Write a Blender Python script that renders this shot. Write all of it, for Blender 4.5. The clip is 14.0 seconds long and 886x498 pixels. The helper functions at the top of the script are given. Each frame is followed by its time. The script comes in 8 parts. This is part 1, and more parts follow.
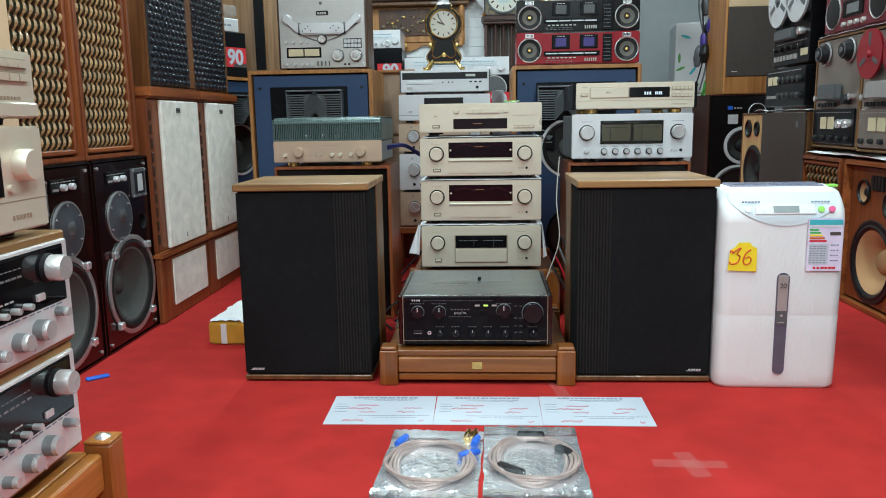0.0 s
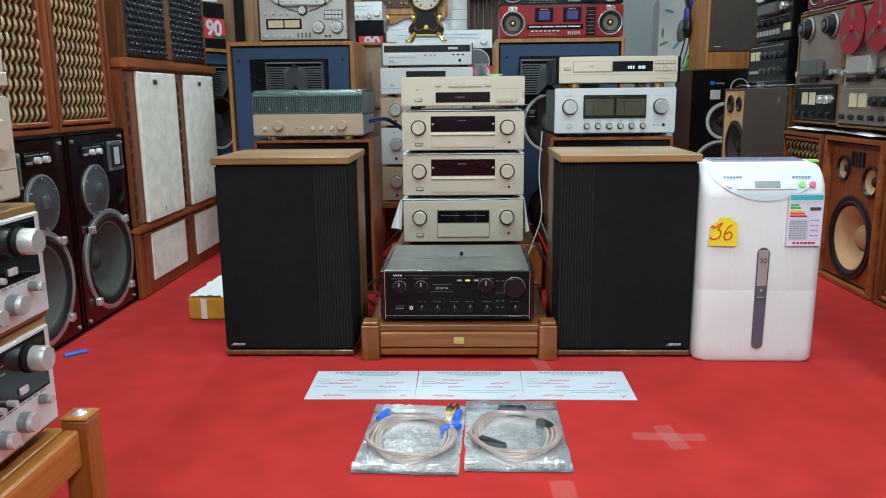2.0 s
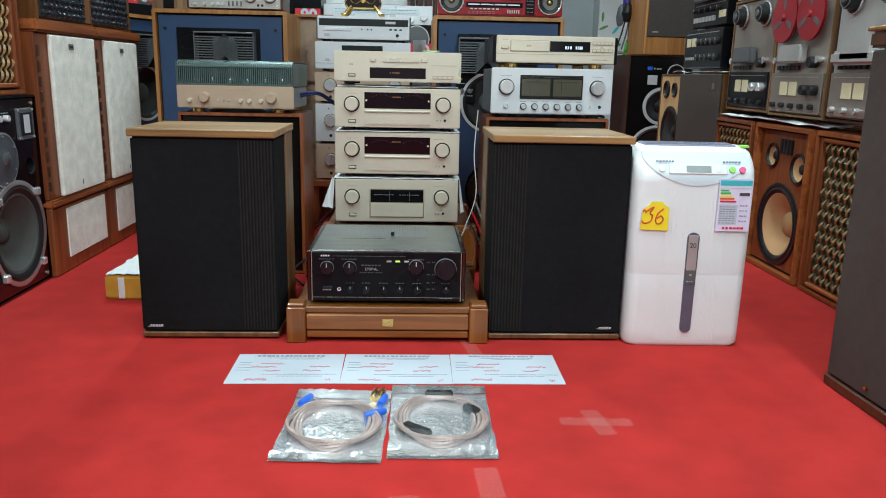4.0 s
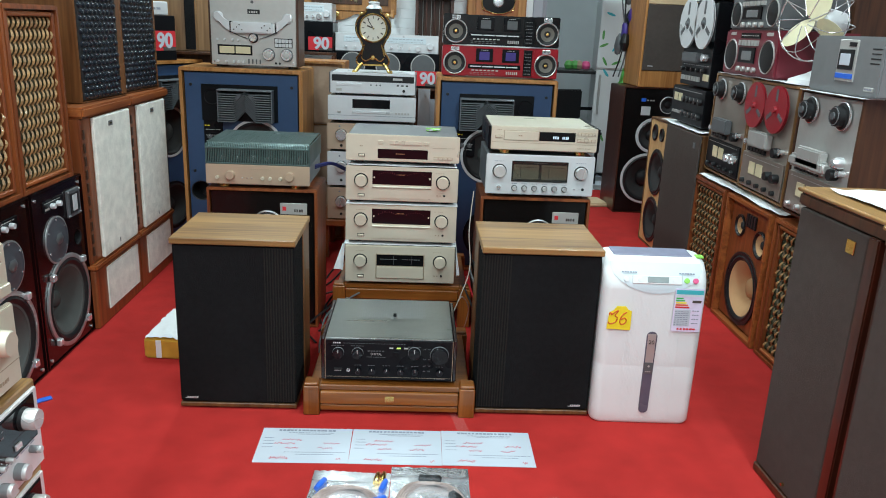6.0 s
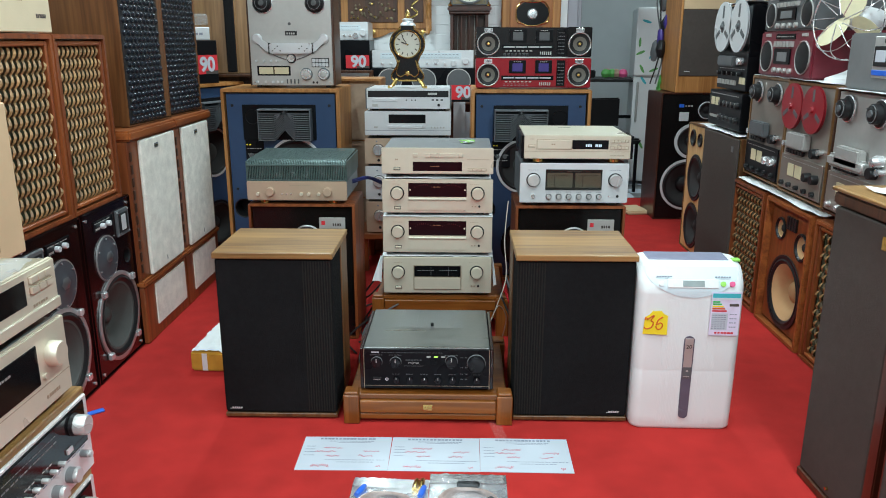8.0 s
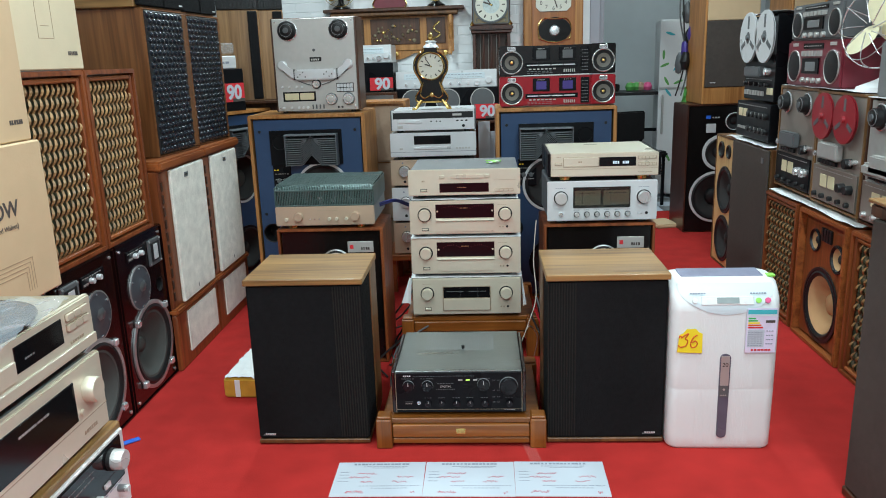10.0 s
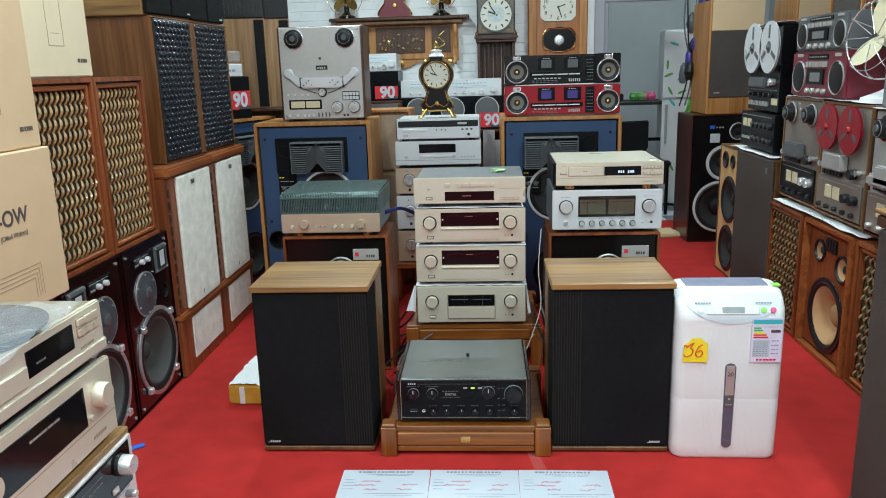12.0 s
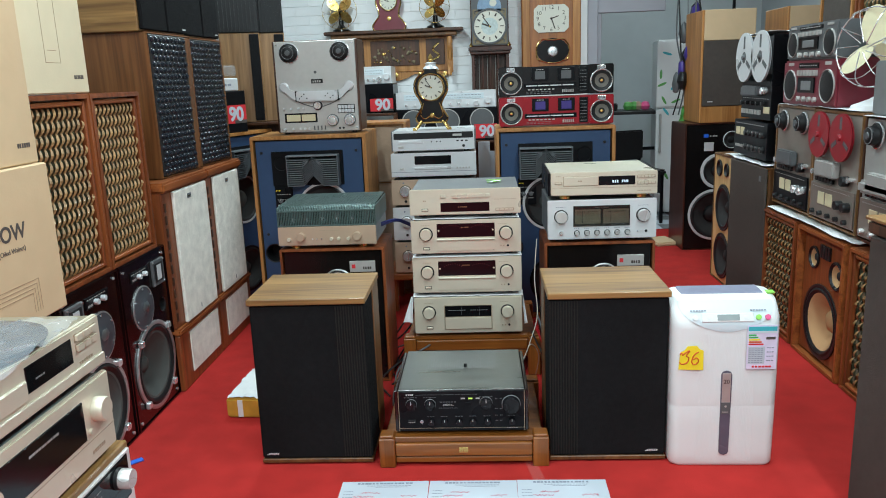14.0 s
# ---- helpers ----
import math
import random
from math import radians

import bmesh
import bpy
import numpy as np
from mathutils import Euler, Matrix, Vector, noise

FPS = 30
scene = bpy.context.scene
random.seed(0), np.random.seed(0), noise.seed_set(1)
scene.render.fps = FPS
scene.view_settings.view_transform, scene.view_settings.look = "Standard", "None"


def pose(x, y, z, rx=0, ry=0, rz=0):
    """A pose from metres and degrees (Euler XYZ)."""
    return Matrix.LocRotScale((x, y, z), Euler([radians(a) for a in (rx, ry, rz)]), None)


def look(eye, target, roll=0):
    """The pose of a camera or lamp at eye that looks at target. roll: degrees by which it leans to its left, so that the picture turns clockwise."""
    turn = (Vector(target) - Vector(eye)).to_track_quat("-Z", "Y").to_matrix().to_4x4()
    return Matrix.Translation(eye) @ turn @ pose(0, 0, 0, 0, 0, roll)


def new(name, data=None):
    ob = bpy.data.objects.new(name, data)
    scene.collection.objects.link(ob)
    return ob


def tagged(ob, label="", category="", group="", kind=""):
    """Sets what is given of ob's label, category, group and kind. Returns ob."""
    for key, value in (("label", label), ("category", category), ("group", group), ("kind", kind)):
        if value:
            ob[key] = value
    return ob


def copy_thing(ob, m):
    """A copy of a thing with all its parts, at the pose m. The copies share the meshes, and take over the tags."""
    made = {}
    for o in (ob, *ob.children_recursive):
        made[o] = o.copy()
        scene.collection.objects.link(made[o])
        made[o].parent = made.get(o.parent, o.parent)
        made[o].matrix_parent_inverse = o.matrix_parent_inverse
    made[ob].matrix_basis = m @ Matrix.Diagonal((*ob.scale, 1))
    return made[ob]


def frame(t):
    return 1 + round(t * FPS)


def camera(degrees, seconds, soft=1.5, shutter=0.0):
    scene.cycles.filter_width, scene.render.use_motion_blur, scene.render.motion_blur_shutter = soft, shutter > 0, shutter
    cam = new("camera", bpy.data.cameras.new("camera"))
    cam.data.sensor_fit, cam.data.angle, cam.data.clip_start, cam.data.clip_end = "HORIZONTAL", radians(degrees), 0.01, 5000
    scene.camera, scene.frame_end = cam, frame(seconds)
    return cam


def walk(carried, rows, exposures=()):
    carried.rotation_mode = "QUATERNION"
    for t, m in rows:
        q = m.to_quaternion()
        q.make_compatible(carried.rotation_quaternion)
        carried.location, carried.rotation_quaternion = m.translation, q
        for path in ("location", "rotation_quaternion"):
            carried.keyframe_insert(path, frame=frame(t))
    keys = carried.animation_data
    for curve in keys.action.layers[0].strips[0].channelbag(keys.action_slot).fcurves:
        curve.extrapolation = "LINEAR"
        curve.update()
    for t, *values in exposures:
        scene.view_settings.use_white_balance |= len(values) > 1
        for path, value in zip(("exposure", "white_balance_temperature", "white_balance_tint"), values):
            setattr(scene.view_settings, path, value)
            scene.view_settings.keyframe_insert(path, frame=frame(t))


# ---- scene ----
cam = camera(60.8, 14.0, soft=1.0)
PATH = [
    (0, (1.182, 0.337, 0.807), (1.069, 2.305, 0.471), -0.9),
    (0.5, (1.182, 0.338, 0.806), (1.079, 2.306, 0.462), -0.7),
    (1, (1.182, 0.341, 0.802), (1.092, 2.307, 0.444), -0.6),
    (1.5, (1.181, 0.345, 0.8), (1.104, 2.308, 0.422), -0.6),
    (2, (1.183, 0.349, 0.803), (1.116, 2.308, 0.402), -0.6),
    (2.5, (1.184, 0.348, 0.803), (1.13, 2.303, 0.383), -0.5),
    (3, (1.183, 0.349, 0.801), (1.157, 2.301, 0.364), -0.2),
    (3.5, (1.201, 0.357, 0.794), (1.215, 2.305, 0.341), 0.4),
    (4, (1.215, 0.409, 0.79), (1.304, 2.355, 0.34), 1.2),
    (4.2, (1.194, 0.428, 0.833), (1.344, 2.375, 0.402), 2.1),
    (6.3, (1.234, 0.143, 1.342), (1.285, 2.059, 0.769), 2.0),
    (6.5, (1.243, 0.14, 1.336), (1.276, 2.057, 0.769), 1.6),
    (7, (1.257, 0.144, 1.331), (1.27, 2.066, 0.779), 1.0),
    (7.5, (1.258, 0.132, 1.33), (1.243, 2.058, 0.788), 0.6),
    (8, (1.258, 0.126, 1.321), (1.217, 2.054, 0.79), 0.1),
    (10.5, (1.247, 0.14, 1.343), (1.128, 2.077, 0.863), -2.0),
    (11, (1.239, 0.141, 1.342), (1.116, 2.08, 0.868), -1.9),
    (11.5, (1.238, 0.135, 1.343), (1.115, 2.075, 0.873), -1.7),
    (12, (1.24, 0.129, 1.342), (1.122, 2.071, 0.875), -1.6),
    (12.5, (1.243, 0.121, 1.342), (1.132, 2.064, 0.879), -1.6),
    (13, (1.249, 0.118, 1.342), (1.142, 2.062, 0.886), -1.7),
    (13.5, (1.247, 0.114, 1.347), (1.142, 2.06, 0.899), -1.9),
    (14, (1.245, 0.115, 1.346), (1.135, 2.063, 0.907), -2.2),
]
walk(cam, [(t, look(eye, target, roll)) for t, eye, target, roll in PATH])

# world and light: closed shop room, lit by added area lamps out of view
world = bpy.data.worlds.new("world")
scene.world = world
world.use_nodes = True
world.node_tree.nodes["Background"].inputs[0].default_value = (0.8, 0.9, 1.0, 1)
world.node_tree.nodes["Background"].inputs[1].default_value = 0.1


def area_lamp(x, y, z, sx, sy, watts, color, rx=0, rz=0):
    data = bpy.data.lights.new("unseen_area_light", "AREA")
    data.shape, data.size, data.size_y, data.energy, data.color = "RECTANGLE", sx, sy, watts, color
    ob = new("unseen_area_light", data)
    ob.matrix_world = pose(x, y, z, rx, 0, rz)


COOL = (0.77, 0.965, 1.0)
# strips where ceiling tubes are assumed; none of them is seen
for ly, west, east in ((-1.7, 45, 60), (0.1, 41, 58), (2.0, 38, 42), (4.7, 47, 38)):
    area_lamp(0.35, ly, 2.82, 0.16, 1.25, west, COOL)
    area_lamp(2.2, ly, 2.82, 0.16, 1.25, east, COOL)
# one more assumed strip, added to brighten the back room
area_lamp(2.9, 7.2, 2.8, 0.16, 1.25, 17, COOL)
# fill panel added in front for assumed daylight, without a window
area_lamp(1.4, -2.2, 1.5, 2.4, 1.8, 8, (0.85, 0.97, 1.0), 90)
scene.view_settings.exposure = -0.06


# materials
def lin(h):
    return tuple(((c / 12.92) if c <= 0.04045 else ((c + 0.055) / 1.055) ** 2.4) for c in (int(h[i:i + 2], 16) / 255 for i in (0, 2, 4)))


def material(name, color, rough=0.5, metal=0.0, vary=0.12, scale=30.0, bump=0.0, bump_scale=200.0, stretch=(1, 1, 1), coat=0.0, spec=0.5):
    if isinstance(color, str):
        color = lin(color)
    m = bpy.data.materials.new(name)
    m.use_nodes = True
    nt = m.node_tree
    bsdf = nt.nodes["Principled BSDF"]
    bsdf.inputs["Roughness"].default_value, bsdf.inputs["Metallic"].default_value = rough, metal
    bsdf.inputs["Coat Weight"].default_value = coat
    bsdf.inputs["Specular IOR Level"].default_value = spec
    co = nt.nodes.new("ShaderNodeTexCoord")
    mp = nt.nodes.new("ShaderNodeMapping")
    mp.inputs["Scale"].default_value = stretch
    nt.links.new(co.outputs["Object"], mp.inputs[0])
    info = nt.nodes.new("ShaderNodeObjectInfo")
    add = nt.nodes.new("ShaderNodeVectorMath")
    add.operation = "ADD"
    nt.links.new(mp.outputs[0], add.inputs[0])
    nt.links.new(info.outputs["Random"], add.inputs[1])
    n = nt.nodes.new("ShaderNodeTexNoise")
    n.inputs["Scale"].default_value, n.inputs["Detail"].default_value = scale, 6
    nt.links.new(add.outputs[0], n.inputs["Vector"])
    big = nt.nodes.new("ShaderNodeTexNoise")
    big.inputs["Scale"].default_value = scale * 0.12
    nt.links.new(add.outputs[0], big.inputs["Vector"])
    mixv = nt.nodes.new("ShaderNodeMath")
    mixv.operation = "ADD"
    nt.links.new(n.outputs["Fac"], mixv.inputs[0])
    nt.links.new(big.outputs["Fac"], mixv.inputs[1])
    ramp = nt.nodes.new("ShaderNodeMapRange")
    ramp.inputs[1].default_value, ramp.inputs[2].default_value = 0.6, 1.4
    ramp.inputs[3].default_value, ramp.inputs[4].default_value = 1 - vary, 1 + vary
    nt.links.new(mixv.outputs[0], ramp.inputs[0])
    mul = nt.nodes.new("ShaderNodeVectorMath")
    mul.operation = "SCALE"
    mul.inputs[0].default_value = color[:3]
    nt.links.new(ramp.outputs[0], mul.inputs["Scale"])
    nt.links.new(mul.outputs[0], bsdf.inputs["Base Color"])
    rr = nt.nodes.new("ShaderNodeMapRange")
    rr.inputs[1].default_value, rr.inputs[2].default_value = 0.3, 0.7
    rr.inputs[3].default_value, rr.inputs[4].default_value = max(rough - 0.07, 0.02), min(rough + 0.07, 1)
    nt.links.new(big.outputs["Fac"], rr.inputs[0])
    nt.links.new(rr.outputs[0], bsdf.inputs["Roughness"])
    if bump:
        b = nt.nodes.new("ShaderNodeBump")
        b.inputs["Strength"].default_value, b.inputs["Distance"].default_value = bump, 0.002
        fine = nt.nodes.new("ShaderNodeTexNoise")
        fine.inputs["Scale"].default_value, fine.inputs["Detail"].default_value = bump_scale, 3
        nt.links.new(add.outputs[0], fine.inputs["Vector"])
        nt.links.new(fine.outputs["Fac"], b.inputs["Height"])
        nt.links.new(b.outputs[0], bsdf.inputs["Normal"])
    return m


def wood(name, dark, light, axis="z", rough=0.42, coat=0.1, scale=1.0):
    """Veneer with grain along one axis."""
    m = bpy.data.materials.new(name)
    m.use_nodes = True
    nt = m.node_tree
    bsdf = nt.nodes["Principled BSDF"]
    bsdf.inputs["Roughness"].default_value, bsdf.inputs["Coat Weight"].default_value = rough, coat
    co = nt.nodes.new("ShaderNodeTexCoord")
    mp = nt.nodes.new("ShaderNodeMapping")
    s = [46 * scale] * 3
    s["xyz".index(axis)] = 2.2 * scale
    mp.inputs["Scale"].default_value = s
    nt.links.new(co.outputs["Object"], mp.inputs[0])
    info = nt.nodes.new("ShaderNodeObjectInfo")
    ten = nt.nodes.new("ShaderNodeMath")
    ten.operation = "MULTIPLY"
    ten.inputs[1].default_value = 37
    nt.links.new(info.outputs["Random"], ten.inputs[0])
    add = nt.nodes.new("ShaderNodeVectorMath")
    nt.links.new(mp.outputs[0], add.inputs[0])
    nt.links.new(ten.outputs[0], add.inputs[1])
    n = nt.nodes.new("ShaderNodeTexNoise")
    n.inputs["Scale"].default_value, n.inputs["Detail"].default_value, n.inputs["Distortion"].default_value = 1.0, 8, 0.6
    nt.links.new(add.outputs[0], n.inputs["Vector"])
    big = nt.nodes.new("ShaderNodeTexNoise")
    big.inputs["Scale"].default_value = 0.22
    nt.links.new(add.outputs[0], big.inputs["Vector"])
    sm = nt.nodes.new("ShaderNodeMath")
    sm.operation = "MULTIPLY_ADD"
    sm.inputs[1].default_value = 0.6
    nt.links.new(big.outputs["Fac"], sm.inputs[0])
    nt.links.new(n.outputs["Fac"], sm.inputs[2])
    ramp = nt.nodes.new("ShaderNodeValToRGB")
    ramp.color_ramp.elements[0].position, ramp.color_ramp.elements[1].position = 0.55, 1.05
    ramp.color_ramp.elements[0].color = (*lin(dark), 1)
    ramp.color_ramp.elements[1].color = (*lin(light), 1)
    nt.links.new(sm.outputs[0], ramp.inputs[0])
    nt.links.new(ramp.outputs[0], bsdf.inputs["Base Color"])
    b = nt.nodes.new("ShaderNodeBump")
    b.inputs["Strength"].default_value, b.inputs["Distance"].default_value = 0.12, 0.001
    nt.links.new(n.outputs["Fac"], b.inputs["Height"])
    nt.links.new(b.outputs[0], bsdf.inputs["Normal"])
    return m


def clear(name, color, rough=0.05, alpha=0.25):
    m = bpy.data.materials.new(name)
    m.use_nodes = True
    b = m.node_tree.nodes["Principled BSDF"]
    b.inputs["Base Color"].default_value = (*lin(color), 1)
    b.inputs["Roughness"].default_value, b.inputs["Alpha"].default_value = rough, alpha
    return m


def glow(name, color, strength):
    m = bpy.data.materials.new(name)
    m.use_nodes = True
    b = m.node_tree.nodes["Principled BSDF"]
    b.inputs["Base Color"].default_value = (*lin(color), 1)
    b.inputs["Emission Color"].default_value = (*lin(color), 1)
    b.inputs["Emission Strength"].default_value = strength
    return m


CARPET = material("red_carpet", (0.40, 0.023, 0.020), 0.95, 0, 0.26, 9, 0.7, 700, spec=0.16)
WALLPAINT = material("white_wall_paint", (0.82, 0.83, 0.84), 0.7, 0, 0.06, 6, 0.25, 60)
GREYPAINT = material("grey_green_paint", (0.58, 0.61, 0.62), 0.5, 0, 0.05, 8, 0.1)
DOORPAINT = material("purple_grey_door_paint", (0.33, 0.33, 0.37), 0.5, 0, 0.05, 8, 0.1)
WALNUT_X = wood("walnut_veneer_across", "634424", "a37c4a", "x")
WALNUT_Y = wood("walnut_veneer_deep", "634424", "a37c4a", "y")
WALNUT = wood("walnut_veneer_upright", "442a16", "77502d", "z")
REDWOOD = wood("red_brown_wood", "5e2c14", "8f4d27", "z")
REDWOOD_X = wood("red_brown_wood_across", "6a3216", "a05a2c", "x")
STANDWOOD = wood("stand_wood", "67370f", "935824", "x", 0.35, 0.3)
STANDWOOD_Z = wood("stand_wood_upright", "67370f", "935824", "z", 0.35, 0.3)
CHESTNUT = wood("chestnut_veneer", "583319", "835530", "z")
# light on the rack's rails and shelf put into a brighter wood colour
RACKWOOD_LIT = wood("amber_rack_wood_lit", "8c521d", "c6833f", "x", 0.35, 0.3)
RACKWOOD_Z = wood("amber_rack_wood_upright", "754216", "a3622c", "z", 0.35, 0.3)
OAK = wood("honey_oak", "8a5626", "b9824a", "z")
PALEWOOD = wood("pale_plywood", "b98a50", "d9b27a", "z")
DARKWOOD = wood("dark_brown_wood", "2e1a10", "55331f", "z")
REDBROWN = wood("red_brown_moulding", "2a130c", "4a2417", "z", 0.35, 0.2)
DARKRED = wood("dark_red_gloss_wood", "0b0404", "1c0809", "z", 0.22, 0.3)
BLACKGLOSS = material("black_gloss_baffle", (0.006, 0.005, 0.005), 0.2, 0, 0.2, 20, spec=0.3)
GRILLE = material("black_grille_cloth", (0.012, 0.012, 0.013), 0.95, 0, 0.25, 60, 0.9, 1400, spec=0.08)
RIBCLOTH = material("brown_black_rib_cloth", (0.019, 0.017, 0.015), 0.9, 0, 0.2, 60, 0.6, 1200, spec=0.2)
# for the unseen front wall: grey keeps reflections in glossy fronts dark
SOUTHPAINT = material("grey_unseen_wall", (0.22, 0.23, 0.24), 0.6, 0, 0.05, 6)
GREYGRILLE = material("grey_brown_grille_cloth", (0.075, 0.062, 0.055), 0.95, 0, 0.12, 40, 0.8, 1200, spec=0.15)
CREAM = material("speckled_cream_cloth", (0.74, 0.71, 0.64), 0.95, 0, 0.2, 170, 1.0, 420, spec=0.15)
BEIGECLOTH = material("beige_cloth", (0.40, 0.28, 0.20), 0.95, 0, 0.12, 50, 0.6, 900, spec=0.15)
GREENCLOTH = material("olive_backing_cloth", (0.075, 0.085, 0.05), 0.95, 0, 0.25, 50, 0.5, 900, spec=0.15)
CHAMP = material("champagne_anodised", (0.66, 0.605, 0.485), 0.34, 0.35, 0.03, 60, 0.05, 700)
CHAMPCASE = material("champagne_painted_steel", (0.36, 0.32, 0.24), 0.36, 0.5, 0.04, 60)
# darker champagne for print and trim, and for shade drawn in grooves
CHAMPDARK = material("champagne_trim_and_shade", (0.45, 0.36, 0.26), 0.4, 0.6, 0.05)
BRONZE = material("bronze_anodised", (0.52, 0.385, 0.28), 0.36, 0.35, 0.03, 60)
SILVER = material("silver_anodised", (0.66, 0.675, 0.69), 0.34, 0.3, 0.03, 60, 0.05, 700)
DULLSILVER = material("dull_silver_panel", (0.50, 0.49, 0.47), 0.42, 0.5, 0.06, 40)
TAUPE = material("taupe_metal_panel", (0.27, 0.225, 0.195), 0.45, 0.4, 0.06, 40)
CHROME = material("bright_chrome", (0.75, 0.76, 0.77), 0.26, 0.75, 0.04)
STEEL = material("brushed_dark_steel", (0.20, 0.21, 0.205), 0.33, 0.8, 0.10, 14, 0.1, 300, (1, 14, 1))
BLACKPL = material("black_plastic", (0.013, 0.013, 0.014), 0.42, 0, 0.2, 40, 0.1, 800, spec=0.3)
BLACKMETAL = material("black_metal", (0.005, 0.0055, 0.007), 0.3, 0.0, 0.15, 40, spec=0.14)
DARKGREY = material("dark_grey_plastic", (0.09, 0.095, 0.10), 0.45, 0, 0.1, 40)
MIDGREY = material("mid_grey_metal", (0.21, 0.215, 0.22), 0.45, 0.3, 0.08, 30)
WINDOW = material("smoked_display_window", (0.006, 0.006, 0.007), 0.08, 0, 0.1, spec=0.3)
# near-black glass with the carpet's red reflection tinted into it
REDREFLECTWINDOW = material("smoked_window_red_reflection", (0.010, 0.004, 0.006), 0.1, 0, 0.1, spec=0.18)
METERFACE = material("amber_meter_face", (0.64, 0.56, 0.36), 0.5, 0, 0.05)
WHITEPL = material("white_plastic", (0.73, 0.745, 0.745), 0.42, 0, 0.015, 12, 0.04, 300)
PALEPL = material("pale_blue_grey_plastic", (0.60, 0.68, 0.72), 0.35, 0, 0.03)
PAPER = material("white_paper", (0.49, 0.525, 0.585), 0.8, 0, 0.04, 10)
INK = material("grey_print", (0.22, 0.24, 0.30), 0.8)
REDINK = material("red_pen_ink", (0.60, 0.10, 0.14), 0.8)
YELLOW = material("yellow_card", (0.85, 0.66, 0.02), 0.7, 0, 0.05)
ORANGEINK = material("orange_red_marker", (0.62, 0.10, 0.01), 0.7)
REDPL = material("red_gloss_plastic", (0.31, 0.005, 0.013), 0.34, 0, 0.1, coat=0.08, spec=0.3)
WINE = material("wine_red_plastic", (0.16, 0.018, 0.03), 0.35, 0, 0.1)
BLUEBAFFLE = material("slate_blue_baffle", (0.017, 0.048, 0.118), 0.6, 0, 0.1, 20, 0.2, 300)
CONE = material("black_paper_cone", (0.035, 0.034, 0.034), 0.7, 0, 0.2, 20, spec=0.15)
ALLOY = material("aged_brushed_aluminium", (0.72, 0.71, 0.71), 0.38, 0.35, 0.08, 40, 0.08, 600)
KNOBMETAL = material("turned_aluminium_knob", (0.62, 0.62, 0.61), 0.3, 0.55, 0.1, 30, 0.1, 500)
GREYCONE = material("grey_paper_cone", (0.075, 0.078, 0.074), 0.62, 0, 0.12, 20, spec=0.15)
TANCONE = material("tan_paper_cone", (0.50, 0.30, 0.15), 0.8, 0, 0.12, 14, spec=0.15)
RINGMETAL = material("cast_alloy_ring", (0.52, 0.53, 0.54), 0.38, 0.8, 0.1)
DULLBRASS = material("dull_engraved_brass", (0.20, 0.16, 0.10), 0.5, 0.6, 0.3, 60, 0.6, 120)
BRASS = material("polished_brass", (0.72, 0.50, 0.17), 0.22, 1.0, 0.1)
DIAL = material("ivory_dial", (0.64, 0.625, 0.54), 0.4, 0, 0.04)
GREENCAGE = material("green_grey_wire_cage", (0.085, 0.13, 0.125), 0.42, 0.5, 0.1)
KRAFT = material("kraft_cardboard", (0.60, 0.43, 0.26), 0.85, 0, 0.06, 12, 0.2, 120)
KRAFTPALE = material("pale_cardboard", (0.68, 0.58, 0.40), 0.85, 0, 0.05, 12, 0.2, 120)
CARDPRINT = material("dark_carton_print", (0.07, 0.055, 0.05), 0.8)
CARDLINE = material("brown_carton_lines", (0.33, 0.22, 0.13), 0.8)
TAPEYELLOW = material("brown_packing_tape", (0.62, 0.34, 0.05), 0.25, 0, 0.25, 18)
FOAM = material("white_foam_sheet", (0.78, 0.79, 0.80), 0.7, 0, 0.06, 30, 0.4, 150)
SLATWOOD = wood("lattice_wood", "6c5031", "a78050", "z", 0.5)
# shade on the rear slats, painted as a darker wood
SLATSHADE = wood("shaded_lattice_wood", "382c1a", "5e4b2c", "z", 0.6)
TURQ = material("turquoise_print", (0.05, 0.42, 0.48), 0.6)
GREENINK = material("green_print", (0.05, 0.45, 0.10), 0.6)
REDPRINT = material("red_print", (0.60, 0.02, 0.03), 0.6)
LILAC = material("pale_lilac_paper", (0.68, 0.62, 0.78), 0.6)
PINK = material("pink_button", (0.70, 0.10, 0.25), 0.4)
LIME = material("lime_button", (0.30, 0.70, 0.12), 0.4)
LCD = material("lcd_grey_green", (0.28, 0.33, 0.33), 0.25)
BLUEPL = material("blue_plastic", (0.02, 0.12, 0.60), 0.4)
NAVY = material("navy_blue_sheath", (0.018, 0.02, 0.11), 0.4)
PURPLE = material("purple_plastic", (0.05, 0.03, 0.22), 0.4)
LEAFGREEN = material("green_bag_plastic", (0.10, 0.34, 0.08), 0.4)
CABLE = material("copper_braided_cable", (0.43, 0.33, 0.30), 0.35, 0.3, 0.25, 200)
WHITECABLE = material("off_white_cable", (0.40, 0.35, 0.30), 0.5)
SILVERBAG = material("crinkled_silver_film", (0.86, 0.87, 0.89), 0.24, 0.85, 0.12, 22, 1.0, 60)
CLEARFILM = clear("clear_plastic_film", "dfe6ee", 0.08, 0.07)
CLOUDYFILM = clear("cloudy_plastic_film", "ccd2da", 0.14, 0.22)
CLEARTAPE = clear("clear_tape", "e8c0b8", 0.2, 0.085)
CLEARLID = clear("clear_acrylic_lid", "c8d4dc", 0.06, 0.16)
GREENTINT = clear("green_tinted_acrylic", "3a524c", 0.25, 0.5)
REELRED = material("red_reel_plastic", (0.27, 0.012, 0.02), 0.35, 0, 0.1)
BROWNOAK = wood("brown_oak_veneer", "664526", "94704a", "z")
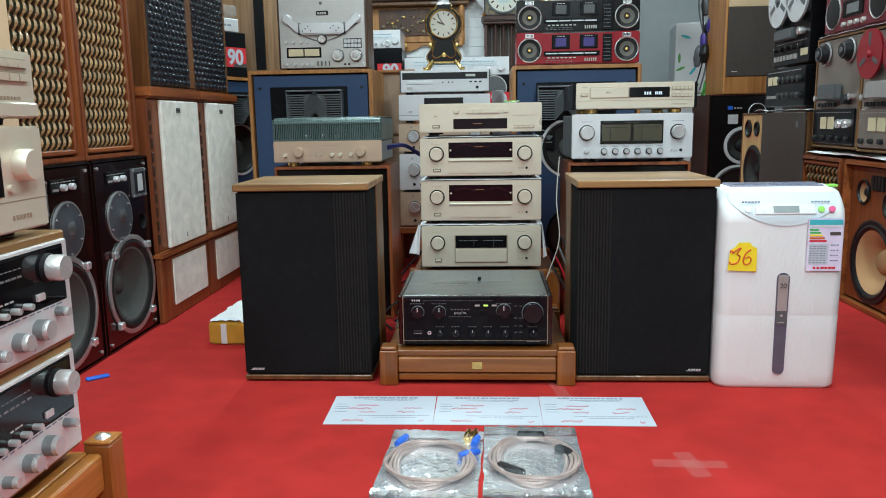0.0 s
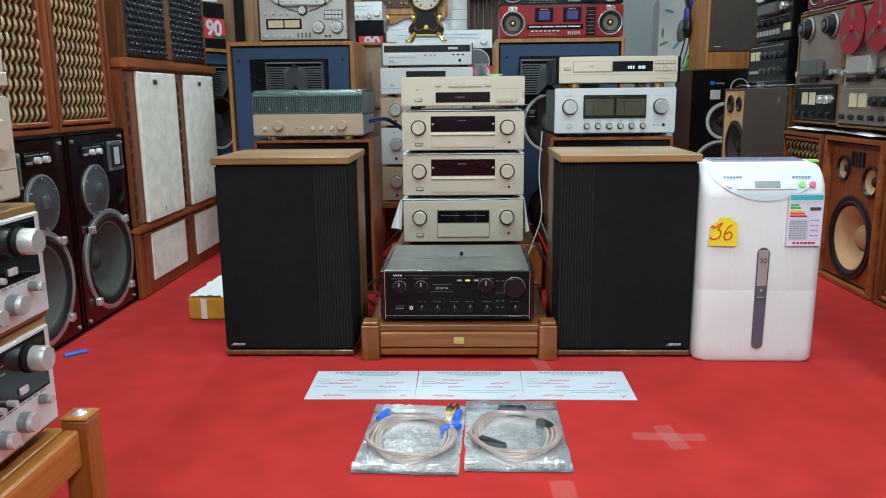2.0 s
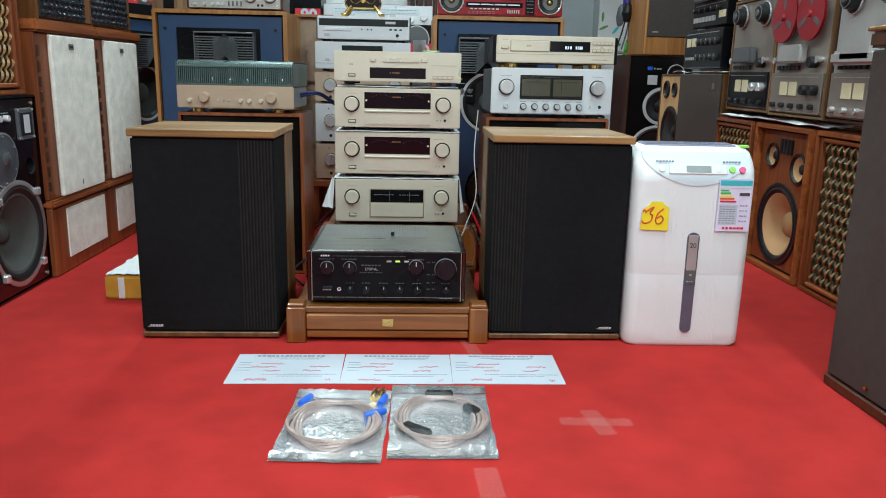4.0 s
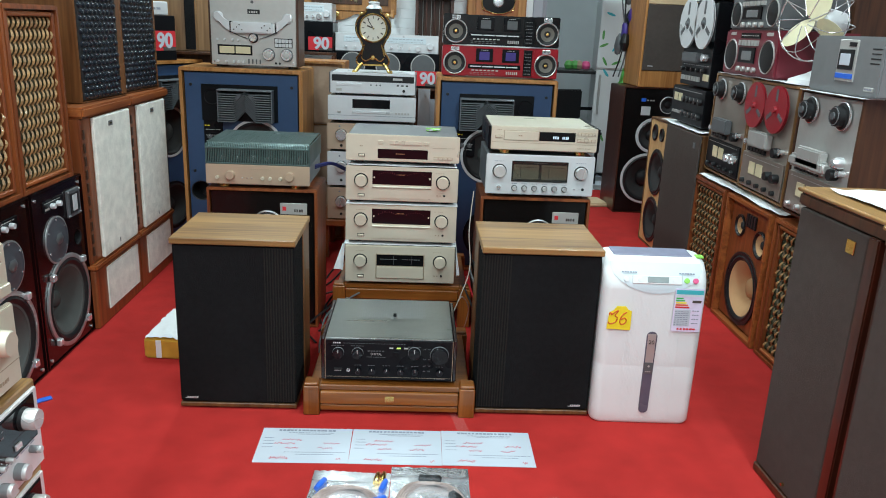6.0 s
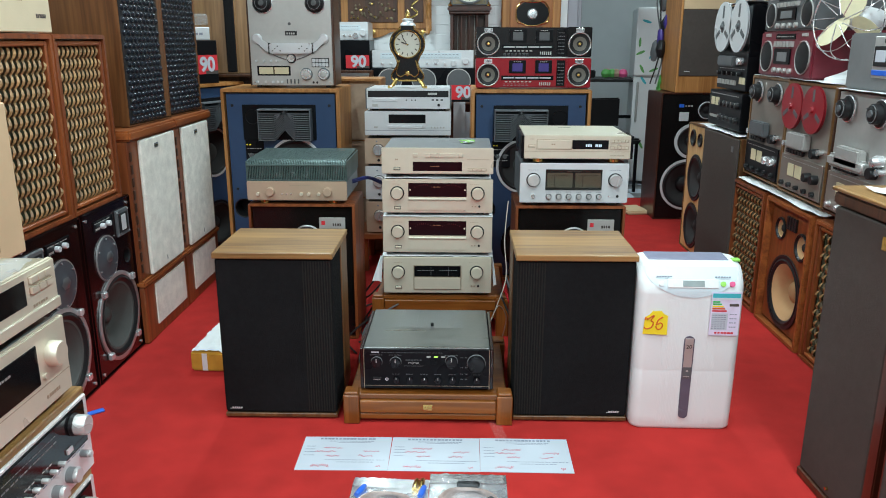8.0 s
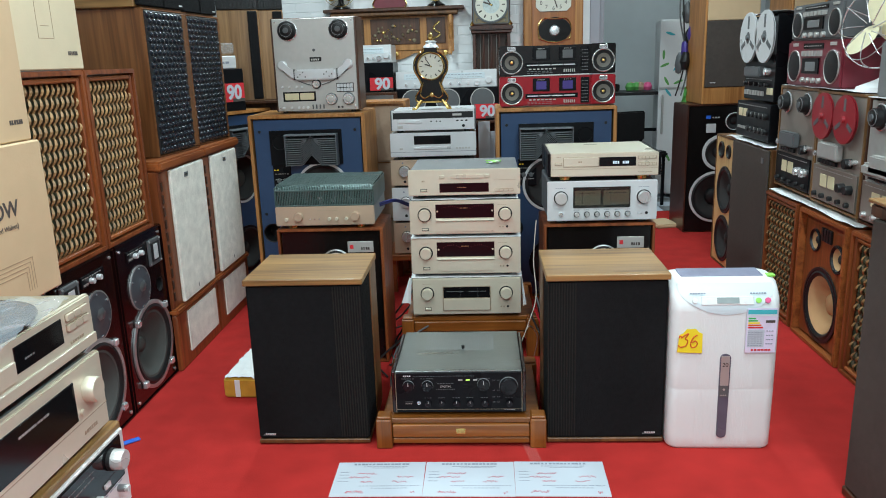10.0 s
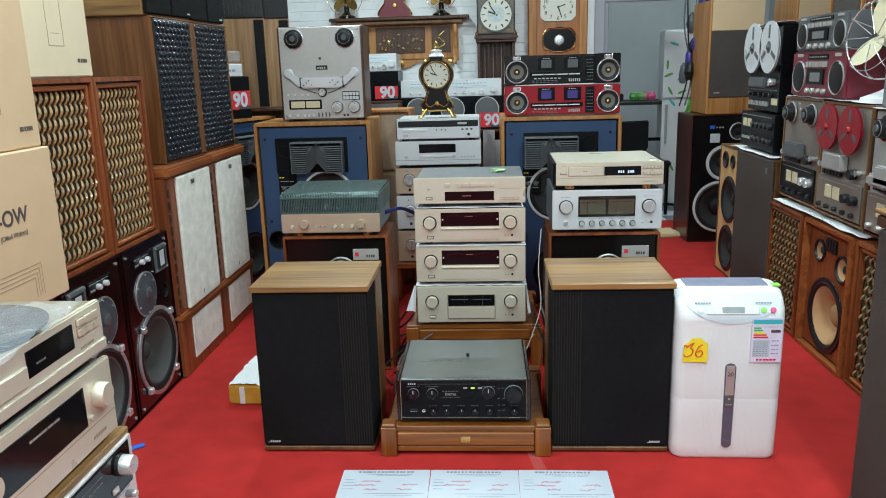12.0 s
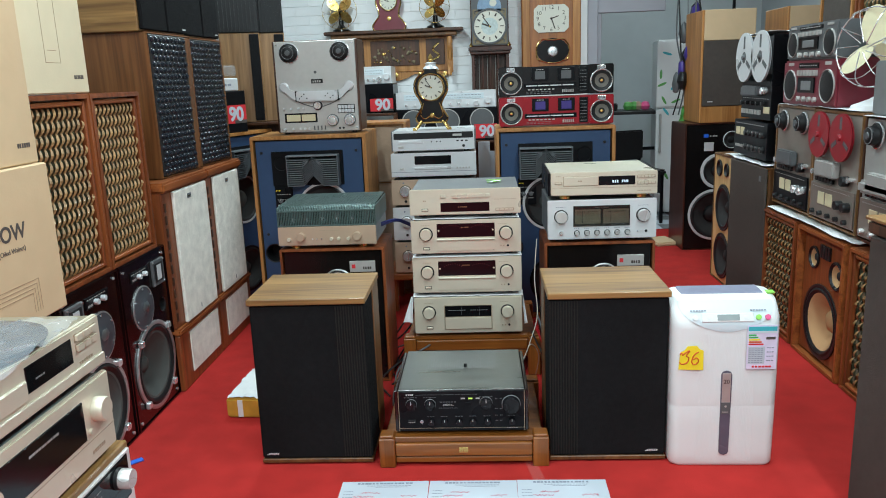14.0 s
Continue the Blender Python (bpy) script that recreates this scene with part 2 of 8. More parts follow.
ALLOYDARK = material("dull_grey_alloy", (0.20, 0.21, 0.22), 0.35, 0.7, 0.1)
DOMEGREY = material("dark_grey_dome", (0.055, 0.06, 0.07), 0.45, 0, 0.1)
KNOBBLACK = material("glossy_black_knob", (0.008, 0.008, 0.010), 0.18, 0, 0.1, spec=0.3)
# greyed so that the unseen ceiling and side walls bounce less light
LOWBOUNCE = material("low_bounce_grey", (0.42, 0.43, 0.44), 0.8, 0, 0.05, 5)
FOIL = material("glossy_black_dimple", (0.014, 0.018, 0.026), 0.22, 0, 0.15)
TUBEGLOW = glow("amber_display_segments", "8a5a40", 0.06)
GREENGLOW = glow("green_lamp", "b8e060", 0.6)
CDGLOW = glow("white_display_segments", "c8d8e8", 0.35)


# mesh helpers
def link(name, bm, mat, parent=None, label="", smooth=False):
    me = bpy.data.meshes.new(name)
    bm.normal_update()
    bm.to_mesh(me)
    bm.free()
    me.materials.append(mat)
    if smooth:
        me.polygons.foreach_set("use_smooth", [True] * len(me.polygons))
        me.set_sharp_from_angle(angle=radians(38))
    ob = new(name, me)
    if parent is not None:
        ob.parent = parent
    if label:
        ob["label"] = label
    return ob


part = link


def box_bm(x0, x1, y0, y1, z0, z1, bevel=0.002, seg=1):
    bm = bmesh.new()
    r = bmesh.ops.create_cube(bm, size=1)
    for v in r["verts"]:
        v.co = Vector((x0 if v.co.x < 0 else x1, y0 if v.co.y < 0 else y1, z0 if v.co.z < 0 else z1))
    b = min(bevel, 0.3 * min(abs(x1 - x0), abs(y1 - y0), abs(z1 - z0)))
    if b > 0.0002:
        bmesh.ops.bevel(bm, geom=bm.edges[:], offset=b, segments=seg, affect="EDGES")
    return bm


def box(name, mat, parent, x0, x1, y0, y1, z0, z1, bevel=0.002, label="", seg=1):
    return link(name, box_bm(x0, x1, y0, y1, z0, z1, bevel, seg), mat, parent, label, smooth=seg > 1)


AXES = {"y": Matrix.Rotation(radians(90), 4, "X"), "z": Matrix.Identity(4), "x": Matrix.Rotation(radians(90), 4, "Y")}


def lathe_bm(profile, seg=28, axis="y", at=(0, 0, 0), wide=1.0):
    """Turned shape: profile of (radius, height); along axis y the height points to -y, out of a front."""
    bm = bmesh.new()
    rings = []
    for r, h in profile:
        if r < 1e-5:
            rings.append([bm.verts.new((0, 0, h))])
        else:
            rings.append([bm.verts.new((r * wide * math.cos(2 * math.pi * i / seg), r * math.sin(2 * math.pi * i / seg), h)) for i in range(seg)])
    for a, b in zip(rings, rings[1:]):
        for i in range(seg):
            j = (i + 1) % seg
            if len(a) == 1 and len(b) > 1:
                bm.faces.new((a[0], b[i], b[j]))
            elif len(b) == 1 and len(a) > 1:
                bm.faces.new((a[i], b[0], a[j]))
            elif len(a) > 1:
                bm.faces.new((a[i], b[i], b[j], a[j]))
    bmesh.ops.recalc_face_normals(bm, faces=bm.faces[:])
    bm.transform(Matrix.Translation(at) @ AXES[axis])
    return bm


def lathe(name, mat, parent, profile, at, axis="y", seg=28, label="", wide=1.0):
    return link(name, lathe_bm(profile, seg, axis, at, wide), mat, parent, label, smooth=True)


def knob(name, parent, x, z, r, d, mat=SILVER, y=0.0, seg=24, label="", mark=None):
    k = lathe(name, mat, parent, [(0, 0), (r, 0), (r, d * 0.8), (r * 0.9, d), (r * 0.4, d), (0, d * 0.98)], (x, y, z), "y", seg, label)
    if mark:
        box("pointer", mark, k, x - r * 0.07, x + r * 0.07, y - d - 0.0015, y - d + 0.001, z + r * 0.25, z + r * 0.9, 0)
    return k


def tube_bm(points, r, seg=6, closed=False):
    bm = bmesh.new()
    pts = [Vector(p) for p in points]
    n = len(pts)
    rings = []
    for i, p in enumerate(pts):
        a = pts[(i - 1) % n] if (closed or i) else p
        b = pts[(i + 1) % n] if (closed or i < n - 1) else p
        t = (b - a).normalized()
        u = t.cross(Vector((0, 0, 1)))
        if u.length < 0.05:
            u = t.cross(Vector((1, 0, 0)))
        u.normalize()
        v = t.cross(u)
        rings.append([bm.verts.new(p + r * (u * math.cos(2 * math.pi * k / seg) + v * math.sin(2 * math.pi * k / seg))) for k in range(seg)])
    pairs = list(zip(rings, rings[1:])) + ([(rings[-1], rings[0])] if closed else [])
    for a, b in pairs:
        for k in range(seg):
            bm.faces.new((a[k], b[k], b[(k + 1) % seg], a[(k + 1) % seg]))
    if not closed:
        bm.faces.new(rings[0][::-1]), bm.faces.new(rings[-1])
    bmesh.ops.recalc_face_normals(bm, faces=bm.faces[:])
    return bm


def bend(points, steps=8):
    """A smooth line through a few points."""
    pts = [Vector(p) for p in points]
    out = []
    for i in range(len(pts) - 1):
        p0, p1, p2, p3 = pts[max(i - 1, 0)], pts[i], pts[i + 1], pts[min(i + 2, len(pts) - 1)]
        for s in range(steps):
            t = s / steps
            out.append(0.5 * ((2 * p1) + (p2 - p0) * t + (2 * p0 - 5 * p1 + 4 * p2 - p3) * t * t + (3 * p1 - p0 - 3 * p2 + p3) * t ** 3))
    return out + [pts[-1]]


def wire(name, mat, parent, points, r, label="", steps=8, closed=False):
    return link(name, tube_bm(bend(points, steps) if not closed else points, r, 6, closed), mat, parent, label, smooth=True)


def joined(bms):
    """Several small pieces of one part, as one bmesh."""
    out = bmesh.new()
    for b in bms:
        tmp = bpy.data.meshes.new("tmp")
        b.to_mesh(tmp)
        b.free()
        out.from_mesh(tmp)
        bpy.data.meshes.remove(tmp)
    return out


def ring_bm(r0, r1, d, at, seg=36, axis="y"):
    return lathe_bm([(r0, 0), (r0, d), ((r0 + r1) / 2, d * 1.25), (r1, d), (r1, 0)], seg, axis, at)


def lettering(name, body, size, mat, parent, m, label="", bold=0.0):
    cu = bpy.data.curves.new(name, "FONT")
    cu.body, cu.size, cu.align_x, cu.align_y, cu.extrude, cu.offset = body, size, "CENTER", "CENTER", 0.0006, bold
    tmp = new("tmp_text", cu)
    bpy.context.view_layer.update()
    me = bpy.data.meshes.new_from_object(tmp.evaluated_get(bpy.context.evaluated_depsgraph_get()))
    bpy.data.objects.remove(tmp)
    me.transform(m)
    me.materials.clear()
    me.materials.append(mat)
    ob = new(name, me)
    if parent is not None:
        ob.parent = parent
    if label:
        ob["label"] = label
    return ob


def thing(name, x, y, z, rz, label, category, group="", kind=""):
    ob = new(name)
    ob.empty_display_size = 0.05
    ob.matrix_world = pose(x, y, z, 0, 0, rz)
    return tagged(ob, label, category, group, kind)


def ribs_bm(x0, x1, n, z0, z1, y0, y1, fill=0.5):
    step = (x1 - x0) / n
    return joined([box_bm(x0 + i * step, x0 + (i + fill) * step, y0, y1, z0, z1, 0) for i in range(n)])


def driver(parent, x, z, r, y=0.0, ring=RINGMETAL, cone=CONE, cap=None, cap_mat=None, deep=0.3, name="woofer", bolts=0, concentric=False):
    """A round cone driver set in a front: basket ring, rubber surround, cone and dust cap."""
    w = lathe(name, cone, parent, [(r * 0.8, -0.001), (r * 0.78, -0.002)] + ([(r * (0.78 - k * 0.033), -deep * r * (k / 15) + (0.002 if k % 2 else -0.0005)) for k in range(1, 15)] if concentric else [(r * 0.5, -deep * r * 0.5)]) + [(r * 0.28, -deep * r), (0, -deep * r)], (x, y, z), "y", 40)
    lathe("surround", BLACKPL, w, [(r * 0.98, 0.0), (r * 0.95, 0.004), (r * 0.89, 0.008), (r * 0.83, 0.004), (r * 0.79, -0.003)], (x, y, z), "y", 40, "black rubber surround")
    link("basket_ring", ring_bm(r * 0.955, r * 1.05, 0.006, (x, y, z), 40), ring, w, smooth=True)
    c = cap or r * 0.3
    lathe("dust_cap", cap_mat or cone, w, [(c, -deep * r * 0.95), (c * 0.8, -deep * r + c * 0.42), (c * 0.4, -deep * r + c * 0.6), (0, -deep * r + c * 0.66)], (x, y, z), "y", 24)
    for k in range(bolts):
        a = math.pi / 4 + k * 2 * math.pi / bolts
        bx, bz = x + 1.04 * r * math.cos(a), z + 1.04 * r * math.sin(a)
        link("clamp", joined([box_bm(bx - 0.014, bx + 0.014, y - 0.02, y, bz - 0.014, bz + 0.014, 0.004)]), CHROME, w)
    return w


# room
box("floor", CARPET, None, -0.95, 4.4, -2.7, 8.9, -0.1, 0.0, 0)["kind"] = "structure"
tagged(bpy.data.objects["floor"], "bright red short-pile carpet floor of a hi-fi shop", "floor")


def structure(name, mat, x0, x1, y0, y1, z0, z1, label, bevel=0.0):
    return tagged(box(name, mat, None, x0, x1, y0, y1, z0, z1, bevel), label, name.split("_")[0], kind="structure")


# side walls, front wall and ceiling are added unseen to close the room
structure("wall_west", LOWBOUNCE, -0.95, -0.85, -2.7, 6.6, 0, 2.9, "unseen side wall behind the speakers, greyed to cut bounced light")
structure("wall_east", LOWBOUNCE, 4.3, 4.4, -2.7, 8.9, 0, 2.9, "unseen side wall behind the tape decks, greyed against bounced light")
structure("wall_south", SOUTHPAINT, -0.85, 4.3, -2.7, -2.6, 0, 2.9, "unseen wall behind the camera, grey to darken reflections")
structure("ceiling", LOWBOUNCE, -0.95, 4.4, -2.7, 8.9, 2.9, 3.0, "unseen ceiling, greyed to lessen bounced light")
north = structure("wall_north", WALLPAINT, -0.85, 2.12, 6.5, 6.6, 0, 2.9, "white painted brick back wall hung with clocks")
structure("wall_far", GREYPAINT, 2.0, 4.3, 8.8, 8.9, 0, 2.9, "grey painted wall of the back room")
structure("wall_side", GREYPAINT, 2.02, 2.12, 6.6, 8.8, 0, 2.9, "grey side wall of the back room")
structure("trim", DOORPAINT, 2.12, 2.2, 6.48, 6.56, 0, 2.9, "grey door trim beside the brick wall", 0.004)


structure("trim", DOORPAINT, 2.2, 2.74, 6.5, 6.56, 1.815, 2.9, "grey lintel panel over the back room opening", 0.004)
structure("trim", DOORPAINT, 2.2, 2.235, 6.51, 6.57, 0, 1.814, "grey inner door jamb", 0.004)


def plate_bm(x0, x1, z0, z1, y, thick, holes):
    """A board with round holes cut through."""
    bm = bmesh.new()
    edges = []

    def loop(pts):
        vs = [bm.verts.new((px, y, pz)) for px, pz in pts]
        edges.extend(bm.edges.new((vs[i], vs[(i + 1) % len(vs)])) for i in range(len(vs)))
    loop([(x0, z0), (x1, z0), (x1, z1), (x0, z1)])
    for hx, hz, hr in holes:
        loop([(hx + hr * math.cos(2 * math.pi * i / 32), hz + hr * math.sin(2 * math.pi * i / 32)) for i in range(32)])
    r = bmesh.ops.triangle_fill(bm, use_beauty=True, use_dissolve=False, edges=edges)
    faces = [f for f in r["geom"] if isinstance(f, bmesh.types.BMFace)]
    ext = bmesh.ops.extrude_face_region(bm, geom=faces)
    bmesh.ops.translate(bm, verts=[v for v in ext["geom"] if isinstance(v, bmesh.types.BMVert)], vec=(0, thick, 0))
    bmesh.ops.recalc_face_normals(bm, faces=bm.faces[:])
    return bm


def cabinet_bm(w, d, h, frame_w=0.02, recess=0.2, bevel=0.004):
    """A cabinet open at the front (front plane y=0, base z=0, centred on x)."""
    bm = box_bm(-w / 2, w / 2, 0, d, 0, h, 0)
    front = min(bm.faces, key=lambda f: f.calc_center_median().y)
    bmesh.ops.inset_region(bm, faces=[front], thickness=frame_w)
    ext = bmesh.ops.extrude_face_region(bm, geom=[front])
    bmesh.ops.translate(bm, verts=[v for v in ext["geom"] if isinstance(v, bmesh.types.BMVert)], vec=(0, recess, 0))
    bmesh.ops.delete(bm, geom=[front], context="FACES")
    outer = [e for e in bm.edges if all(abs(abs(v.co.x) - w / 2) < 1e-6 or abs(v.co.z) < 1e-6 or abs(v.co.z - h) < 1e-6 for v in e.verts)]
    bmesh.ops.bevel(bm, geom=outer, offset=bevel, segments=2, affect="EDGES")
    bmesh.ops.recalc_face_normals(bm, faces=bm.faces[:])
    return bm


def text_bars(parent, mat, x0, x1, z, h, y=-0.0008, n=6, name="print"):
    """Unreadable small print as a row of bars."""
    rng = random.Random(int(abs(x0 * 7919 + z * 104729) * 1000))
    step = (x1 - x0) / n
    return link(name, joined([box_bm(x0 + i * step, x0 + (i + 0.55 + 0.3 * rng.random()) * step, y, y + 0.0012, z, z + h, 0) for i in range(n)]), mat, parent)


# ---- the two demonstration speakers with black grilles
def grille_speaker(x0, inner):
    """inner: +1 when the ribbed strip lies at its +x side."""
    s = thing("floor_speaker", x0 + 0.208, 2.584, 0, 0, "walnut floor speaker with black ribbed cloth grille on the carpet", "speaker", "pair of black-grilled speakers")
    w, h, d = 0.415, 0.625, 0.352
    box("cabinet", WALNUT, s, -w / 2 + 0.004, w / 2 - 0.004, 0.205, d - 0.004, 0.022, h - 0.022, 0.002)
    box("side_grille", GRILLE, s, -w / 2 + 0.007, w / 2 - 0.007, 0.0345, 0.2045, 0.0225, h - 0.0225, 0.001, "black cloth wrapped round the sides")
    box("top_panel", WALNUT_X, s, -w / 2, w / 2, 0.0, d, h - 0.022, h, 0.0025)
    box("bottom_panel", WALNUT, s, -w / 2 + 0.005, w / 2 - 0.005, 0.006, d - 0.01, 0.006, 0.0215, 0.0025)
    box("plinth", BLACKPL, s, -w / 2 + 0.02, w / 2 - 0.02, 0.03, d - 0.03, 0.0, 0.0055, 0)
    g = box("grille", GRILLE, s, -w / 2 + 0.006, w / 2 - 0.006, 0.008, 0.034, 0.0225, h - 0.0225, 0.006, seg=2)
    a, b = (0.1, w / 2 - 0.006) if inner > 0 else (-w / 2 + 0.006, -0.1)
    step = (b - a) / 11
    for i in range(11):
        part("rib", box_bm(a + i * step, a + i * step + 0.0046, 0.006, 0.012, 0.03, h - 0.03, 0.0015), RIBCLOTH, g)
    bx = -w / 2 + 0.05 if inner > 0 else w / 2 - 0.05
    part("badge", joined([box_bm(bx - 0.02 + i * 0.0078, bx - 0.0142 + i * 0.0078, 0.006, 0.0085, 0.0405, 0.0447, 0) for i in range(5)] + [box_bm(bx - 0.027, bx + 0.016, 0.006, 0.0085, 0.0383, 0.0393, 0)]), SILVER, g, "silver lettered badge")
    return s


grille_speaker(0.414, 1)
grille_speaker(1.453, -1)


# ---- low wooden stands
def low_stand(x0, x1, y0, y1, top, post_top, plate=False):
    s = thing("amplifier_stand", (x0 + x1) / 2, y0, 0, 0, "low red-brown wooden stand with corner posts holding amplifiers", "stand", "amplifier stands")
    w, d = x1 - x0, y1 - y0
    for sx in (-1, 1):
        for yy in (0, d - 0.06):
            xa = sx * (w / 2 - 0.028)
            bm = box_bm(xa - 0.028, xa + 0.028, yy, yy + 0.06, 0, post_top - 0.012, 0.003)
            p = part("post", bm, STANDWOOD_Z, s)
            part("cap", box_bm(xa - 0.025, xa + 0.025, yy + 0.003, yy + 0.057, post_top - 0.012, post_top, 0.006), STANDWOOD, p)
    box("shelf", STANDWOOD, s, -w / 2 + 0.02, w / 2 - 0.02, 0.02, d - 0.02, top - 0.02, top, 0.003)
    box("front_rail", STANDWOOD, s, -w / 2 + 0.057, w / 2 - 0.057, 0.008, 0.03, top - 0.068, top - 0.021, 0.003)
    box("lower_rail", STANDWOOD, s, -w / 2 + 0.057, w / 2 - 0.057, 0.012, 0.034, max(top - 0.105, 0.014), top - 0.073, 0.003)
    for sx in (-1, 1):
        xa = sx * (w / 2 - 0.028)
        box("side_rail", STANDWOOD, s, xa - 0.012, xa + 0.012, 0.061, d - 0.061, top - 0.075, top - 0.021, 0.003)
    if plate:
        box("name_plate", BRASS, s, -0.017, 0.017, 0.006, 0.0095, top - 0.057, top - 0.034, 0.001, "small brass name plate")
    return s


low_stand(0.853, 1.453, 2.557, 3.11, 0.108, 0.122, True)
low_stand(0.862, 1.488, 3.40, 3.95, 0.192, 0.196)


# ---- black amplifier with digital input
def black_amplifier():
    a = thing("black_amplifier", 1.148, 2.597, 0.108, 0, "black stereo amplifier with vented brushed top on the low stand", "amplifier")
    w, d, z0, z1 = 0.462, 0.40, 0.013, 0.168
    box("chassis", BLACKMETAL, a, -w / 2 + 0.006, w / 2 - 0.006, 0.012, d, z0, z1 - 0.008, 0.003)
    box("front_panel", BLACKMETAL, a, -w / 2 + 0.008, w / 2 - 0.008, 0, 0.0115, z0, z1 - 0.004, 0.002)
    cover = box("top_cover", STEEL, a, -w / 2 + 0.008, w / 2 - 0.008, 0.006, d, z1 - 0.0075, z1, 0.002, "brushed dark steel cover with vent slots")
    for i in range(29):
        part("vent_slot", box_bm(-0.13 + i * 0.009, -0.127 + i * 0.009, d - 0.2, d - 0.02, z1 + 0.0002, z1 + 0.0010, 0), MIDGREY, cover)
    box("lower_trim", CHAMPDARK, a, -w / 2 + 0.009, w / 2 - 0.009, -0.0008, 0.001, z0 + 0.011, z0 + 0.012, 0)
    lathe("screw", BLACKPL, cover, [(0, 0), (0.006, 0), (0.006, 0.012), (0, 0.013)], (0.012, 0.22, z1), "z", 10)
    for sx in (-1, 1):
        box("side_panel", DARKRED, a, sx * w / 2 - 0.006, sx * w / 2 + 0.006, 0.004, d - 0.01, z0 - 0.002, z1 - 0.002, 0.002, "dark red-brown side panel")
        box("side_trim", CHAMPDARK, a, sx * (w / 2 - 0.0085) - 0.0009, sx * (w / 2 - 0.0085) + 0.0009, -0.001, 0.002, z0, z1 - 0.003, 0, "thin champagne edge line")
        for fy in (0.05, d - 0.05):
            lathe("foot", BLACKPL, a, [(0, 0), (0.022, 0), (0.024, 0.013), (0, 0.013)], (sx * 0.17, fy, 0), "z", 16)
    f = a
    for kx in (-0.177, -0.11):
        knob("selector_knob", f, kx, 0.116, 0.019, 0.018, KNOBBLACK, 0, 22, mark=DULLSILVER)
    knob("selector_knob", f, 0.088, 0.12, 0.021, 0.018, KNOBBLACK, 0, 22, mark=DULLSILVER)
    knob("volume_knob", f, 0.176, 0.114, 0.031, 0.022, KNOBBLACK, 0, 32)
    for kx in (-0.108, -0.06, -0.008, 0.04, 0.092, 0.178):
        knob("small_knob", f, kx, 0.05, 0.0125, 0.014, KNOBBLACK, 0, 16, mark=DULLSILVER)
    # grey rings stand in for the highlight on the knob edges
    for kx, kz, r in ((-0.177, 0.116, 0.019), (-0.11, 0.116, 0.019), (0.088, 0.12, 0.021), (0.176, 0.114, 0.031)):
        link("knob_rim", ring_bm(r, r * 1.07, 0.003, (kx, 0, kz), 28), MIDGREY, f, smooth=True)
    lathe("headphone_socket", CHROME, f, [(0.003, 0), (0.006, 0), (0.006, 0.002), (0.003, 0.002)], (-0.142, 0, 0.05), "y", 14)
    box("power_switch", BLACKPL, f, -0.19, -0.163, -0.004, 0, 0.05, 0.058, 0.001)
    text_bars(f, DULLSILVER, -0.19, -0.165, 0.046, 0.0025, n=4)
    text_bars(f, SILVER, -0.195, -0.168, 0.15, 0.005, n=4, name="maker_print")
    text_bars(f, DARKGREY, -0.16, 0.06, 0.1508, 0.0015, n=22)
    text_bars(f, DARKGREY, -0.075, -0.015, 0.122, 0.0035, n=6)
    lettering("print", "DIGITAL", 0.0105, DULLSILVER, f, pose(-0.045, -0.0004, 0.112, 90))
    text_bars(f, DARKGREY, -0.08, -0.01, 0.1, 0.002, n=9)
    for i in range(3):
        box("indicator", GREENGLOW if i == 1 else DULLSILVER, f, 0.0 + i * 0.026, 0.014 + i * 0.026, -0.001, 0.0005, 0.134, 0.139, 0, "lit green indicator" if i == 1 else "")
    for kx in (0.125, 0.141):
        for kz in (0.05, 0.07, 0.095, 0.133):
            text_bars(f, DARKGREY, kx - 0.005, kx + 0.005, kz, 0.003, n=2)
    for kx in (-0.177, -0.11, 0.088):
        text_bars(f, DARKGREY, kx - 0.024, kx + 0.024, 0.141, 0.0022, n=5)
    for kx in (-0.108, -0.06, -0.008, 0.04, 0.092, 0.178):
        text_bars(f, DARKGREY, kx - 0.014, kx + 0.014, 0.068, 0.002, n=3)
    text_bars(f, DULLSILVER, 0.16, 0.2, 0.022, 0.0025, n=5)
    box("mode_window", BLACKMETAL, f, 0.016, 0.034, -0.003, 0.0, 0.108, 0.122, 0.001)
    return a


black_amplifier()


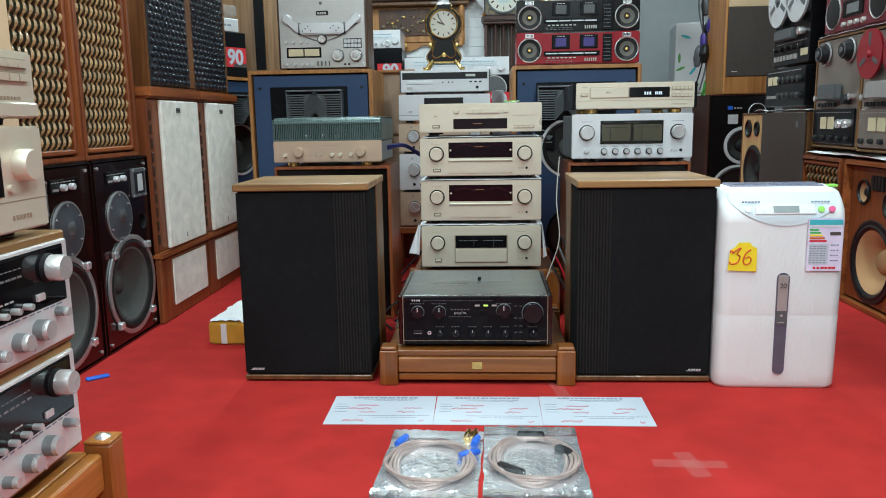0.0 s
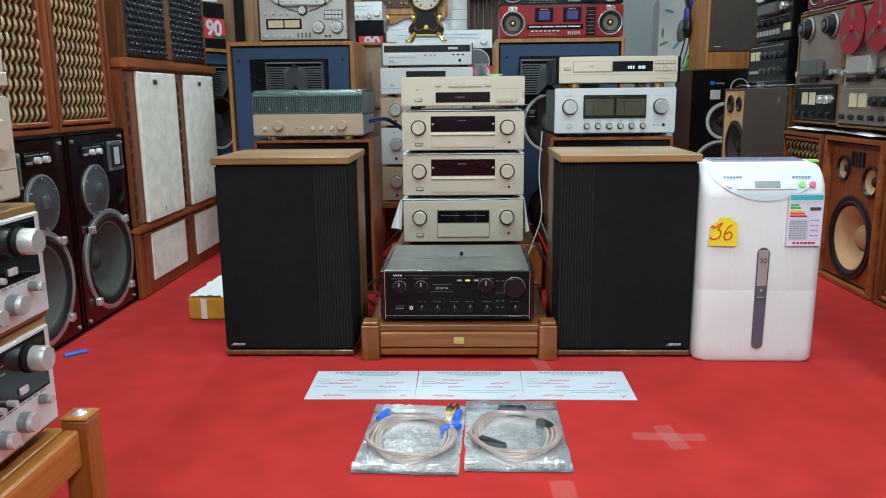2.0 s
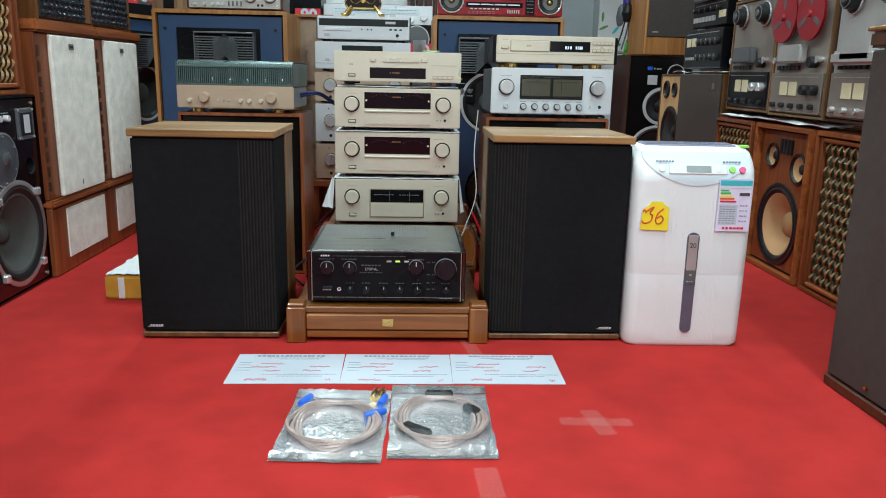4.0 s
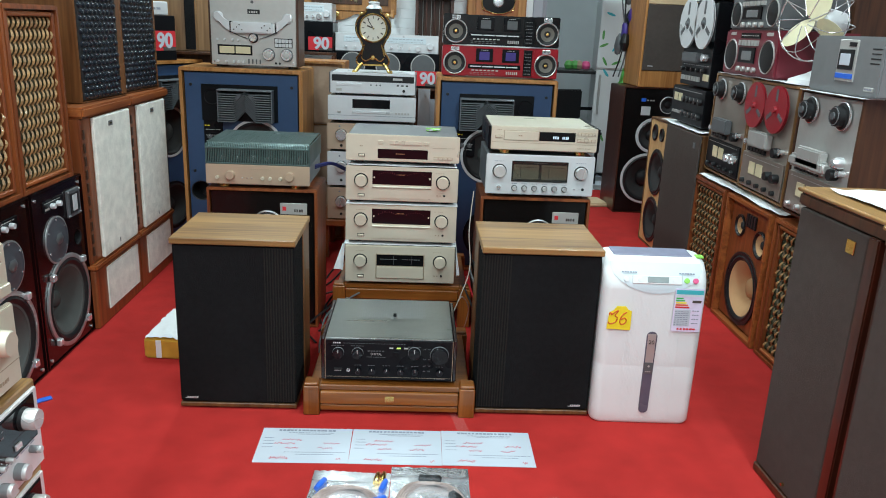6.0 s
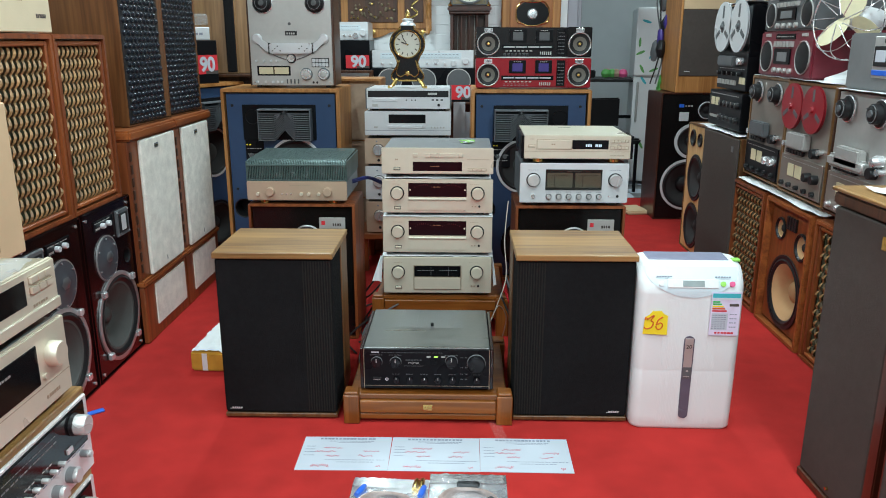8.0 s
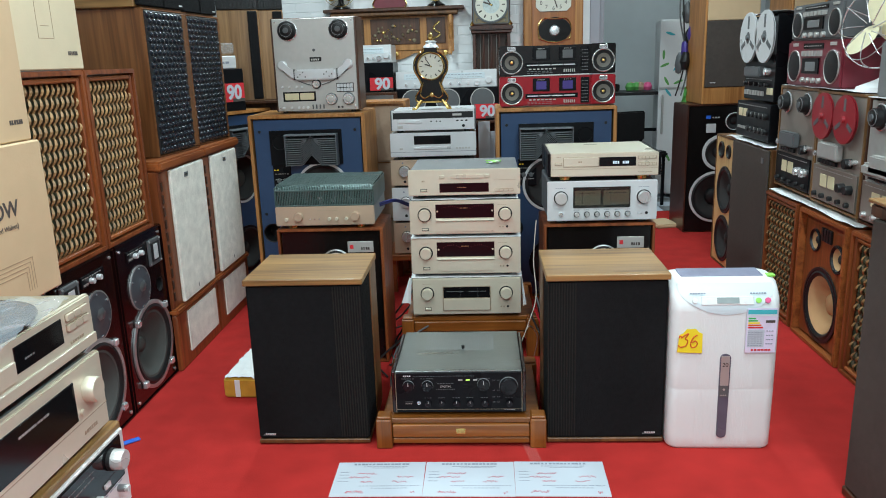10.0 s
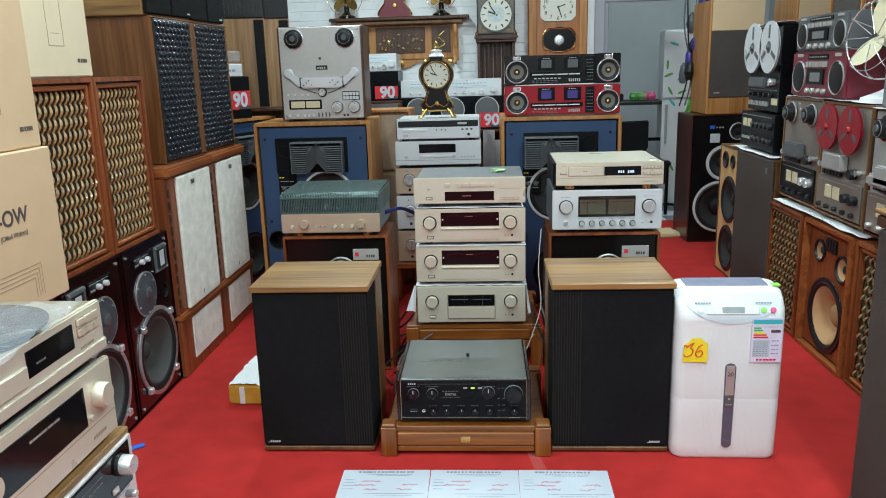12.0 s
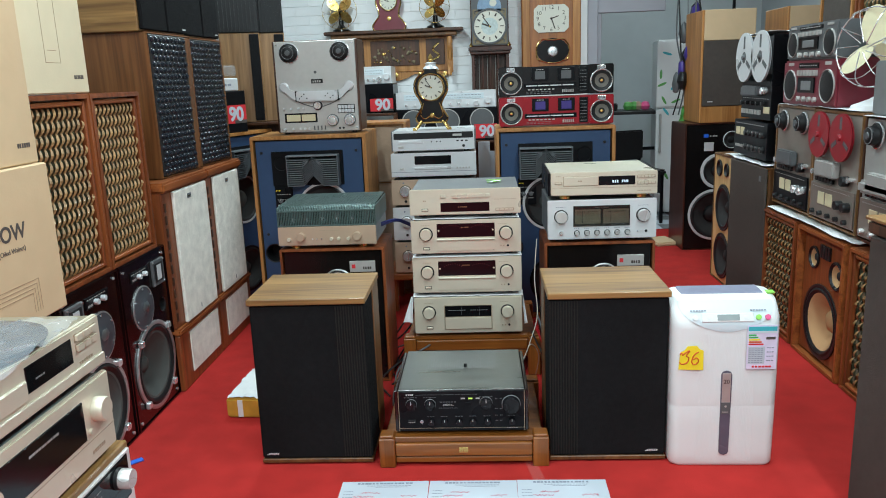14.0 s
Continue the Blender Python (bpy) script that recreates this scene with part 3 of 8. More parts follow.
# ---- champagne stack
def champagne_amp(z, h, kind):
    u = thing("integrated_amplifier" if kind != "cd" else "disc_player", 1.163, 3.41 + random.Random(z).uniform(-0.006, 0.006), z, random.Random(z + 1).uniform(-0.5, 0.5),
              {"cd": "champagne disc player with long drawer on top of the amplifier stack",
               "low": "champagne integrated amplifier with wide meter window on a wooden stand",
               "mid": "champagne integrated amplifier with round knobs and smoked red-reflecting meter window"}[kind],
              "disc player" if kind == "cd" else "amplifier", "" if kind == "cd" else "stacked champagne amplifiers")
    w, d = 0.49, 0.39
    for sx in (-1, 1):
        for fy in (0.05, d - 0.06):
            lathe("foot", BLACKPL, u, [(0, 0), (0.02, 0), (0.022, 0.012), (0, 0.012)], (sx * 0.19, fy, 0), "z", 14)
    box("case", MIDGREY, u, -w / 2 + 0.008, w / 2 - 0.008, 0.014, d, 0.012, h - 0.003, 0.003, "grey metal case")
    box("front_panel", CHAMP, u, -w / 2, w / 2, 0, 0.014, 0.012, h, 0.003, seg=2)
    if kind == "cd":
        box("drawer", CHAMP, u, -0.055, 0.08, -0.006, 0.001, h * 0.68, h * 0.82, 0.003, seg=2)
        for bx in (-0.107, 0.09):
            box("button", CHAMP, u, bx, bx + 0.022, -0.005, 0.001, h * 0.69, h * 0.81, 0.002)
        wd = box("display_window", REDREFLECTWINDOW, u, -0.108, 0.108, -0.0015, 0.002, h * 0.2, h * 0.52, 0.001)
        text_bars(wd, TUBEGLOW, -0.03, 0.01, h * 0.35, 0.004, -0.0022, 5)
        box("power_button", CHAMP, u, -0.19, -0.165, -0.006, 0.001, h * 0.25, h * 0.32, 0.002)
        box("power_surround", BLACKPL, u, -0.192, -0.163, -0.001, 0.001, h * 0.235, h * 0.335, 0.0005)
        part("key_strip", ribs_bm(0.135, 0.215, 4, h * 0.22, h * 0.28, -0.004, 0.001, 0.85), CHAMP, u)
        part("key_surround", ribs_bm(0.134, 0.216, 4, h * 0.2, h * 0.3, -0.0008, 0.001, 0.98), CHAMPDARK, u)
        text_bars(u, CHAMPDARK, 0.13, 0.225, h * 0.6, 0.002, n=12)
        text_bars(u, CHAMPDARK, -0.185, -0.17, h * 0.58, 0.006, n=2)
    else:
        ww = 0.129 if kind == "mid" else 0.105
        if kind == "mid":
            wd = box("meter_window", REDREFLECTWINDOW, u, -ww, ww, -0.0015, 0.002, h * 0.52, h * 0.9, 0.001)
            text_bars(wd, TUBEGLOW, -0.02, 0.015, h * 0.78, 0.004, -0.0022, 6)
            for sx in (-1, 1):
                for i in range(9):
                    a = radians(60 + i * 7.5)
                    cx = sx * 0.062 + 0.075 * math.cos(a)
                    cz = h * 0.52 - 0.028 + 0.08 * math.sin(a)
                    box("scale_mark", WINE, wd, cx - 0.0008, cx + 0.0008, -0.0022, -0.0014, cz, cz + 0.004, 0)
            lathe("screw", CHAMP, u, [(0, 0), (0.004, 0), (0.004, 0.002), (0, 0.002)], (-ww + 0.008, -0.0015, h * 0.71), "y", 10)
            lathe("screw", CHAMP, u, [(0, 0), (0.004, 0), (0.004, 0.002), (0, 0.002)], (ww - 0.008, -0.0015, h * 0.71), "y", 10)
            box("flap", CHAMP, u, -ww, ww, -0.004, 0.001, h * 0.14, h * 0.48, 0.003, seg=2)
            lathe("flap_roll", CHAMP, u, [(0, 0), (0.006, 0), (0.006, 0.255), (0, 0.255)], (-ww + 0.0015, -0.004, h * 0.46), "x", 12)
        else:
            fr = box("window_frame", CHAMPDARK, u, -ww - 0.004, ww + 0.004, -0.002, 0.001, h * 0.16, h * 0.8, 0.001)
            wd = box("meter_window", WINDOW, u, -ww, ww, -0.003, 0.0, h * 0.5, h * 0.78, 0.001)
            for i in range(2):
                text_bars(wd, MIDGREY, -0.09 + i * 0.1, -0.01 + i * 0.1, h * 0.66, 0.0025, -0.0035, 8)
                box("needle", MIDGREY, wd, -0.03 + i * 0.08, -0.0292 + i * 0.08, -0.0036, -0.0031, h * 0.53, h * 0.75, 0)
            box("flap", CHAMP, u, -ww, ww, -0.007, -0.001, h * 0.18, h * 0.48, 0.004, seg=2)
        for sx in (-1, 1):
            x = sx * 0.178
            lathe("knob_ring", BLACKPL, u, [(0.026, 0), (0.031, 0), (0.031, 0.003), (0.026, 0.003)], (x, 0, h * 0.62), "y", 28)
            knob("knob", u, x, h * 0.62, 0.026, 0.024, CHAMP, 0, 30)
        box("power_button", CHAMP, u, -0.19, -0.164, -0.006, 0.001, h * 0.19, h * 0.24, 0.002)
        box("power_surround", BLACKPL, u, -0.192, -0.162, -0.001, 0.001, h * 0.175, h * 0.255, 0.0005)
        lathe("socket", BLACKPL, u, [(0, 0), (0.005, 0), (0.005, 0.002), (0, 0.002)], (0.186, 0, h * 0.26), "y", 12)
        for bx in (0.155, 0.168):
            lathe("button", CHAMPDARK, u, [(0, 0), (0.003, 0), (0.003, 0.003), (0, 0.003)], (bx, 0, h * 0.26), "y", 8)
        for bx in (-0.178, 0.165):
            text_bars(u, CHAMPDARK, bx - 0.02, bx + 0.02, h * 0.86, 0.0018, n=5)
    return u


champagne_amp(0.196, 0.182, "low")
champagne_amp(0.388, 0.176, "mid")
champagne_amp(0.571, 0.163, "mid")
champagne_amp(0.746, 0.126, "cd")


# ---- dark boxes under the outer components
def studio_box(xc, y, w, h, d):
    s = thing("studio_speaker", xc, y, 0, 0, "walnut studio speaker with black baffle and white maker's plate", "speaker", "studio speakers under the outer amplifiers")
    part("cabinet", cabinet_bm(w, d, h, 0.016, 0.12), REDWOOD, s)
    hx = 0.02
    part("baffle", plate_bm(-w / 2 + 0.017, w / 2 - 0.017, 0.017, h - 0.017, 0.014, 0.012, [(hx, h - 0.165, 0.065), (0, h - 0.42, 0.14)]), BLACKGLOSS, s)
    driver(s, hx, h - 0.165, 0.065, 0.013, RINGMETAL, CREAM, name="midrange_driver")
    driver(s, 0, h - 0.42, 0.14, 0.013, BLACKMETAL, CREAM)
    p = box("maker_plate", DULLSILVER, s, w / 2 - 0.16, w / 2 - 0.045, 0.009, 0.0135, h - 0.112, h - 0.062, 0.001, "pale plate with a small red square")
    box("plate_mark", REDPRINT, p, w / 2 - 0.15, w / 2 - 0.134, 0.0078, 0.0092, h - 0.095, h - 0.077, 0)
    text_bars(p, CARDPRINT, w / 2 - 0.1, w / 2 - 0.06, h - 0.1, 0.012, 0.0078, 4)
    return s


studio_box(0.567, 3.35, 0.47, 0.632, 0.31)
studio_box(1.742, 3.33, 0.475, 0.635, 0.31)


# ---- valve amplifier under a green cage
def tube_amp():
    t = thing("tube_amplifier", 0.553, 3.345, 0.633, 0, "bronze-fronted valve amplifier under a green-grey perforated cage", "amplifier")
    w, d = 0.436, 0.39
    for sx in (-1, 1):
        for fy in (0.045, d - 0.05):
            lathe("foot", BRASS, t, [(0, 0), (0.022, 0), (0.022, 0.012), (0.018, 0.016), (0, 0.016)], (sx * 0.15, fy, 0), "z", 18)
    box("chassis", MIDGREY, t, -w / 2 + 0.004, w / 2 - 0.004, 0.012, d, 0.016, 0.095, 0.003)
    f = box("front_panel", BRONZE, t, -w / 2, w / 2, 0, 0.012, 0.016, 0.1, 0.003, seg=2)
    for kx in (-0.115, 0.135):
        knob("knob", t, kx, 0.056, 0.019, 0.02, BRONZE, 0, 26)
    for kx in (-0.17, 0.02, 0.052, 0.095):
        knob("small_knob", t, kx, 0.045, 0.0075, 0.012, CHAMP, 0, 14)
    for kx in (-0.065, -0.045, -0.025):
        lathe("indicator", CHROME, t, [(0, 0), (0.003, 0), (0.003, 0.003), (0, 0.003)], (kx, 0, 0.045), "y", 8)
    text_bars(t, CHAMPDARK, -0.03, 0.06, 0.081, 0.003, n=10)
    prof = [(0.0055, 0.101), (0.0055, 0.168), (0.012, 0.182), (0.03, 0.192), (d - 0.03, 0.196), (d - 0.008, 0.188), (d - 0.006, 0.101)]
    bar = bmesh.new()
    vs = []
    for py, pz in prof:
        iy = 0.002 if py < 0.1 else -0.002
        vs.append([bar.verts.new((-0.0019, py, pz)), bar.verts.new((0.0019, py, pz)), bar.verts.new((0.0019, py + iy, pz - 0.002)), bar.verts.new((-0.0019, py + iy, pz - 0.002))])
    for p, q in zip(vs, vs[1:]):
        for k in range(4):
            bar.faces.new((p[k], q[k], q[(k + 1) % 4], p[(k + 1) % 4]))
    bmesh.ops.recalc_face_normals(bar, faces=bar.faces[:])
    first = part("cage_bar", bar, GREENCAGE, t)
    first.location = (-w / 2 + 0.006, 0, 0)
    for c in range(1, 59):
        ob = new("cage_bar", first.data)
        ob.parent = t
        ob.location = (-w / 2 + 0.006 + (c / 58) * (w - 0.012), 0, 0)
    for sx in (-1, 1):
        box("cage_side", GREENCAGE, t, sx * (w / 2 - 0.001) - 0.002, sx * (w / 2 - 0.001) + 0.002, 0.006, d - 0.006, 0.1, 0.185, 0.001)
    box("cage_shell", GREENTINT, t, -w / 2 + 0.005, w / 2 - 0.005, 0.0105, d - 0.012, 0.1005, 0.18, 0.012, "green tinted inner shell", seg=2)
    box("cage_band", GREENCAGE, t, -w / 2 + 0.003, w / 2 - 0.003, 0.003, 0.007, 0.1005, 0.107, 0.001)
    box("cage_band", GREENCAGE, t, -w / 2 + 0.003, w / 2 - 0.003, 0.003, 0.007, 0.166, 0.174, 0.001)
    for i in range(6):
        v = lathe("valve", DARKGREY, t, [(0, 0), (0.016, 0), (0.018, 0.02), (0.016, 0.055), (0.008, 0.066), (0, 0.068)], (-0.165 + i * 0.066, 0.1, 0.095), "z", 16)
        lathe("valve_getter", CHROME, v, [(0, 0.0), (0.013, 0.0), (0.0165, -0.012), (0.0165, -0.02), (0, -0.02)], (-0.165 + i * 0.066, 0.075, 0.128), "z", 12)
    for i in range(3):
        box("transformer", BLACKMETAL, t, -0.17 + i * 0.12, -0.08 + i * 0.12, 0.22, 0.34, 0.095, 0.175, 0.004)
    return t


tube_amp()


# ---- silver amplifier with twin meters and the pale disc player on it
def silver_amp():
    u = thing("silver_amplifier", 1.75, 3.325, 0.638, 0, "silver integrated amplifier with twin needle meters on a studio speaker", "amplifier")
    w, d, z1 = 0.462, 0.40, 0.183
    for sx in (-1, 1):
        for fy in (0.04, d - 0.05):
            lathe("foot", BLACKPL, u, [(0, 0), (0.024, 0), (0.026, 0.012), (0, 0.012)], (sx * 0.17, fy, 0), "z", 16)
    box("case", DARKGREY, u, -w / 2 + 0.006, w / 2 - 0.006, 0.013, d, 0.012, z1 - 0.004, 0.003, "dark grey steel case")
    box("front_panel", SILVER, u, -w / 2, w / 2, 0, 0.013, 0.012, z1, 0.003, seg=2)
    fr = box("meter_frame", BLACKMETAL, u, -0.122, 0.118, -0.002, 0.001, 0.068, 0.157, 0.002)
    for x0 in (-0.115, 0.005):
        m = box("meter", METERFACE, fr, x0, x0 + 0.108, -0.003, -0.0018, 0.08, 0.142, 0, "dim amber meter face")
        box("needle", CARDPRINT, m, x0 + 0.03, x0 + 0.032, -0.0038, -0.003, 0.084, 0.135, 0)
        text_bars(m, CARDPRINT, x0 + 0.01, x0 + 0.098, 0.13, 0.003, -0.0036, 10)
    text_bars(fr, DULLSILVER, -0.03, 0.03, 0.148, 0.003, -0.0028, 7)
    gl = box("window_glass", clear("smoked_glass", "30302c", 0.03, 0.45), fr, -0.121, 0.117, -0.0075, -0.0055, 0.07, 0.156, 0.0005)
    for x in (-0.174, 0.174):
        knob("knob", u, x, 0.112, 0.026, 0.024, KNOBMETAL, 0, 34)
        lathe("knob_ring", BLACKPL, u, [(0.026, 0), (0.03, 0), (0.03, 0.004), (0.026, 0.004)], (x, 0, 0.112), "y", 30)
    for i in range(6):
        x = -0.107 + i * 0.043
        sk = knob("small_knob", u, x, 0.04, 0.0095, 0.015, KNOBMETAL, 0, 18)
        link("knob_base", ring_bm(0.0096, 0.0125, 0.004, (x, 0, 0.04), 18), BLACKPL, sk, smooth=True)
        text_bars(u, INK, x - 0.012, x + 0.012, 0.058, 0.002, n=3)
    knob("power_button", u, -0.174, 0.042, 0.009, 0.008, CHROME, 0, 16)
    for x in (0.15, 0.166):
        lathe("button", CHROME, u, [(0, 0), (0.003, 0), (0.003, 0.003), (0, 0.003)], (x, 0, 0.042), "y", 8)
    lathe("headphone_socket", BLACKPL, u, [(0, 0), (0.006, 0), (0.006, 0.002), (0, 0.002)], (0.187, 0, 0.042), "y", 14)
    for x in (-0.174, 0.174):
        text_bars(u, INK, x - 0.022, x + 0.022, 0.153, 0.002, n=5)
    return u


silver_amp()


def pale_player():
    u = thing("pale_disc_player", 1.757, 3.325, 0.824, -1.0, "pale champagne disc player with dark side cheeks on the silver amplifier", "disc player")
    w, d, z0, z1 = 0.445, 0.42, 0.016, 0.115
    for sx in (-1, 1):
        for fy in (0.04, d - 0.05):
            lathe("foot", BRASS, u, [(0, 0), (0.024, 0), (0.024, 0.012), (0.02, 0.016), (0, 0.016)], (sx * 0.16, fy, 0), "z", 18)
        box("side_cheek", BLACKMETAL, u, sx * (w / 2 + 0.007) - 0.006, sx * (w / 2 + 0.007) + 0.006, 0.006, d, z0, z1 - 0.002, 0.002, "black side cheek")
    box("case", CHAMP, u, -w / 2, w / 2, 0.013, d, z0, z1 - 0.003, 0.003)
    box("front_panel", CHAMP, u, -w / 2 - 0.001, w / 2 + 0.001, 0, 0.013, z0, z1, 0.003, seg=2)
    box("drawer", CHAMP, u, -0.17, -0.025, -0.004, 0.001, 0.058, 0.096, 0.002)
    # shade round the drawer as a darker plate
    box("drawer_gap", CHAMPDARK, u, -0.172, -0.023, -0.001, 0.001, 0.056, 0.098, 0)
    wd = box("display_window", WINDOW, u, -0.022, 0.13, -0.0015, 0.002, 0.058, 0.096, 0.0005)
    for x, n in ((0.035, 3), (0.075, 4)):
        text_bars(wd, CDGLOW, x, x + 0.028, 0.068, 0.011, -0.0022, n)
    text_bars(u, CHAMPDARK, -0.11, -0.09, 0.075, 0.006, -0.005, 2)
    text_bars(u, CHAMPDARK, -0.2, -0.18, 0.098, 0.003, n=3)
    box("power_button", CHAMP, u, -0.205, -0.18, -0.005, 0.001, 0.066, 0.074, 0.002)
    box("power_surround", CHAMPDARK, u, -0.207, -0.178, -0.001, 0.001, 0.064, 0.076, 0)
    for zz in (0.06, 0.087):
        part("key_strip", ribs_bm(0.14, 0.215, 5, zz, zz + 0.009, -0.004, 0.001, 0.8), CHAMP, u)
        box("key_surround", CHAMPDARK, u, 0.138, 0.215, -0.001, 0.001, zz - 0.002, zz + 0.011, 0)
    text_bars(u, CHAMPDARK, 0.14, 0.2, 0.03, 0.003, n=9)
    # groove shade as a darker raised strip
    box("groove", CHAMPDARK, u, -w / 2 + 0.002, w / 2 - 0.002, -0.0006, 0.001, 0.047, 0.0485, 0)
    return u


pale_player()


# ---- white dehumidifier
def dehumidifier():
    u = thing("dehumidifier", 2.045, 2.545, 0, -1.0, "white plastic dehumidifier with finely ribbed front and dark water gauge", "dehumidifier")
    w, h, d = 0.353, 0.596, 0.19

    def front(z):
        """How far the front lies back at a height."""
        return 0.004 - 0.004 * math.sin(min(z / h, 1) * math.pi) + (0.9 * (z - h + 0.085) ** 2 / 0.085 if z > h - 0.085 else 0)
    levels = [0.0, 0.004, 0.012, 0.05, 0.15, 0.222, 0.2245, 0.227, 0.3, 0.4, 0.5, h - 0.09, h - 0.06, h - 0.035, h - 0.015, h - 0.004, h]
    bm = bmesh.new()
    rings = []
    for z in levels:
        inset = 0.007 * (1 - z / 0.012) ** 2 if z < 0.012 else (0.012 * ((z - h + 0.015) / 0.015) ** 2 if z > h - 0.015 else 0)
        if 0.222 < z < 0.227:
            inset += 0.0003
        hw = w / 2 * (1.0 + 0.008 * min(z / h, 1)) - inset
        y0, y1 = front(z) + inset, d - inset
        r = 0.035
        ring = []
        for cx, cy, a0 in ((hw - r, y1 - r, 0), (-hw + r, y1 - r, 90), (-hw + r, y0 + r, 180), (hw - r, y0 + r, 270)):
            for k in range(7):
                a = radians(a0 + k * 15)
                ring.append(bm.verts.new((cx + r * math.cos(a), cy + r * math.sin(a), z + (0.006 * max(0, (cy - 0.05) / d) if z > h - 0.05 else 0))))
        rings.append(ring)
    for p, q in zip(rings, rings[1:]):
        for k in range(28):
            bm.faces.new((p[k], p[(k + 1) % 28], q[(k + 1) % 28], q[k]))
    bm.faces.new(rings[0][::-1]), bm.faces.new(rings[-1])
    bmesh.ops.recalc_face_normals(bm, faces=bm.faces[:])
    body = link("body", bm, WHITEPL, u, smooth=True)
    ribs = []
    for i in range(38):
        x = -0.088 + i * 0.182 / 37
        spans = [(0.02, 0.03), (0.365, h - 0.115)] if abs(x - 0.003) < 0.024 else [(0.02, 0.219), (0.23, 0.32), (0.3205, h - 0.115)]
        for a, b in spans:
            strip = bmesh.new()
            steps = [a + (b - a) * k / 6 for k in range(7)]
            edge = [[strip.verts.new((x + dx, front(z) + dy, z)) for dx, dy in ((-0.0014, 0.001), (-0.0008, -0.0005), (0.0008, -0.0005), (0.0014, 0.001))] for z in steps]
            for p, q in zip(edge, edge[1:]):
                for k in range(3):
                    strip.faces.new((p[k], p[k + 1], q[k + 1], q[k]))
            ribs.append(strip)
    part("front_ribs", joined(ribs), WHITEPL, body)
    # curved control fascia
    fascia = bmesh.new()
    rows = []
    for i in range(33):
        x = (-0.5 + i / 32) * w * 0.88
        low = h - 0.03 - 0.075 * math.cos((i / 32 - 0.5) * math.pi) ** 0.7
        zs = [low + (h - 0.012 - low) * k / 7 for k in range(8)]
        rows.append([fascia.verts.new((x, front(z) - 0.0025, z)) for z in zs])
    for p, q in zip(rows, rows[1:]):
        for k in range(7):
            fascia.faces.new((p[k], q[k], q[k + 1], p[k + 1]))
    bmesh.ops.recalc_face_normals(fascia, faces=fascia.faces[:])
    fa = link("control_fascia", fascia, PALEPL, u, "curved pale blue-grey control fascia", smooth=True)
    zc = h - 0.058
    yc = front(zc) - 0.003

    def tilt(bm2):
        bm2.transform(Matrix.Translation((0, yc, zc)) @ Matrix.Rotation(radians(-24), 4, "X"))
        return bm2
    part("screen_surround", tilt(box_bm(-0.085, 0.085, -0.003, 0.004, -0.015, 0.015, 0.003)), WHITEPL, fa)
    part("screen", tilt(box_bm(-0.034, 0.038, -0.0042, -0.002, -0.01, 0.01, 0.002)), LCD, fa)
    for x, mt in ((-0.105, WHITEPL), (-0.058, WHITEPL), (0.06, WHITEPL), (0.1, LIME), (0.13, PINK)):
        link("button", tilt(lathe_bm([(0, 0), (0.0095, 0), (0.009, 0.005), (0, 0.006)], 18, "y", (x, 0.001, 0))), mt, fa, smooth=True)
    for x0 in (-0.12, 0.075):
        part("print", tilt(joined([box_bm(x0 + k * 0.009, x0 + 0.006 + k * 0.009, -0.001, 0.002, 0.022, 0.026, 0) for k in range(6)])), INK, fa)
    lid = box_bm(-0.135, 0.138, 0.09, 0.172, -0.004, 0.003, 0.003)
    lid.transform(Matrix.Translation((0, 0, h - 0.001)) @ Matrix.Rotation(radians(2.2), 4, "X"))
    part("lid", lid, material("grey_tinted_lid", (0.24, 0.25, 0.34), 0.2), u, "grey tinted water-tank lid")
    st = box_bm(0.15, 0.176, 0.085, 0.11, -0.003, 0.0035, 0.001)
    st.transform(Matrix.Translation((0, 0, h - 0.001)) @ Matrix.Rotation(radians(2.2), 4, "X"))
    part("corner_sticker", st, LIME, u)
    # gauge slot
    slot = bmesh.new()
    pts = [(0.003 + 0.018 * math.cos(a), 0.338 + 0.016 * math.sin(a)) for a in [math.pi * k / 10 for k in range(11)]] + [(0.003 + 0.016 * math.cos(a), 0.060 + 0.014 * math.sin(a)) for a in [math.pi + math.pi * k / 10 for k in range(11)]]
    f = slot.faces.new([slot.verts.new((px, -0.003, pz)) for px, pz in pts])
    e = bmesh.ops.extrude_face_region(slot, geom=[f])
    bmesh.ops.translate(slot, verts=[v for v in e["geom"] if isinstance(v, bmesh.types.BMVert)], vec=(0, 0.004, 0))
    bmesh.ops.recalc_face_normals(slot, faces=slot.faces[:])
    g = part("water_gauge", slot, material("grey_gauge_window", (0.10, 0.095, 0.13), 0.25), u, "long dark grey water gauge window")
    box("gauge_top", DULLSILVER, g, -0.011, 0.017, -0.004, -0.0025, 0.235, 0.346, 0.001)
    box("gauge_mark", DARKGREY, g, -0.012, 0.018, -0.0046, -0.0038, 0.198, 0.24, 0.0005)
    lettering("print", "20", 0.02, CARDPRINT, g, pose(0.003, -0.0046, 0.315, 90))
    text_bars(g, DULLSILVER, -0.007, 0.013, 0.204, 0.003, -0.0052, 3)
    lathe("drop_mark", DULLSILVER, g, [(0, 0), (0.004, 0), (0.004, 0.0005), (0, 0.0006)], (0.003, -0.0046, 0.226), "y", 12)
    card = thing("price_card", 1.927, 2.5415, 0.362, -1.0, "bright yellow handwritten price card stuck on the dehumidifier", "price card")
    cut = bmesh.new()
    f = cut.faces.new([cut.verts.new((px, -0.0015, pz)) for px, pz in ((-0.041, 0.0), (0.041, -0.003), (0.04, 0.066), (0.028, 0.071), (0.018, 0.083), (-0.012, 0.082), (-0.022, 0.068), (-0.036, 0.06))])
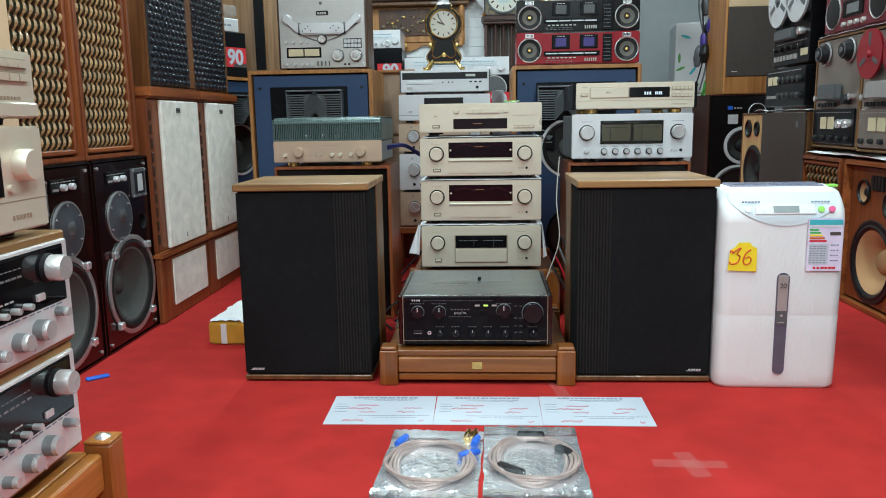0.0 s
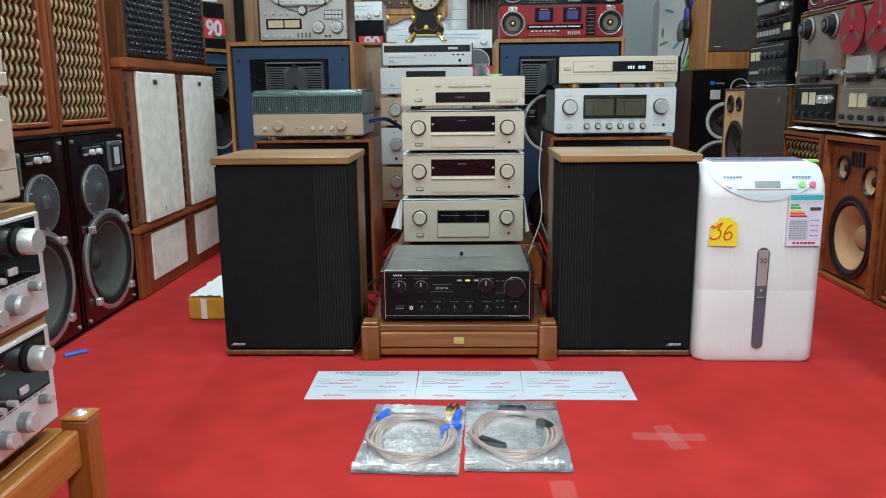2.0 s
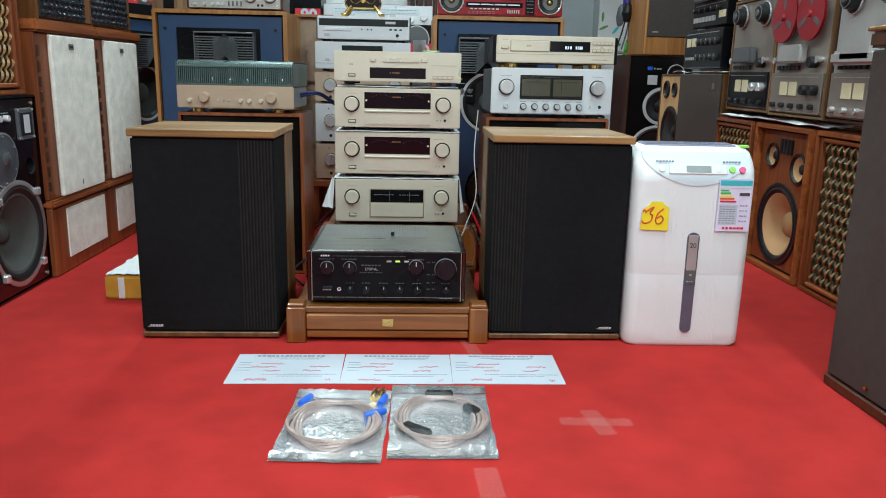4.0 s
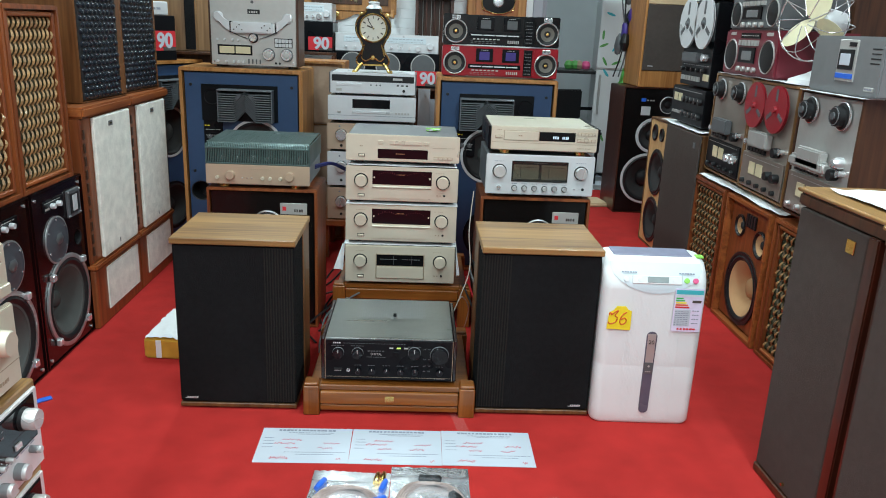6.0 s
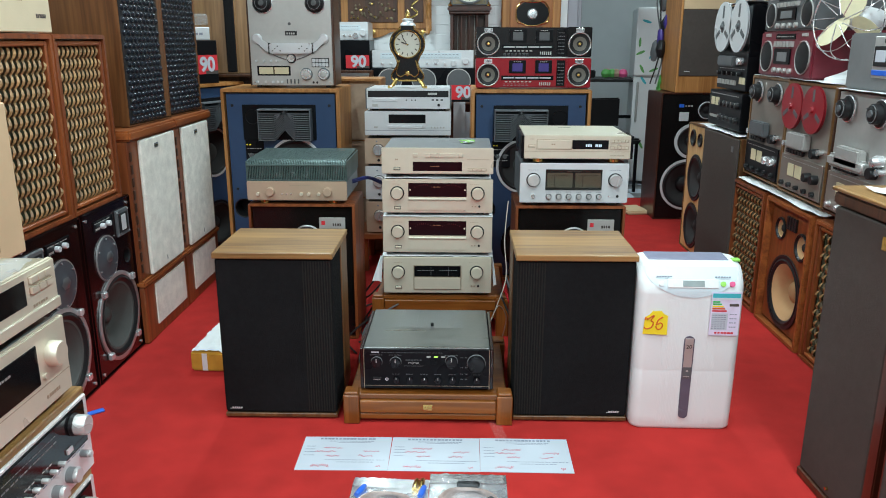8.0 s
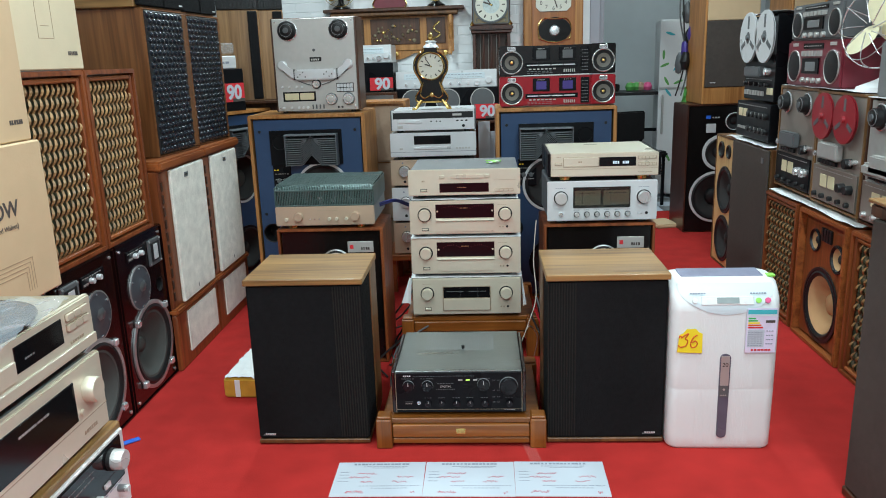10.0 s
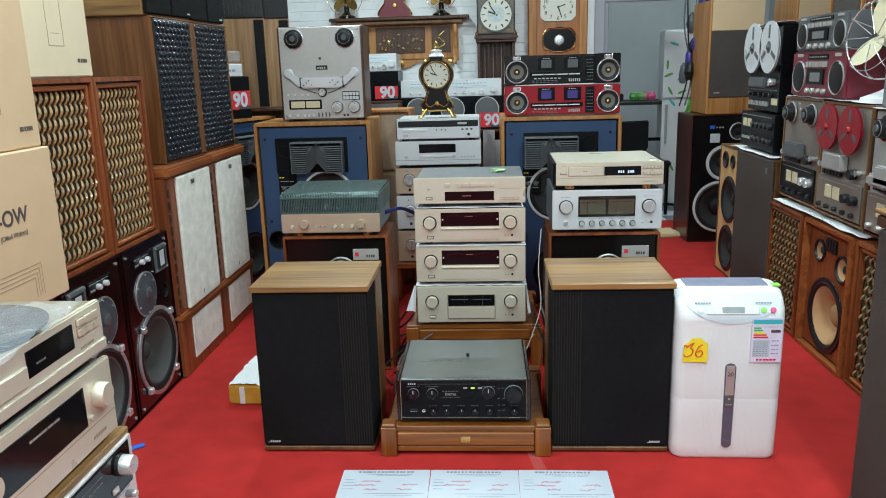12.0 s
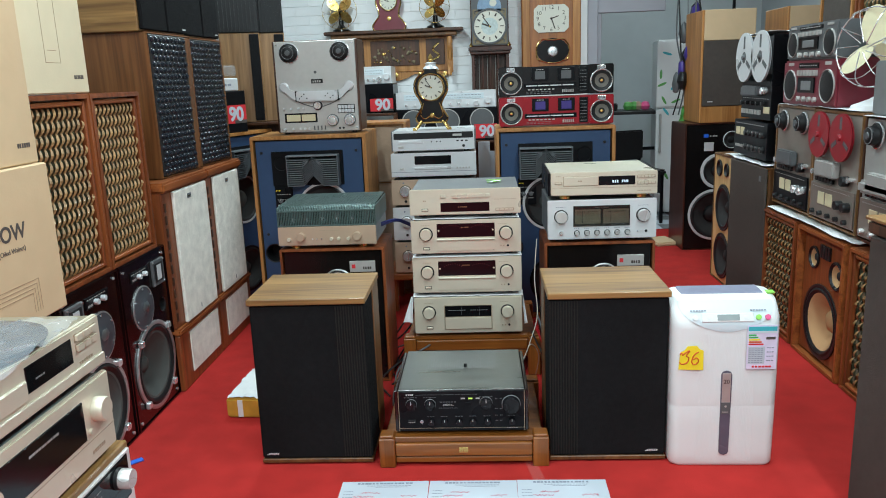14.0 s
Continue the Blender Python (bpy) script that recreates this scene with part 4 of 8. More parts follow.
    e = bmesh.ops.extrude_face_region(cut, geom=[f])
    bmesh.ops.translate(cut, verts=[v for v in e["geom"] if isinstance(v, bmesh.types.BMVert)], vec=(0, 0.0013, 0))
    bmesh.ops.recalc_face_normals(cut, faces=cut.faces[:])
    part("card", cut, YELLOW, card)
    for strokes in (((-0.036, 0.052), (-0.034, 0.058), (-0.029, 0.056), (-0.028, 0.05)), ((-0.028, 0.052), (-0.014, 0.063), (-0.006, 0.066), (-0.016, 0.049), (-0.008, 0.042), (-0.013, 0.025), (-0.03, 0.019), (-0.038, 0.026)),
                    ((0.023, 0.062), (0.01, 0.052), (0.002, 0.032), (0.006, 0.019), (0.017, 0.02), (0.024, 0.031), (0.017, 0.041), (0.006, 0.034))):
        wire("handwriting", ORANGEINK, card, [(px, -0.002, pz) for px, pz in strokes], 0.0023, steps=6)
    lab = thing("energy_label", 2.156, 2.5372, 0.36, -1.0, "energy rating label with coloured arrows on the dehumidifier", "label")
    box("sheet", LILAC, lab, -0.049, 0.049, -0.0012, 0, 0, 0.155, 0.0004)
    box("header", TURQ, lab, -0.046, 0.046, -0.0022, -0.001, 0.135, 0.15, 0)
    box("header_band", PALEPL, lab, -0.046, 0.046, -0.0022, -0.001, 0.128, 0.134, 0)
    for i, (mt, n) in enumerate(((GREENINK, 0.024), (GREENINK, 0.03), (YELLOW, 0.036), (ORANGEINK, 0.042), (REDPRINT, 0.048))):
        box("rating_arrow", mt, lab, -0.044, -0.044 + n, -0.0022, -0.001, 0.118 - i * 0.008, 0.123 - i * 0.008, 0)
    box("rating_pointer", CARDPRINT, lab, 0.012, 0.042, -0.0022, -0.001, 0.105, 0.114, 0)
    box("detail_panel", PAPER, lab, -0.044, 0.01, -0.0018, -0.001, 0.02, 0.08, 0)
    for i in range(8):
        text_bars(lab, INK, -0.042, 0.006, 0.024 + i * 0.0068, 0.0022, -0.0024, 5)
    for i in range(4):
        text_bars(lab, INK, 0.016, 0.04, 0.03 + i * 0.015, 0.003, -0.0024, 3)
    text_bars(lab, REDPRINT, -0.03, 0.035, 0.007, 0.006, -0.0024, 6)


dehumidifier()


LENSGREY = material("grey_lens_metal", (0.15, 0.165, 0.18), 0.42, 0.4, 0.08)


# ---- big blue monitors
def monitor(x, y, rz, label, lx, mir, lens):
    w, h, d = 0.645, 1.072, 0.45
    s = thing("monitor_speaker", x, y, 0, rz, label, "speaker", "big blue monitor speakers")
    part("cabinet", cabinet_bm(w, d, h, 0.026, 0.3, 0.005), OAK, s)
    holes = [(lx, h - 0.415, 0.145), (-0.235, h - 0.66, 0.055), (0.235, h - 0.66, 0.055), (0.0, h - 0.86, 0.14)]
    b = part("baffle", plate_bm(-w / 2 + 0.027, w / 2 - 0.027, 0.027, h - 0.027, 0.016, 0.016, holes), BLUEBAFFLE, s, "slate blue front baffle")
    for px in (-0.235, 0.235):
        lathe("port", BLACKPL, s, [(0.055, 0.002), (0.05, 0.0), (0.05, -0.12), (0, -0.12)], (px, 0.016, h - 0.66), "y", 28)
    driver(s, lx, h - 0.415, 0.145, 0.016, SILVER, CONE, bolts=0, cap=0.06, cap_mat=GREYCONE)
    driver(s, 0.0, h - 0.86, 0.14, 0.016, BLACKMETAL, CONE)
    hn = box("horn_plate", BLACKMETAL, s, -0.21 + 0.01 * (mir < 0), 0.19 + 0.01 * (mir < 0), 0.006, 0.0165, h - 0.275, h - 0.085, 0.002)
    # slant-plate acoustic lens: stacked folded blades
    for i in range(13):
        z = h - 0.272 + i * 0.0118
        bl = bmesh.new()
        xs = [lens - 0.138, lens - 0.055, lens, lens + 0.055, lens + 0.138]
        zs = [0, 0, 0.06, 0, 0] if i < 9 else [0, 0, 0.06 * (12 - i) / 4, 0, 0]
        back = [bl.verts.new((px, 0.005, z + pz)) for px, pz in zip(xs, zs)]
        front = [bl.verts.new((px, -0.06, z + pz)) for px, pz in zip(xs, zs)]
        back2 = [bl.verts.new((px, 0.005, z + pz + 0.0045)) for px, pz in zip(xs, zs)]
        front2 = [bl.verts.new((px, -0.06, z + pz + 0.0045)) for px, pz in zip(xs, zs)]
        for k in range(4):
            bl.faces.new((back[k], back[k + 1], front[k + 1], front[k])), bl.faces.new((back2[k], front2[k], front2[k + 1], back2[k + 1]))
            bl.faces.new((front[k], front[k + 1], front2[k + 1], front2[k]))
        part("lens_blade", bl, LENSGREY, hn)
    for sx in (lens - 0.14, lens + 0.14):
        box("lens_cheek", LENSGREY, hn, sx - 0.002, sx + 0.002, -0.062, 0.006, h - 0.274, h - 0.112, 0.001)
    box("lens_hood", LENSGREY, hn, lens - 0.142, lens + 0.142, -0.064, 0.006, h - 0.111, h - 0.104, 0.001)
    lathe("tweeter_slot", BLACKPL, hn, [(0.04, 0.006), (0.036, 0.0), (0.02, -0.004), (0, -0.004)], (mir * -0.155, 0.008, h - 0.15), "y", 24)
    box("control_plate", BLACKMETAL, s, -0.205, -0.105, 0.011, 0.0165, h - 0.42, h - 0.275, 0.001)
    for kx in (-0.175, -0.135):
        knob("level_knob", s, kx, h - 0.36, 0.012, 0.012, DARKGREY, 0.011, 14, mark=DULLSILVER)
    text_bars(s, YELLOW, -0.2, -0.17, h - 0.305, 0.006, 0.0102, 2)
    for i in range(3):
        text_bars(s, DULLSILVER, -0.195, -0.115, h - 0.325 - i * 0.03, 0.003, 0.0102, 6)
    for sx in (-1, 1):
        for zz in (h - 0.09, h - 0.55):
            lathe("grille_socket", BLACKPL, s, [(0, 0), (0.008, 0), (0.008, 0.004), (0, 0.004)], (sx * 0.265, 0.016, zz), "y", 12)
    return s


monitor(0.287, 4.25, 0, "oak-cased blue studio monitor with horn lens, carrying a reel tape deck", 0.068, 1, 0.03)
monitor(1.643, 4.25, 0, "oak-cased blue studio monitor with horn lens, carrying two boomboxes", -0.03, -1, -0.055)
monitor(-0.24, 4.74, 68, "oak-cased blue studio monitor turned sideways beside the white speakers", 0.0, 1, 0.0)


# ---- large reel-to-reel tape deck
def reel_spool(parent, x, z, r, mat, y, hub=BLACKPL):
    sp = lathe("reel", mat, parent, [(0.028, 0), (r, 0), (r, 0.003), (0.028, 0.003)], (x, y, z), "y", 36)
    lathe("reel_back", mat, sp, [(0.028, 0.022), (r, 0.022), (r, 0.025), (0.028, 0.025)], (x, y + 0.03, z), "y", 36)
    for k in range(3):
        a = math.pi / 2 + k * 2 * math.pi / 3
        cx, cz = x + r * 0.6 * math.cos(a), z + r * 0.6 * math.sin(a)
        bm = box_bm(-r * 0.25, r * 0.25, -0.0006, 0.0004, -r * 0.09, r * 0.09, 0)
        bm.transform(Matrix.Translation((cx, y - 0.0035, cz)) @ Matrix.Rotation(-a, 4, "Y"))
        part("reel_slot", bm, DARKGREY, sp)
    lathe("hub", hub, sp, [(0, 0.012), (0.012, 0.012), (0.014, 0.002), (0.032, 0.001), (0.032, -0.02)], (x, y - 0.002, z), "y", 24)
    return sp


def reel_hub(parent, x, z, r, y=0.0):
    h = lathe("reel_hub", BLACKPL, parent, [(r, 0), (r, 0.01), (r * 0.8, 0.014), (r * 0.75, 0.035), (r * 0.55, 0.04), (0, 0.04)], (x, y, z), "y", 28)
    lathe("hub_rim", CHROME, h, [(r, 0.0), (r * 1.09, 0.002), (r * 1.09, 0.007), (r, 0.009)], (x, y, z), "y", 28)
    lathe("hub_groove", MIDGREY, h, [(r * 0.62, 0.039), (r * 0.66, 0.0395), (r * 0.66, 0.036), (r * 0.62, 0.036)], (x, y - 0.0015, z), "y", 28)
    lathe("hub_centre", DARKGREY, h, [(0, 0.041), (r * 0.3, 0.041), (r * 0.28, 0.046), (0, 0.047)], (x, y, z), "y", 18)
    for a in (0.5, 2.6, 4.7):
        fx, fz = x + r * 0.66 * math.cos(a), z + r * 0.66 * math.sin(a)
        part("hub_fin", box_bm(fx - 0.003, fx + 0.003, y - 0.042, y - 0.03, fz - 0.003, fz + 0.003, 0), DARKGREY, h)
    return h


def silver_deck():
    u = thing("reel_tape_deck", 0.345, 4.33, 1.074, 0, "silver reel-to-reel tape deck with walnut sides and yellow meters", "tape deck")
    w, h, d = 0.445, 0.505, 0.22
    box("case", DARKWOOD, u, -w / 2 - 0.012, w / 2 + 0.012, 0.012, d, 0.01, h, 0.003, "dark walnut case")
    f = box("front_panel", DULLSILVER, u, -w / 2, w / 2, 0, 0.0115, 0.012, h - 0.004, 0.002, "brushed silver front panel")
    for sx in (-1, 1):
        for fy in (0.03, d - 0.03):
            lathe("foot", BLACKPL, u, [(0, 0), (0.014, 0), (0.014, 0.01), (0, 0.01)], (sx * 0.19, fy, 0), "z", 12)
        reel_hub(u, sx * 0.14, h - 0.065, 0.05)
        arm = bmesh.new()
        f = arm.faces.new([arm.verts.new((sx * px, -0.02, pz)) for px, pz in ((0.1, 0.18), (0.135, 0.195), (0.18, 0.236), (0.2, 0.252), (0.196, 0.275), (0.176, 0.28), (0.15, 0.25), (0.12, 0.232), (0.1, 0.228))])
        e = bmesh.ops.extrude_face_region(arm, geom=[f])
        bmesh.ops.translate(arm, verts=[v for v in e["geom"] if isinstance(v, bmesh.types.BMVert)], vec=(0, 0.018, 0))
        bmesh.ops.recalc_face_normals(arm, faces=arm.faces[:])
        part("tension_arm", arm, SILVER, u)
        wire("tape_path", DARKGREY, u, [(sx * 0.185, -0.004, 0.235), (sx * 0.1, -0.004, 0.175), (sx * 0.03, -0.004, 0.15)], 0.0025, steps=3)
        lathe("guide_roller", SILVER, u, [(0, 0), (0.026, 0), (0.026, 0.012), (0.02, 0.016), (0, 0.016)], (sx * 0.18, 0, 0.258), "y", 26)
    hb = box("head_cover", SILVER, u, -0.105, 0.105, -0.03, 0, 0.178, 0.235, 0.006, "angled silver head cover", seg=2)
    for i in range(8):
        xx = (-0.095 + (i % 4) * 0.014) if i < 4 else (0.05 + (i % 4) * 0.014)
        lathe("cover_screw", BLACKPL, hb, [(0, 0), (0.0035, 0), (0.0035, 0.001), (0, 0.001)], (xx, -0.03, 0.195 + (i % 3) * 0.012), "y", 8)
    for xx in (-0.12, 0.116):
        box("cover_edge", BLACKMETAL, hb, xx, xx + 0.008, -0.02, 0, 0.18, 0.236, 0.001)
    knob("capstan_knob", u, 0.0, 0.155, 0.02, 0.025, CHROME, 0, 24)
    lathe("capstan_ring", BLACKPL, u, [(0.02, 0), (0.026, 0), (0.026, 0.004), (0.02, 0.004)], (0, 0, 0.155), "y", 24)
    box("tape_counter", BLACKPL, u, -0.028, 0.036, -0.002, 0, 0.275, 0.298, 0.001)
    text_bars(u, DULLSILVER, -0.02, 0.028, 0.28, 0.01, -0.0028, 4)
    for i in range(2):
        box("level_meter", METERFACE, u, -0.18 + i * 0.084, -0.102 + i * 0.084, -0.002, 0.001, 0.072, 0.108, 0.001, "yellow level meter")
    box("meter_frame", BLACKMETAL, u, -0.19, -0.008, -0.0012, 0.001, 0.064, 0.116, 0.001)
    for x in (0.078, 0.173):
        kn = knob("level_knob", u, x, 0.072, 0.029, 0.026, CHROME, 0, 28)
        lathe("knob_skirt", DARKGREY, kn, [(0, 0), (0.034, 0), (0.033, 0.003), (0, 0.003)], (x, 0, 0.072), "y", 28)
        lathe("knob_cap", DULLSILVER, kn, [(0, 0), (0.016, 0), (0.016, 0.006), (0, 0.007)], (x, -0.025, 0.072), "y", 22)
    for i in range(5):
        for k in range(2):
            box("transport_key", SILVER, u, 0.112 + i * 0.018, 0.128 + i * 0.018, -0.006, 0.001, 0.112 + k * 0.022, 0.131 + k * 0.022, 0.002)
    box("key_bed", BLACKMETAL, u, 0.109, 0.204, -0.0012, 0.001, 0.109, 0.157, 0.001)
    for x in (-0.19, -0.145, -0.105, -0.08, -0.055):
        knob("switch", u, x, 0.03, 0.007, 0.014, SILVER, 0, 10)
    for x in (-0.19, -0.15, -0.11, -0.08):
        knob("switch", u, x, 0.142, 0.006, 0.014, SILVER, 0, 10)
    part("lever_row", ribs_bm(-0.03, 0.05, 4, 0.022, 0.045, -0.008, 0.001, 0.3), DARKGREY, u)
    for x in (0.115, 0.135):
        lathe("jack", BLACKPL, u, [(0, 0), (0.006, 0), (0.006, 0.002), (0, 0.002)], (x, 0, 0.028), "y", 12)
    for sx in (-1, 1):
        for zz in (0.028, h - 0.02):
            lathe("corner_screw", CHROME, u, [(0, 0), (0.006, 0), (0.005, 0.003), (0, 0.003)], (sx * 0.208, 0, zz), "y", 10)
    lathe("logo_disc", DARKGREY, u, [(0, 0), (0.008, 0), (0.008, 0.001), (0, 0.001)], (-0.003, 0, 0.335), "y", 14)
    return u


silver_deck()


# ---- twin-cassette boomboxes
CONEGREY = material("olive_grey_cone", (0.15, 0.14, 0.12), 0.7, 0, 0.1)


def boombox(x, y, z, rz, mat, name, label, w=0.615, h=0.158, d=0.16):
    u = thing(name, x, y, z, rz, label, "boombox", "boomboxes")
    box("body", mat, u, -w / 2, w / 2, 0.004, d, 0.004, h - 0.002, 0.006, seg=2)
    for sx in (-1, 1):
        box("speaker_pod", mat, u, sx * w / 2 - (0.13 if sx > 0 else 0), sx * w / 2 + (0 if sx > 0 else 0.13), -0.008, 0.006, 0.003, h, 0.004, seg=2)
        cx = sx * (w / 2 - 0.065)
        dr = lathe("speaker", BLACKPL, u, [(0.055, 0.0), (0.05, 0.004), (0.038, 0.001), (0, 0.001)], (cx, -0.009, h * 0.45), "y", 30, "round black loudspeaker with grey cone")
        lathe("speaker_cone", CONEGREY, dr, [(0.037, 0.004), (0.03, 0.001), (0.012, -0.002), (0, -0.002)], (cx, -0.0112, h * 0.45), "y", 30)
        link("speaker_ring", ring_bm(0.054, 0.061, 0.008, (cx, -0.008, h * 0.45), 32), CHROME, dr, smooth=True)
        lathe("speaker_centre", BRASS, dr, [(0.009, -0.006), (0.009, 0), (0.007, 0.003), (0, 0.004)], (cx, -0.013, h * 0.45), "y", 14)
        box("tweeter", CHROME, u, cx - 0.022, cx + 0.022, -0.011, -0.007, h - 0.025, h - 0.006, 0.002)
        part("tweeter_slots", ribs_bm(cx - 0.019, cx + 0.019, 6, h - 0.022, h - 0.009, -0.0118, -0.0105, 0.5), BLACKPL, u)
    for i in range(2):
        cx = -0.085 + i * 0.14
        dk = box("cassette_door", BLACKMETAL, u, cx - 0.045, cx + 0.045, -0.004, 0.006, h * 0.5, h * 0.93, 0.002)
        box("cassette_window", DARKGREY if mat is BLACKGLOSS else PURPLE, dk, cx - 0.027, cx + 0.027, -0.0055, -0.003, h * 0.56, h * 0.83, 0.001)
        text_bars(dk, DULLSILVER, cx - 0.02, cx + 0.02, h * 0.87, 0.003, -0.005, 4)
    part("key_strip", ribs_bm(-0.16, 0.1, 4, h * 0.33, h * 0.365, -0.008, 0.006, 0.9), SILVER, u)
    part("key_row", ribs_bm(-0.15, 0.0, 7, h * 0.2, h * 0.235, -0.004, 0.006, 0.6), DULLSILVER, u)
    box("key_bed", BLACKMETAL, u, -0.17, 0.11, -0.002, 0.006, h * 0.27, h * 0.42, 0.001)
    part("slider_row", ribs_bm(0.035, 0.1, 6, h * 0.1, h * 0.2, -0.005, 0.006, 0.45), DULLSILVER, u)
    box("tuner_scale", BLACKMETAL, u, 0.125, 0.17, -0.003, 0.006, h * 0.08, h * 0.93, 0.001)
    for i in range(7):
        text_bars(u, MIDGREY, 0.13, 0.165, h * (0.14 + i * 0.11), 0.003, -0.0038, 4)
    for i in range(2):
        text_bars(u, MIDGREY, -0.16, -0.02, h * (0.08 + 0.055 * i), 0.002, 0.0032, 7)
    return u


boombox(1.652, 4.30, 1.076, 0, REDPL, "red_boombox", "glossy red twin-cassette boombox lying on a blue monitor speaker")
boombox(1.652, 4.31, 1.2365, 0, BLACKGLOSS, "black_boombox", "black twin-cassette boombox stacked on a red one")


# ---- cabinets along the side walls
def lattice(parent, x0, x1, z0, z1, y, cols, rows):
    """Moulded lattice over an olive cloth: leaf-shaped slats leaning one way, crossed behind by ones with shade put
    into their colour.
    """
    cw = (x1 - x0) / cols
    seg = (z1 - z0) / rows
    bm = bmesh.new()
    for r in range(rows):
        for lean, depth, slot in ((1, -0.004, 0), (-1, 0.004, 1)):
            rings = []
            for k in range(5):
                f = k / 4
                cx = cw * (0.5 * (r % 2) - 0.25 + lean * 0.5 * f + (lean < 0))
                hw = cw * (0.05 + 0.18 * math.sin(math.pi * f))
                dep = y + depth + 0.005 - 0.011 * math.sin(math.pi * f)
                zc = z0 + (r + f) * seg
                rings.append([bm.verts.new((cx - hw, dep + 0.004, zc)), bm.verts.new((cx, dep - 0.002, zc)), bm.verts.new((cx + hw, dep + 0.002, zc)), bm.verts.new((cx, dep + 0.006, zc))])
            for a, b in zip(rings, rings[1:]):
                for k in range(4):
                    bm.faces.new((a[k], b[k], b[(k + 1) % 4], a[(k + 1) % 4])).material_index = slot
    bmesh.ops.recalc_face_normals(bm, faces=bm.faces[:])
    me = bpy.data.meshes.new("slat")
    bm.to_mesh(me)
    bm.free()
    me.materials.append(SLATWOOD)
    me.materials.append(SLATSHADE)
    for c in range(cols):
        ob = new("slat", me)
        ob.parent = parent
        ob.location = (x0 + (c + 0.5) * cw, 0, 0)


def lattice_speaker(x, y, z, rz, w, h, d, cols, rows, label, group):
    s = thing("lattice_speaker", x, y, z, rz, label, "speaker", group)
    part("cabinet", cabinet_bm(w, d, h, 0.024, 0.045, 0.004), REDWOOD, s)
    t = 0.024
    for sx in (-1, 1):
        box("frame_moulding", REDWOOD, s, sx * (w / 2 - t - 0.0085) - 0.008, sx * (w / 2 - t - 0.0085) + 0.008, 0.006, 0.03, t + 0.001, h - t - 0.001, 0.004)
    for zz in (t + 0.0085, h - t - 0.0085):
        box("frame_moulding", REDWOOD_X, s, -w / 2 + t + 0.018, w / 2 - t - 0.018, 0.006, 0.03, zz - 0.008, zz + 0.008, 0.004)
    g = box("grille_cloth", GREENCLOTH, s, -w / 2 + t + 0.002, w / 2 - t - 0.002, 0.033, 0.038, t + 0.002, h - t - 0.002, 0)
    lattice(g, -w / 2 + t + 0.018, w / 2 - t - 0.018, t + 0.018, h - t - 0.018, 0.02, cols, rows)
    return s


def dark_speaker(y, label, m):
    """m: -1 for the mirrored one of a pair."""
    s = thing("dark_studio_speaker", -0.15, y, 0, 90, label, "speaker", "pair of dark gloss studio speakers")
    w, h, d = 0.43, 0.69, 0.34
    part("cabinet", cabinet_bm(w, d, h, 0.012, 0.2, 0.004), DARKRED, s)
    part("baffle", plate_bm(-w / 2 + 0.013, w / 2 - 0.013, 0.013, h - 0.013, 0.006, 0.012, [(0.01 * m, 0.215, 0.178), (0.138 * m, 0.44, 0.03)]), DARKRED, s)
    driver(s, 0.01 * m, 0.215, 0.178, 0.005, RINGMETAL, GREYCONE, cap=0.036, bolts=4, concentric=True, deep=0.35)
    mx, mz = -0.045 * m, 0.478
    md = lathe("midrange_driver", DOMEGREY, s, [(0.09, 0.0), (0.086, 0.006), (0.07, 0.004), (0.06, 0.008), (0.045, 0.005), (0.03, 0.012), (0, 0.015)], (mx, 0.005, mz), "y", 32, "dark grey dome midrange with fine rim")
    link("rim", ring_bm(0.086, 0.093, 0.004, (mx, 0.005, mz), 36), RINGMETAL, md, smooth=True)
    lathe("phase_plate", ALLOYDARK, md, [(0, 0), (0.024, 0), (0.018, 0.004), (0, 0.006)], (mx, -0.009, mz + 0.006), "y", 6, wide=1.3)
    for k in range(6):
        a = math.pi / 6 + k * math.pi / 3
        lathe("bolt", CHROME, md, [(0, 0), (0.004, 0), (0.004, 0.003), (0, 0.003)], (mx + 0.079 * math.cos(a), -0.0005, mz + 0.079 * math.sin(a)), "y", 8)
    lathe("port", BLACKPL, s, [(0.032, 0.002), (0.028, 0), (0.028, -0.1), (0, -0.1)], (0.138 * m, 0.006, 0.44), "y", 20)
    hx = 0.118 * m
    hp = box("horn_tweeter", DARKGREY, s, hx - 0.056, hx + 0.056, -0.004, 0.007, 0.535, 0.645, 0.003)
    box("horn_mouth", BLACKPL, hp, hx - 0.04, hx + 0.04, -0.006, -0.003, 0.55, 0.63, 0.002)
    box("horn_throat", SILVER, hp, hx - 0.02, hx + 0.02, -0.0075, -0.0055, 0.558, 0.622, 0.002)
    for sx in (-0.049, 0.049):
        for zz in (0.542, 0.638):
            lathe("bolt", CHROME, hp, [(0, 0), (0.004, 0), (0.004, 0.003), (0, 0.003)], (hx + sx, -0.004, zz), "y", 8)
    kx = -0.045 * m
    box("level_plate", BLACKMETAL, s, kx - 0.08, kx + 0.08, 0.001, 0.007, 0.6, 0.642, 0.001)
    for k in (-0.02, 0.03):
        knob("level_knob", s, kx + k, 0.616, 0.011, 0.016, SILVER, 0.001, 14)
    text_bars(s, DULLSILVER, kx - 0.07, kx - 0.035, 0.606, 0.008, 0.0002, 4)
    text_bars(s, DULLSILVER, kx - 0.075, kx + 0.06, 0.632, 0.003, 0.0002, 8)
    for sx in (-0.18, 0.18):
        for zz in (0.03, 0.66):
            lathe("grille_peg", CHROME, s, [(0, 0), (0.006, 0), (0.006, 0.005), (0, 0.005)], (sx, 0.006, zz), "y", 10)
    return s


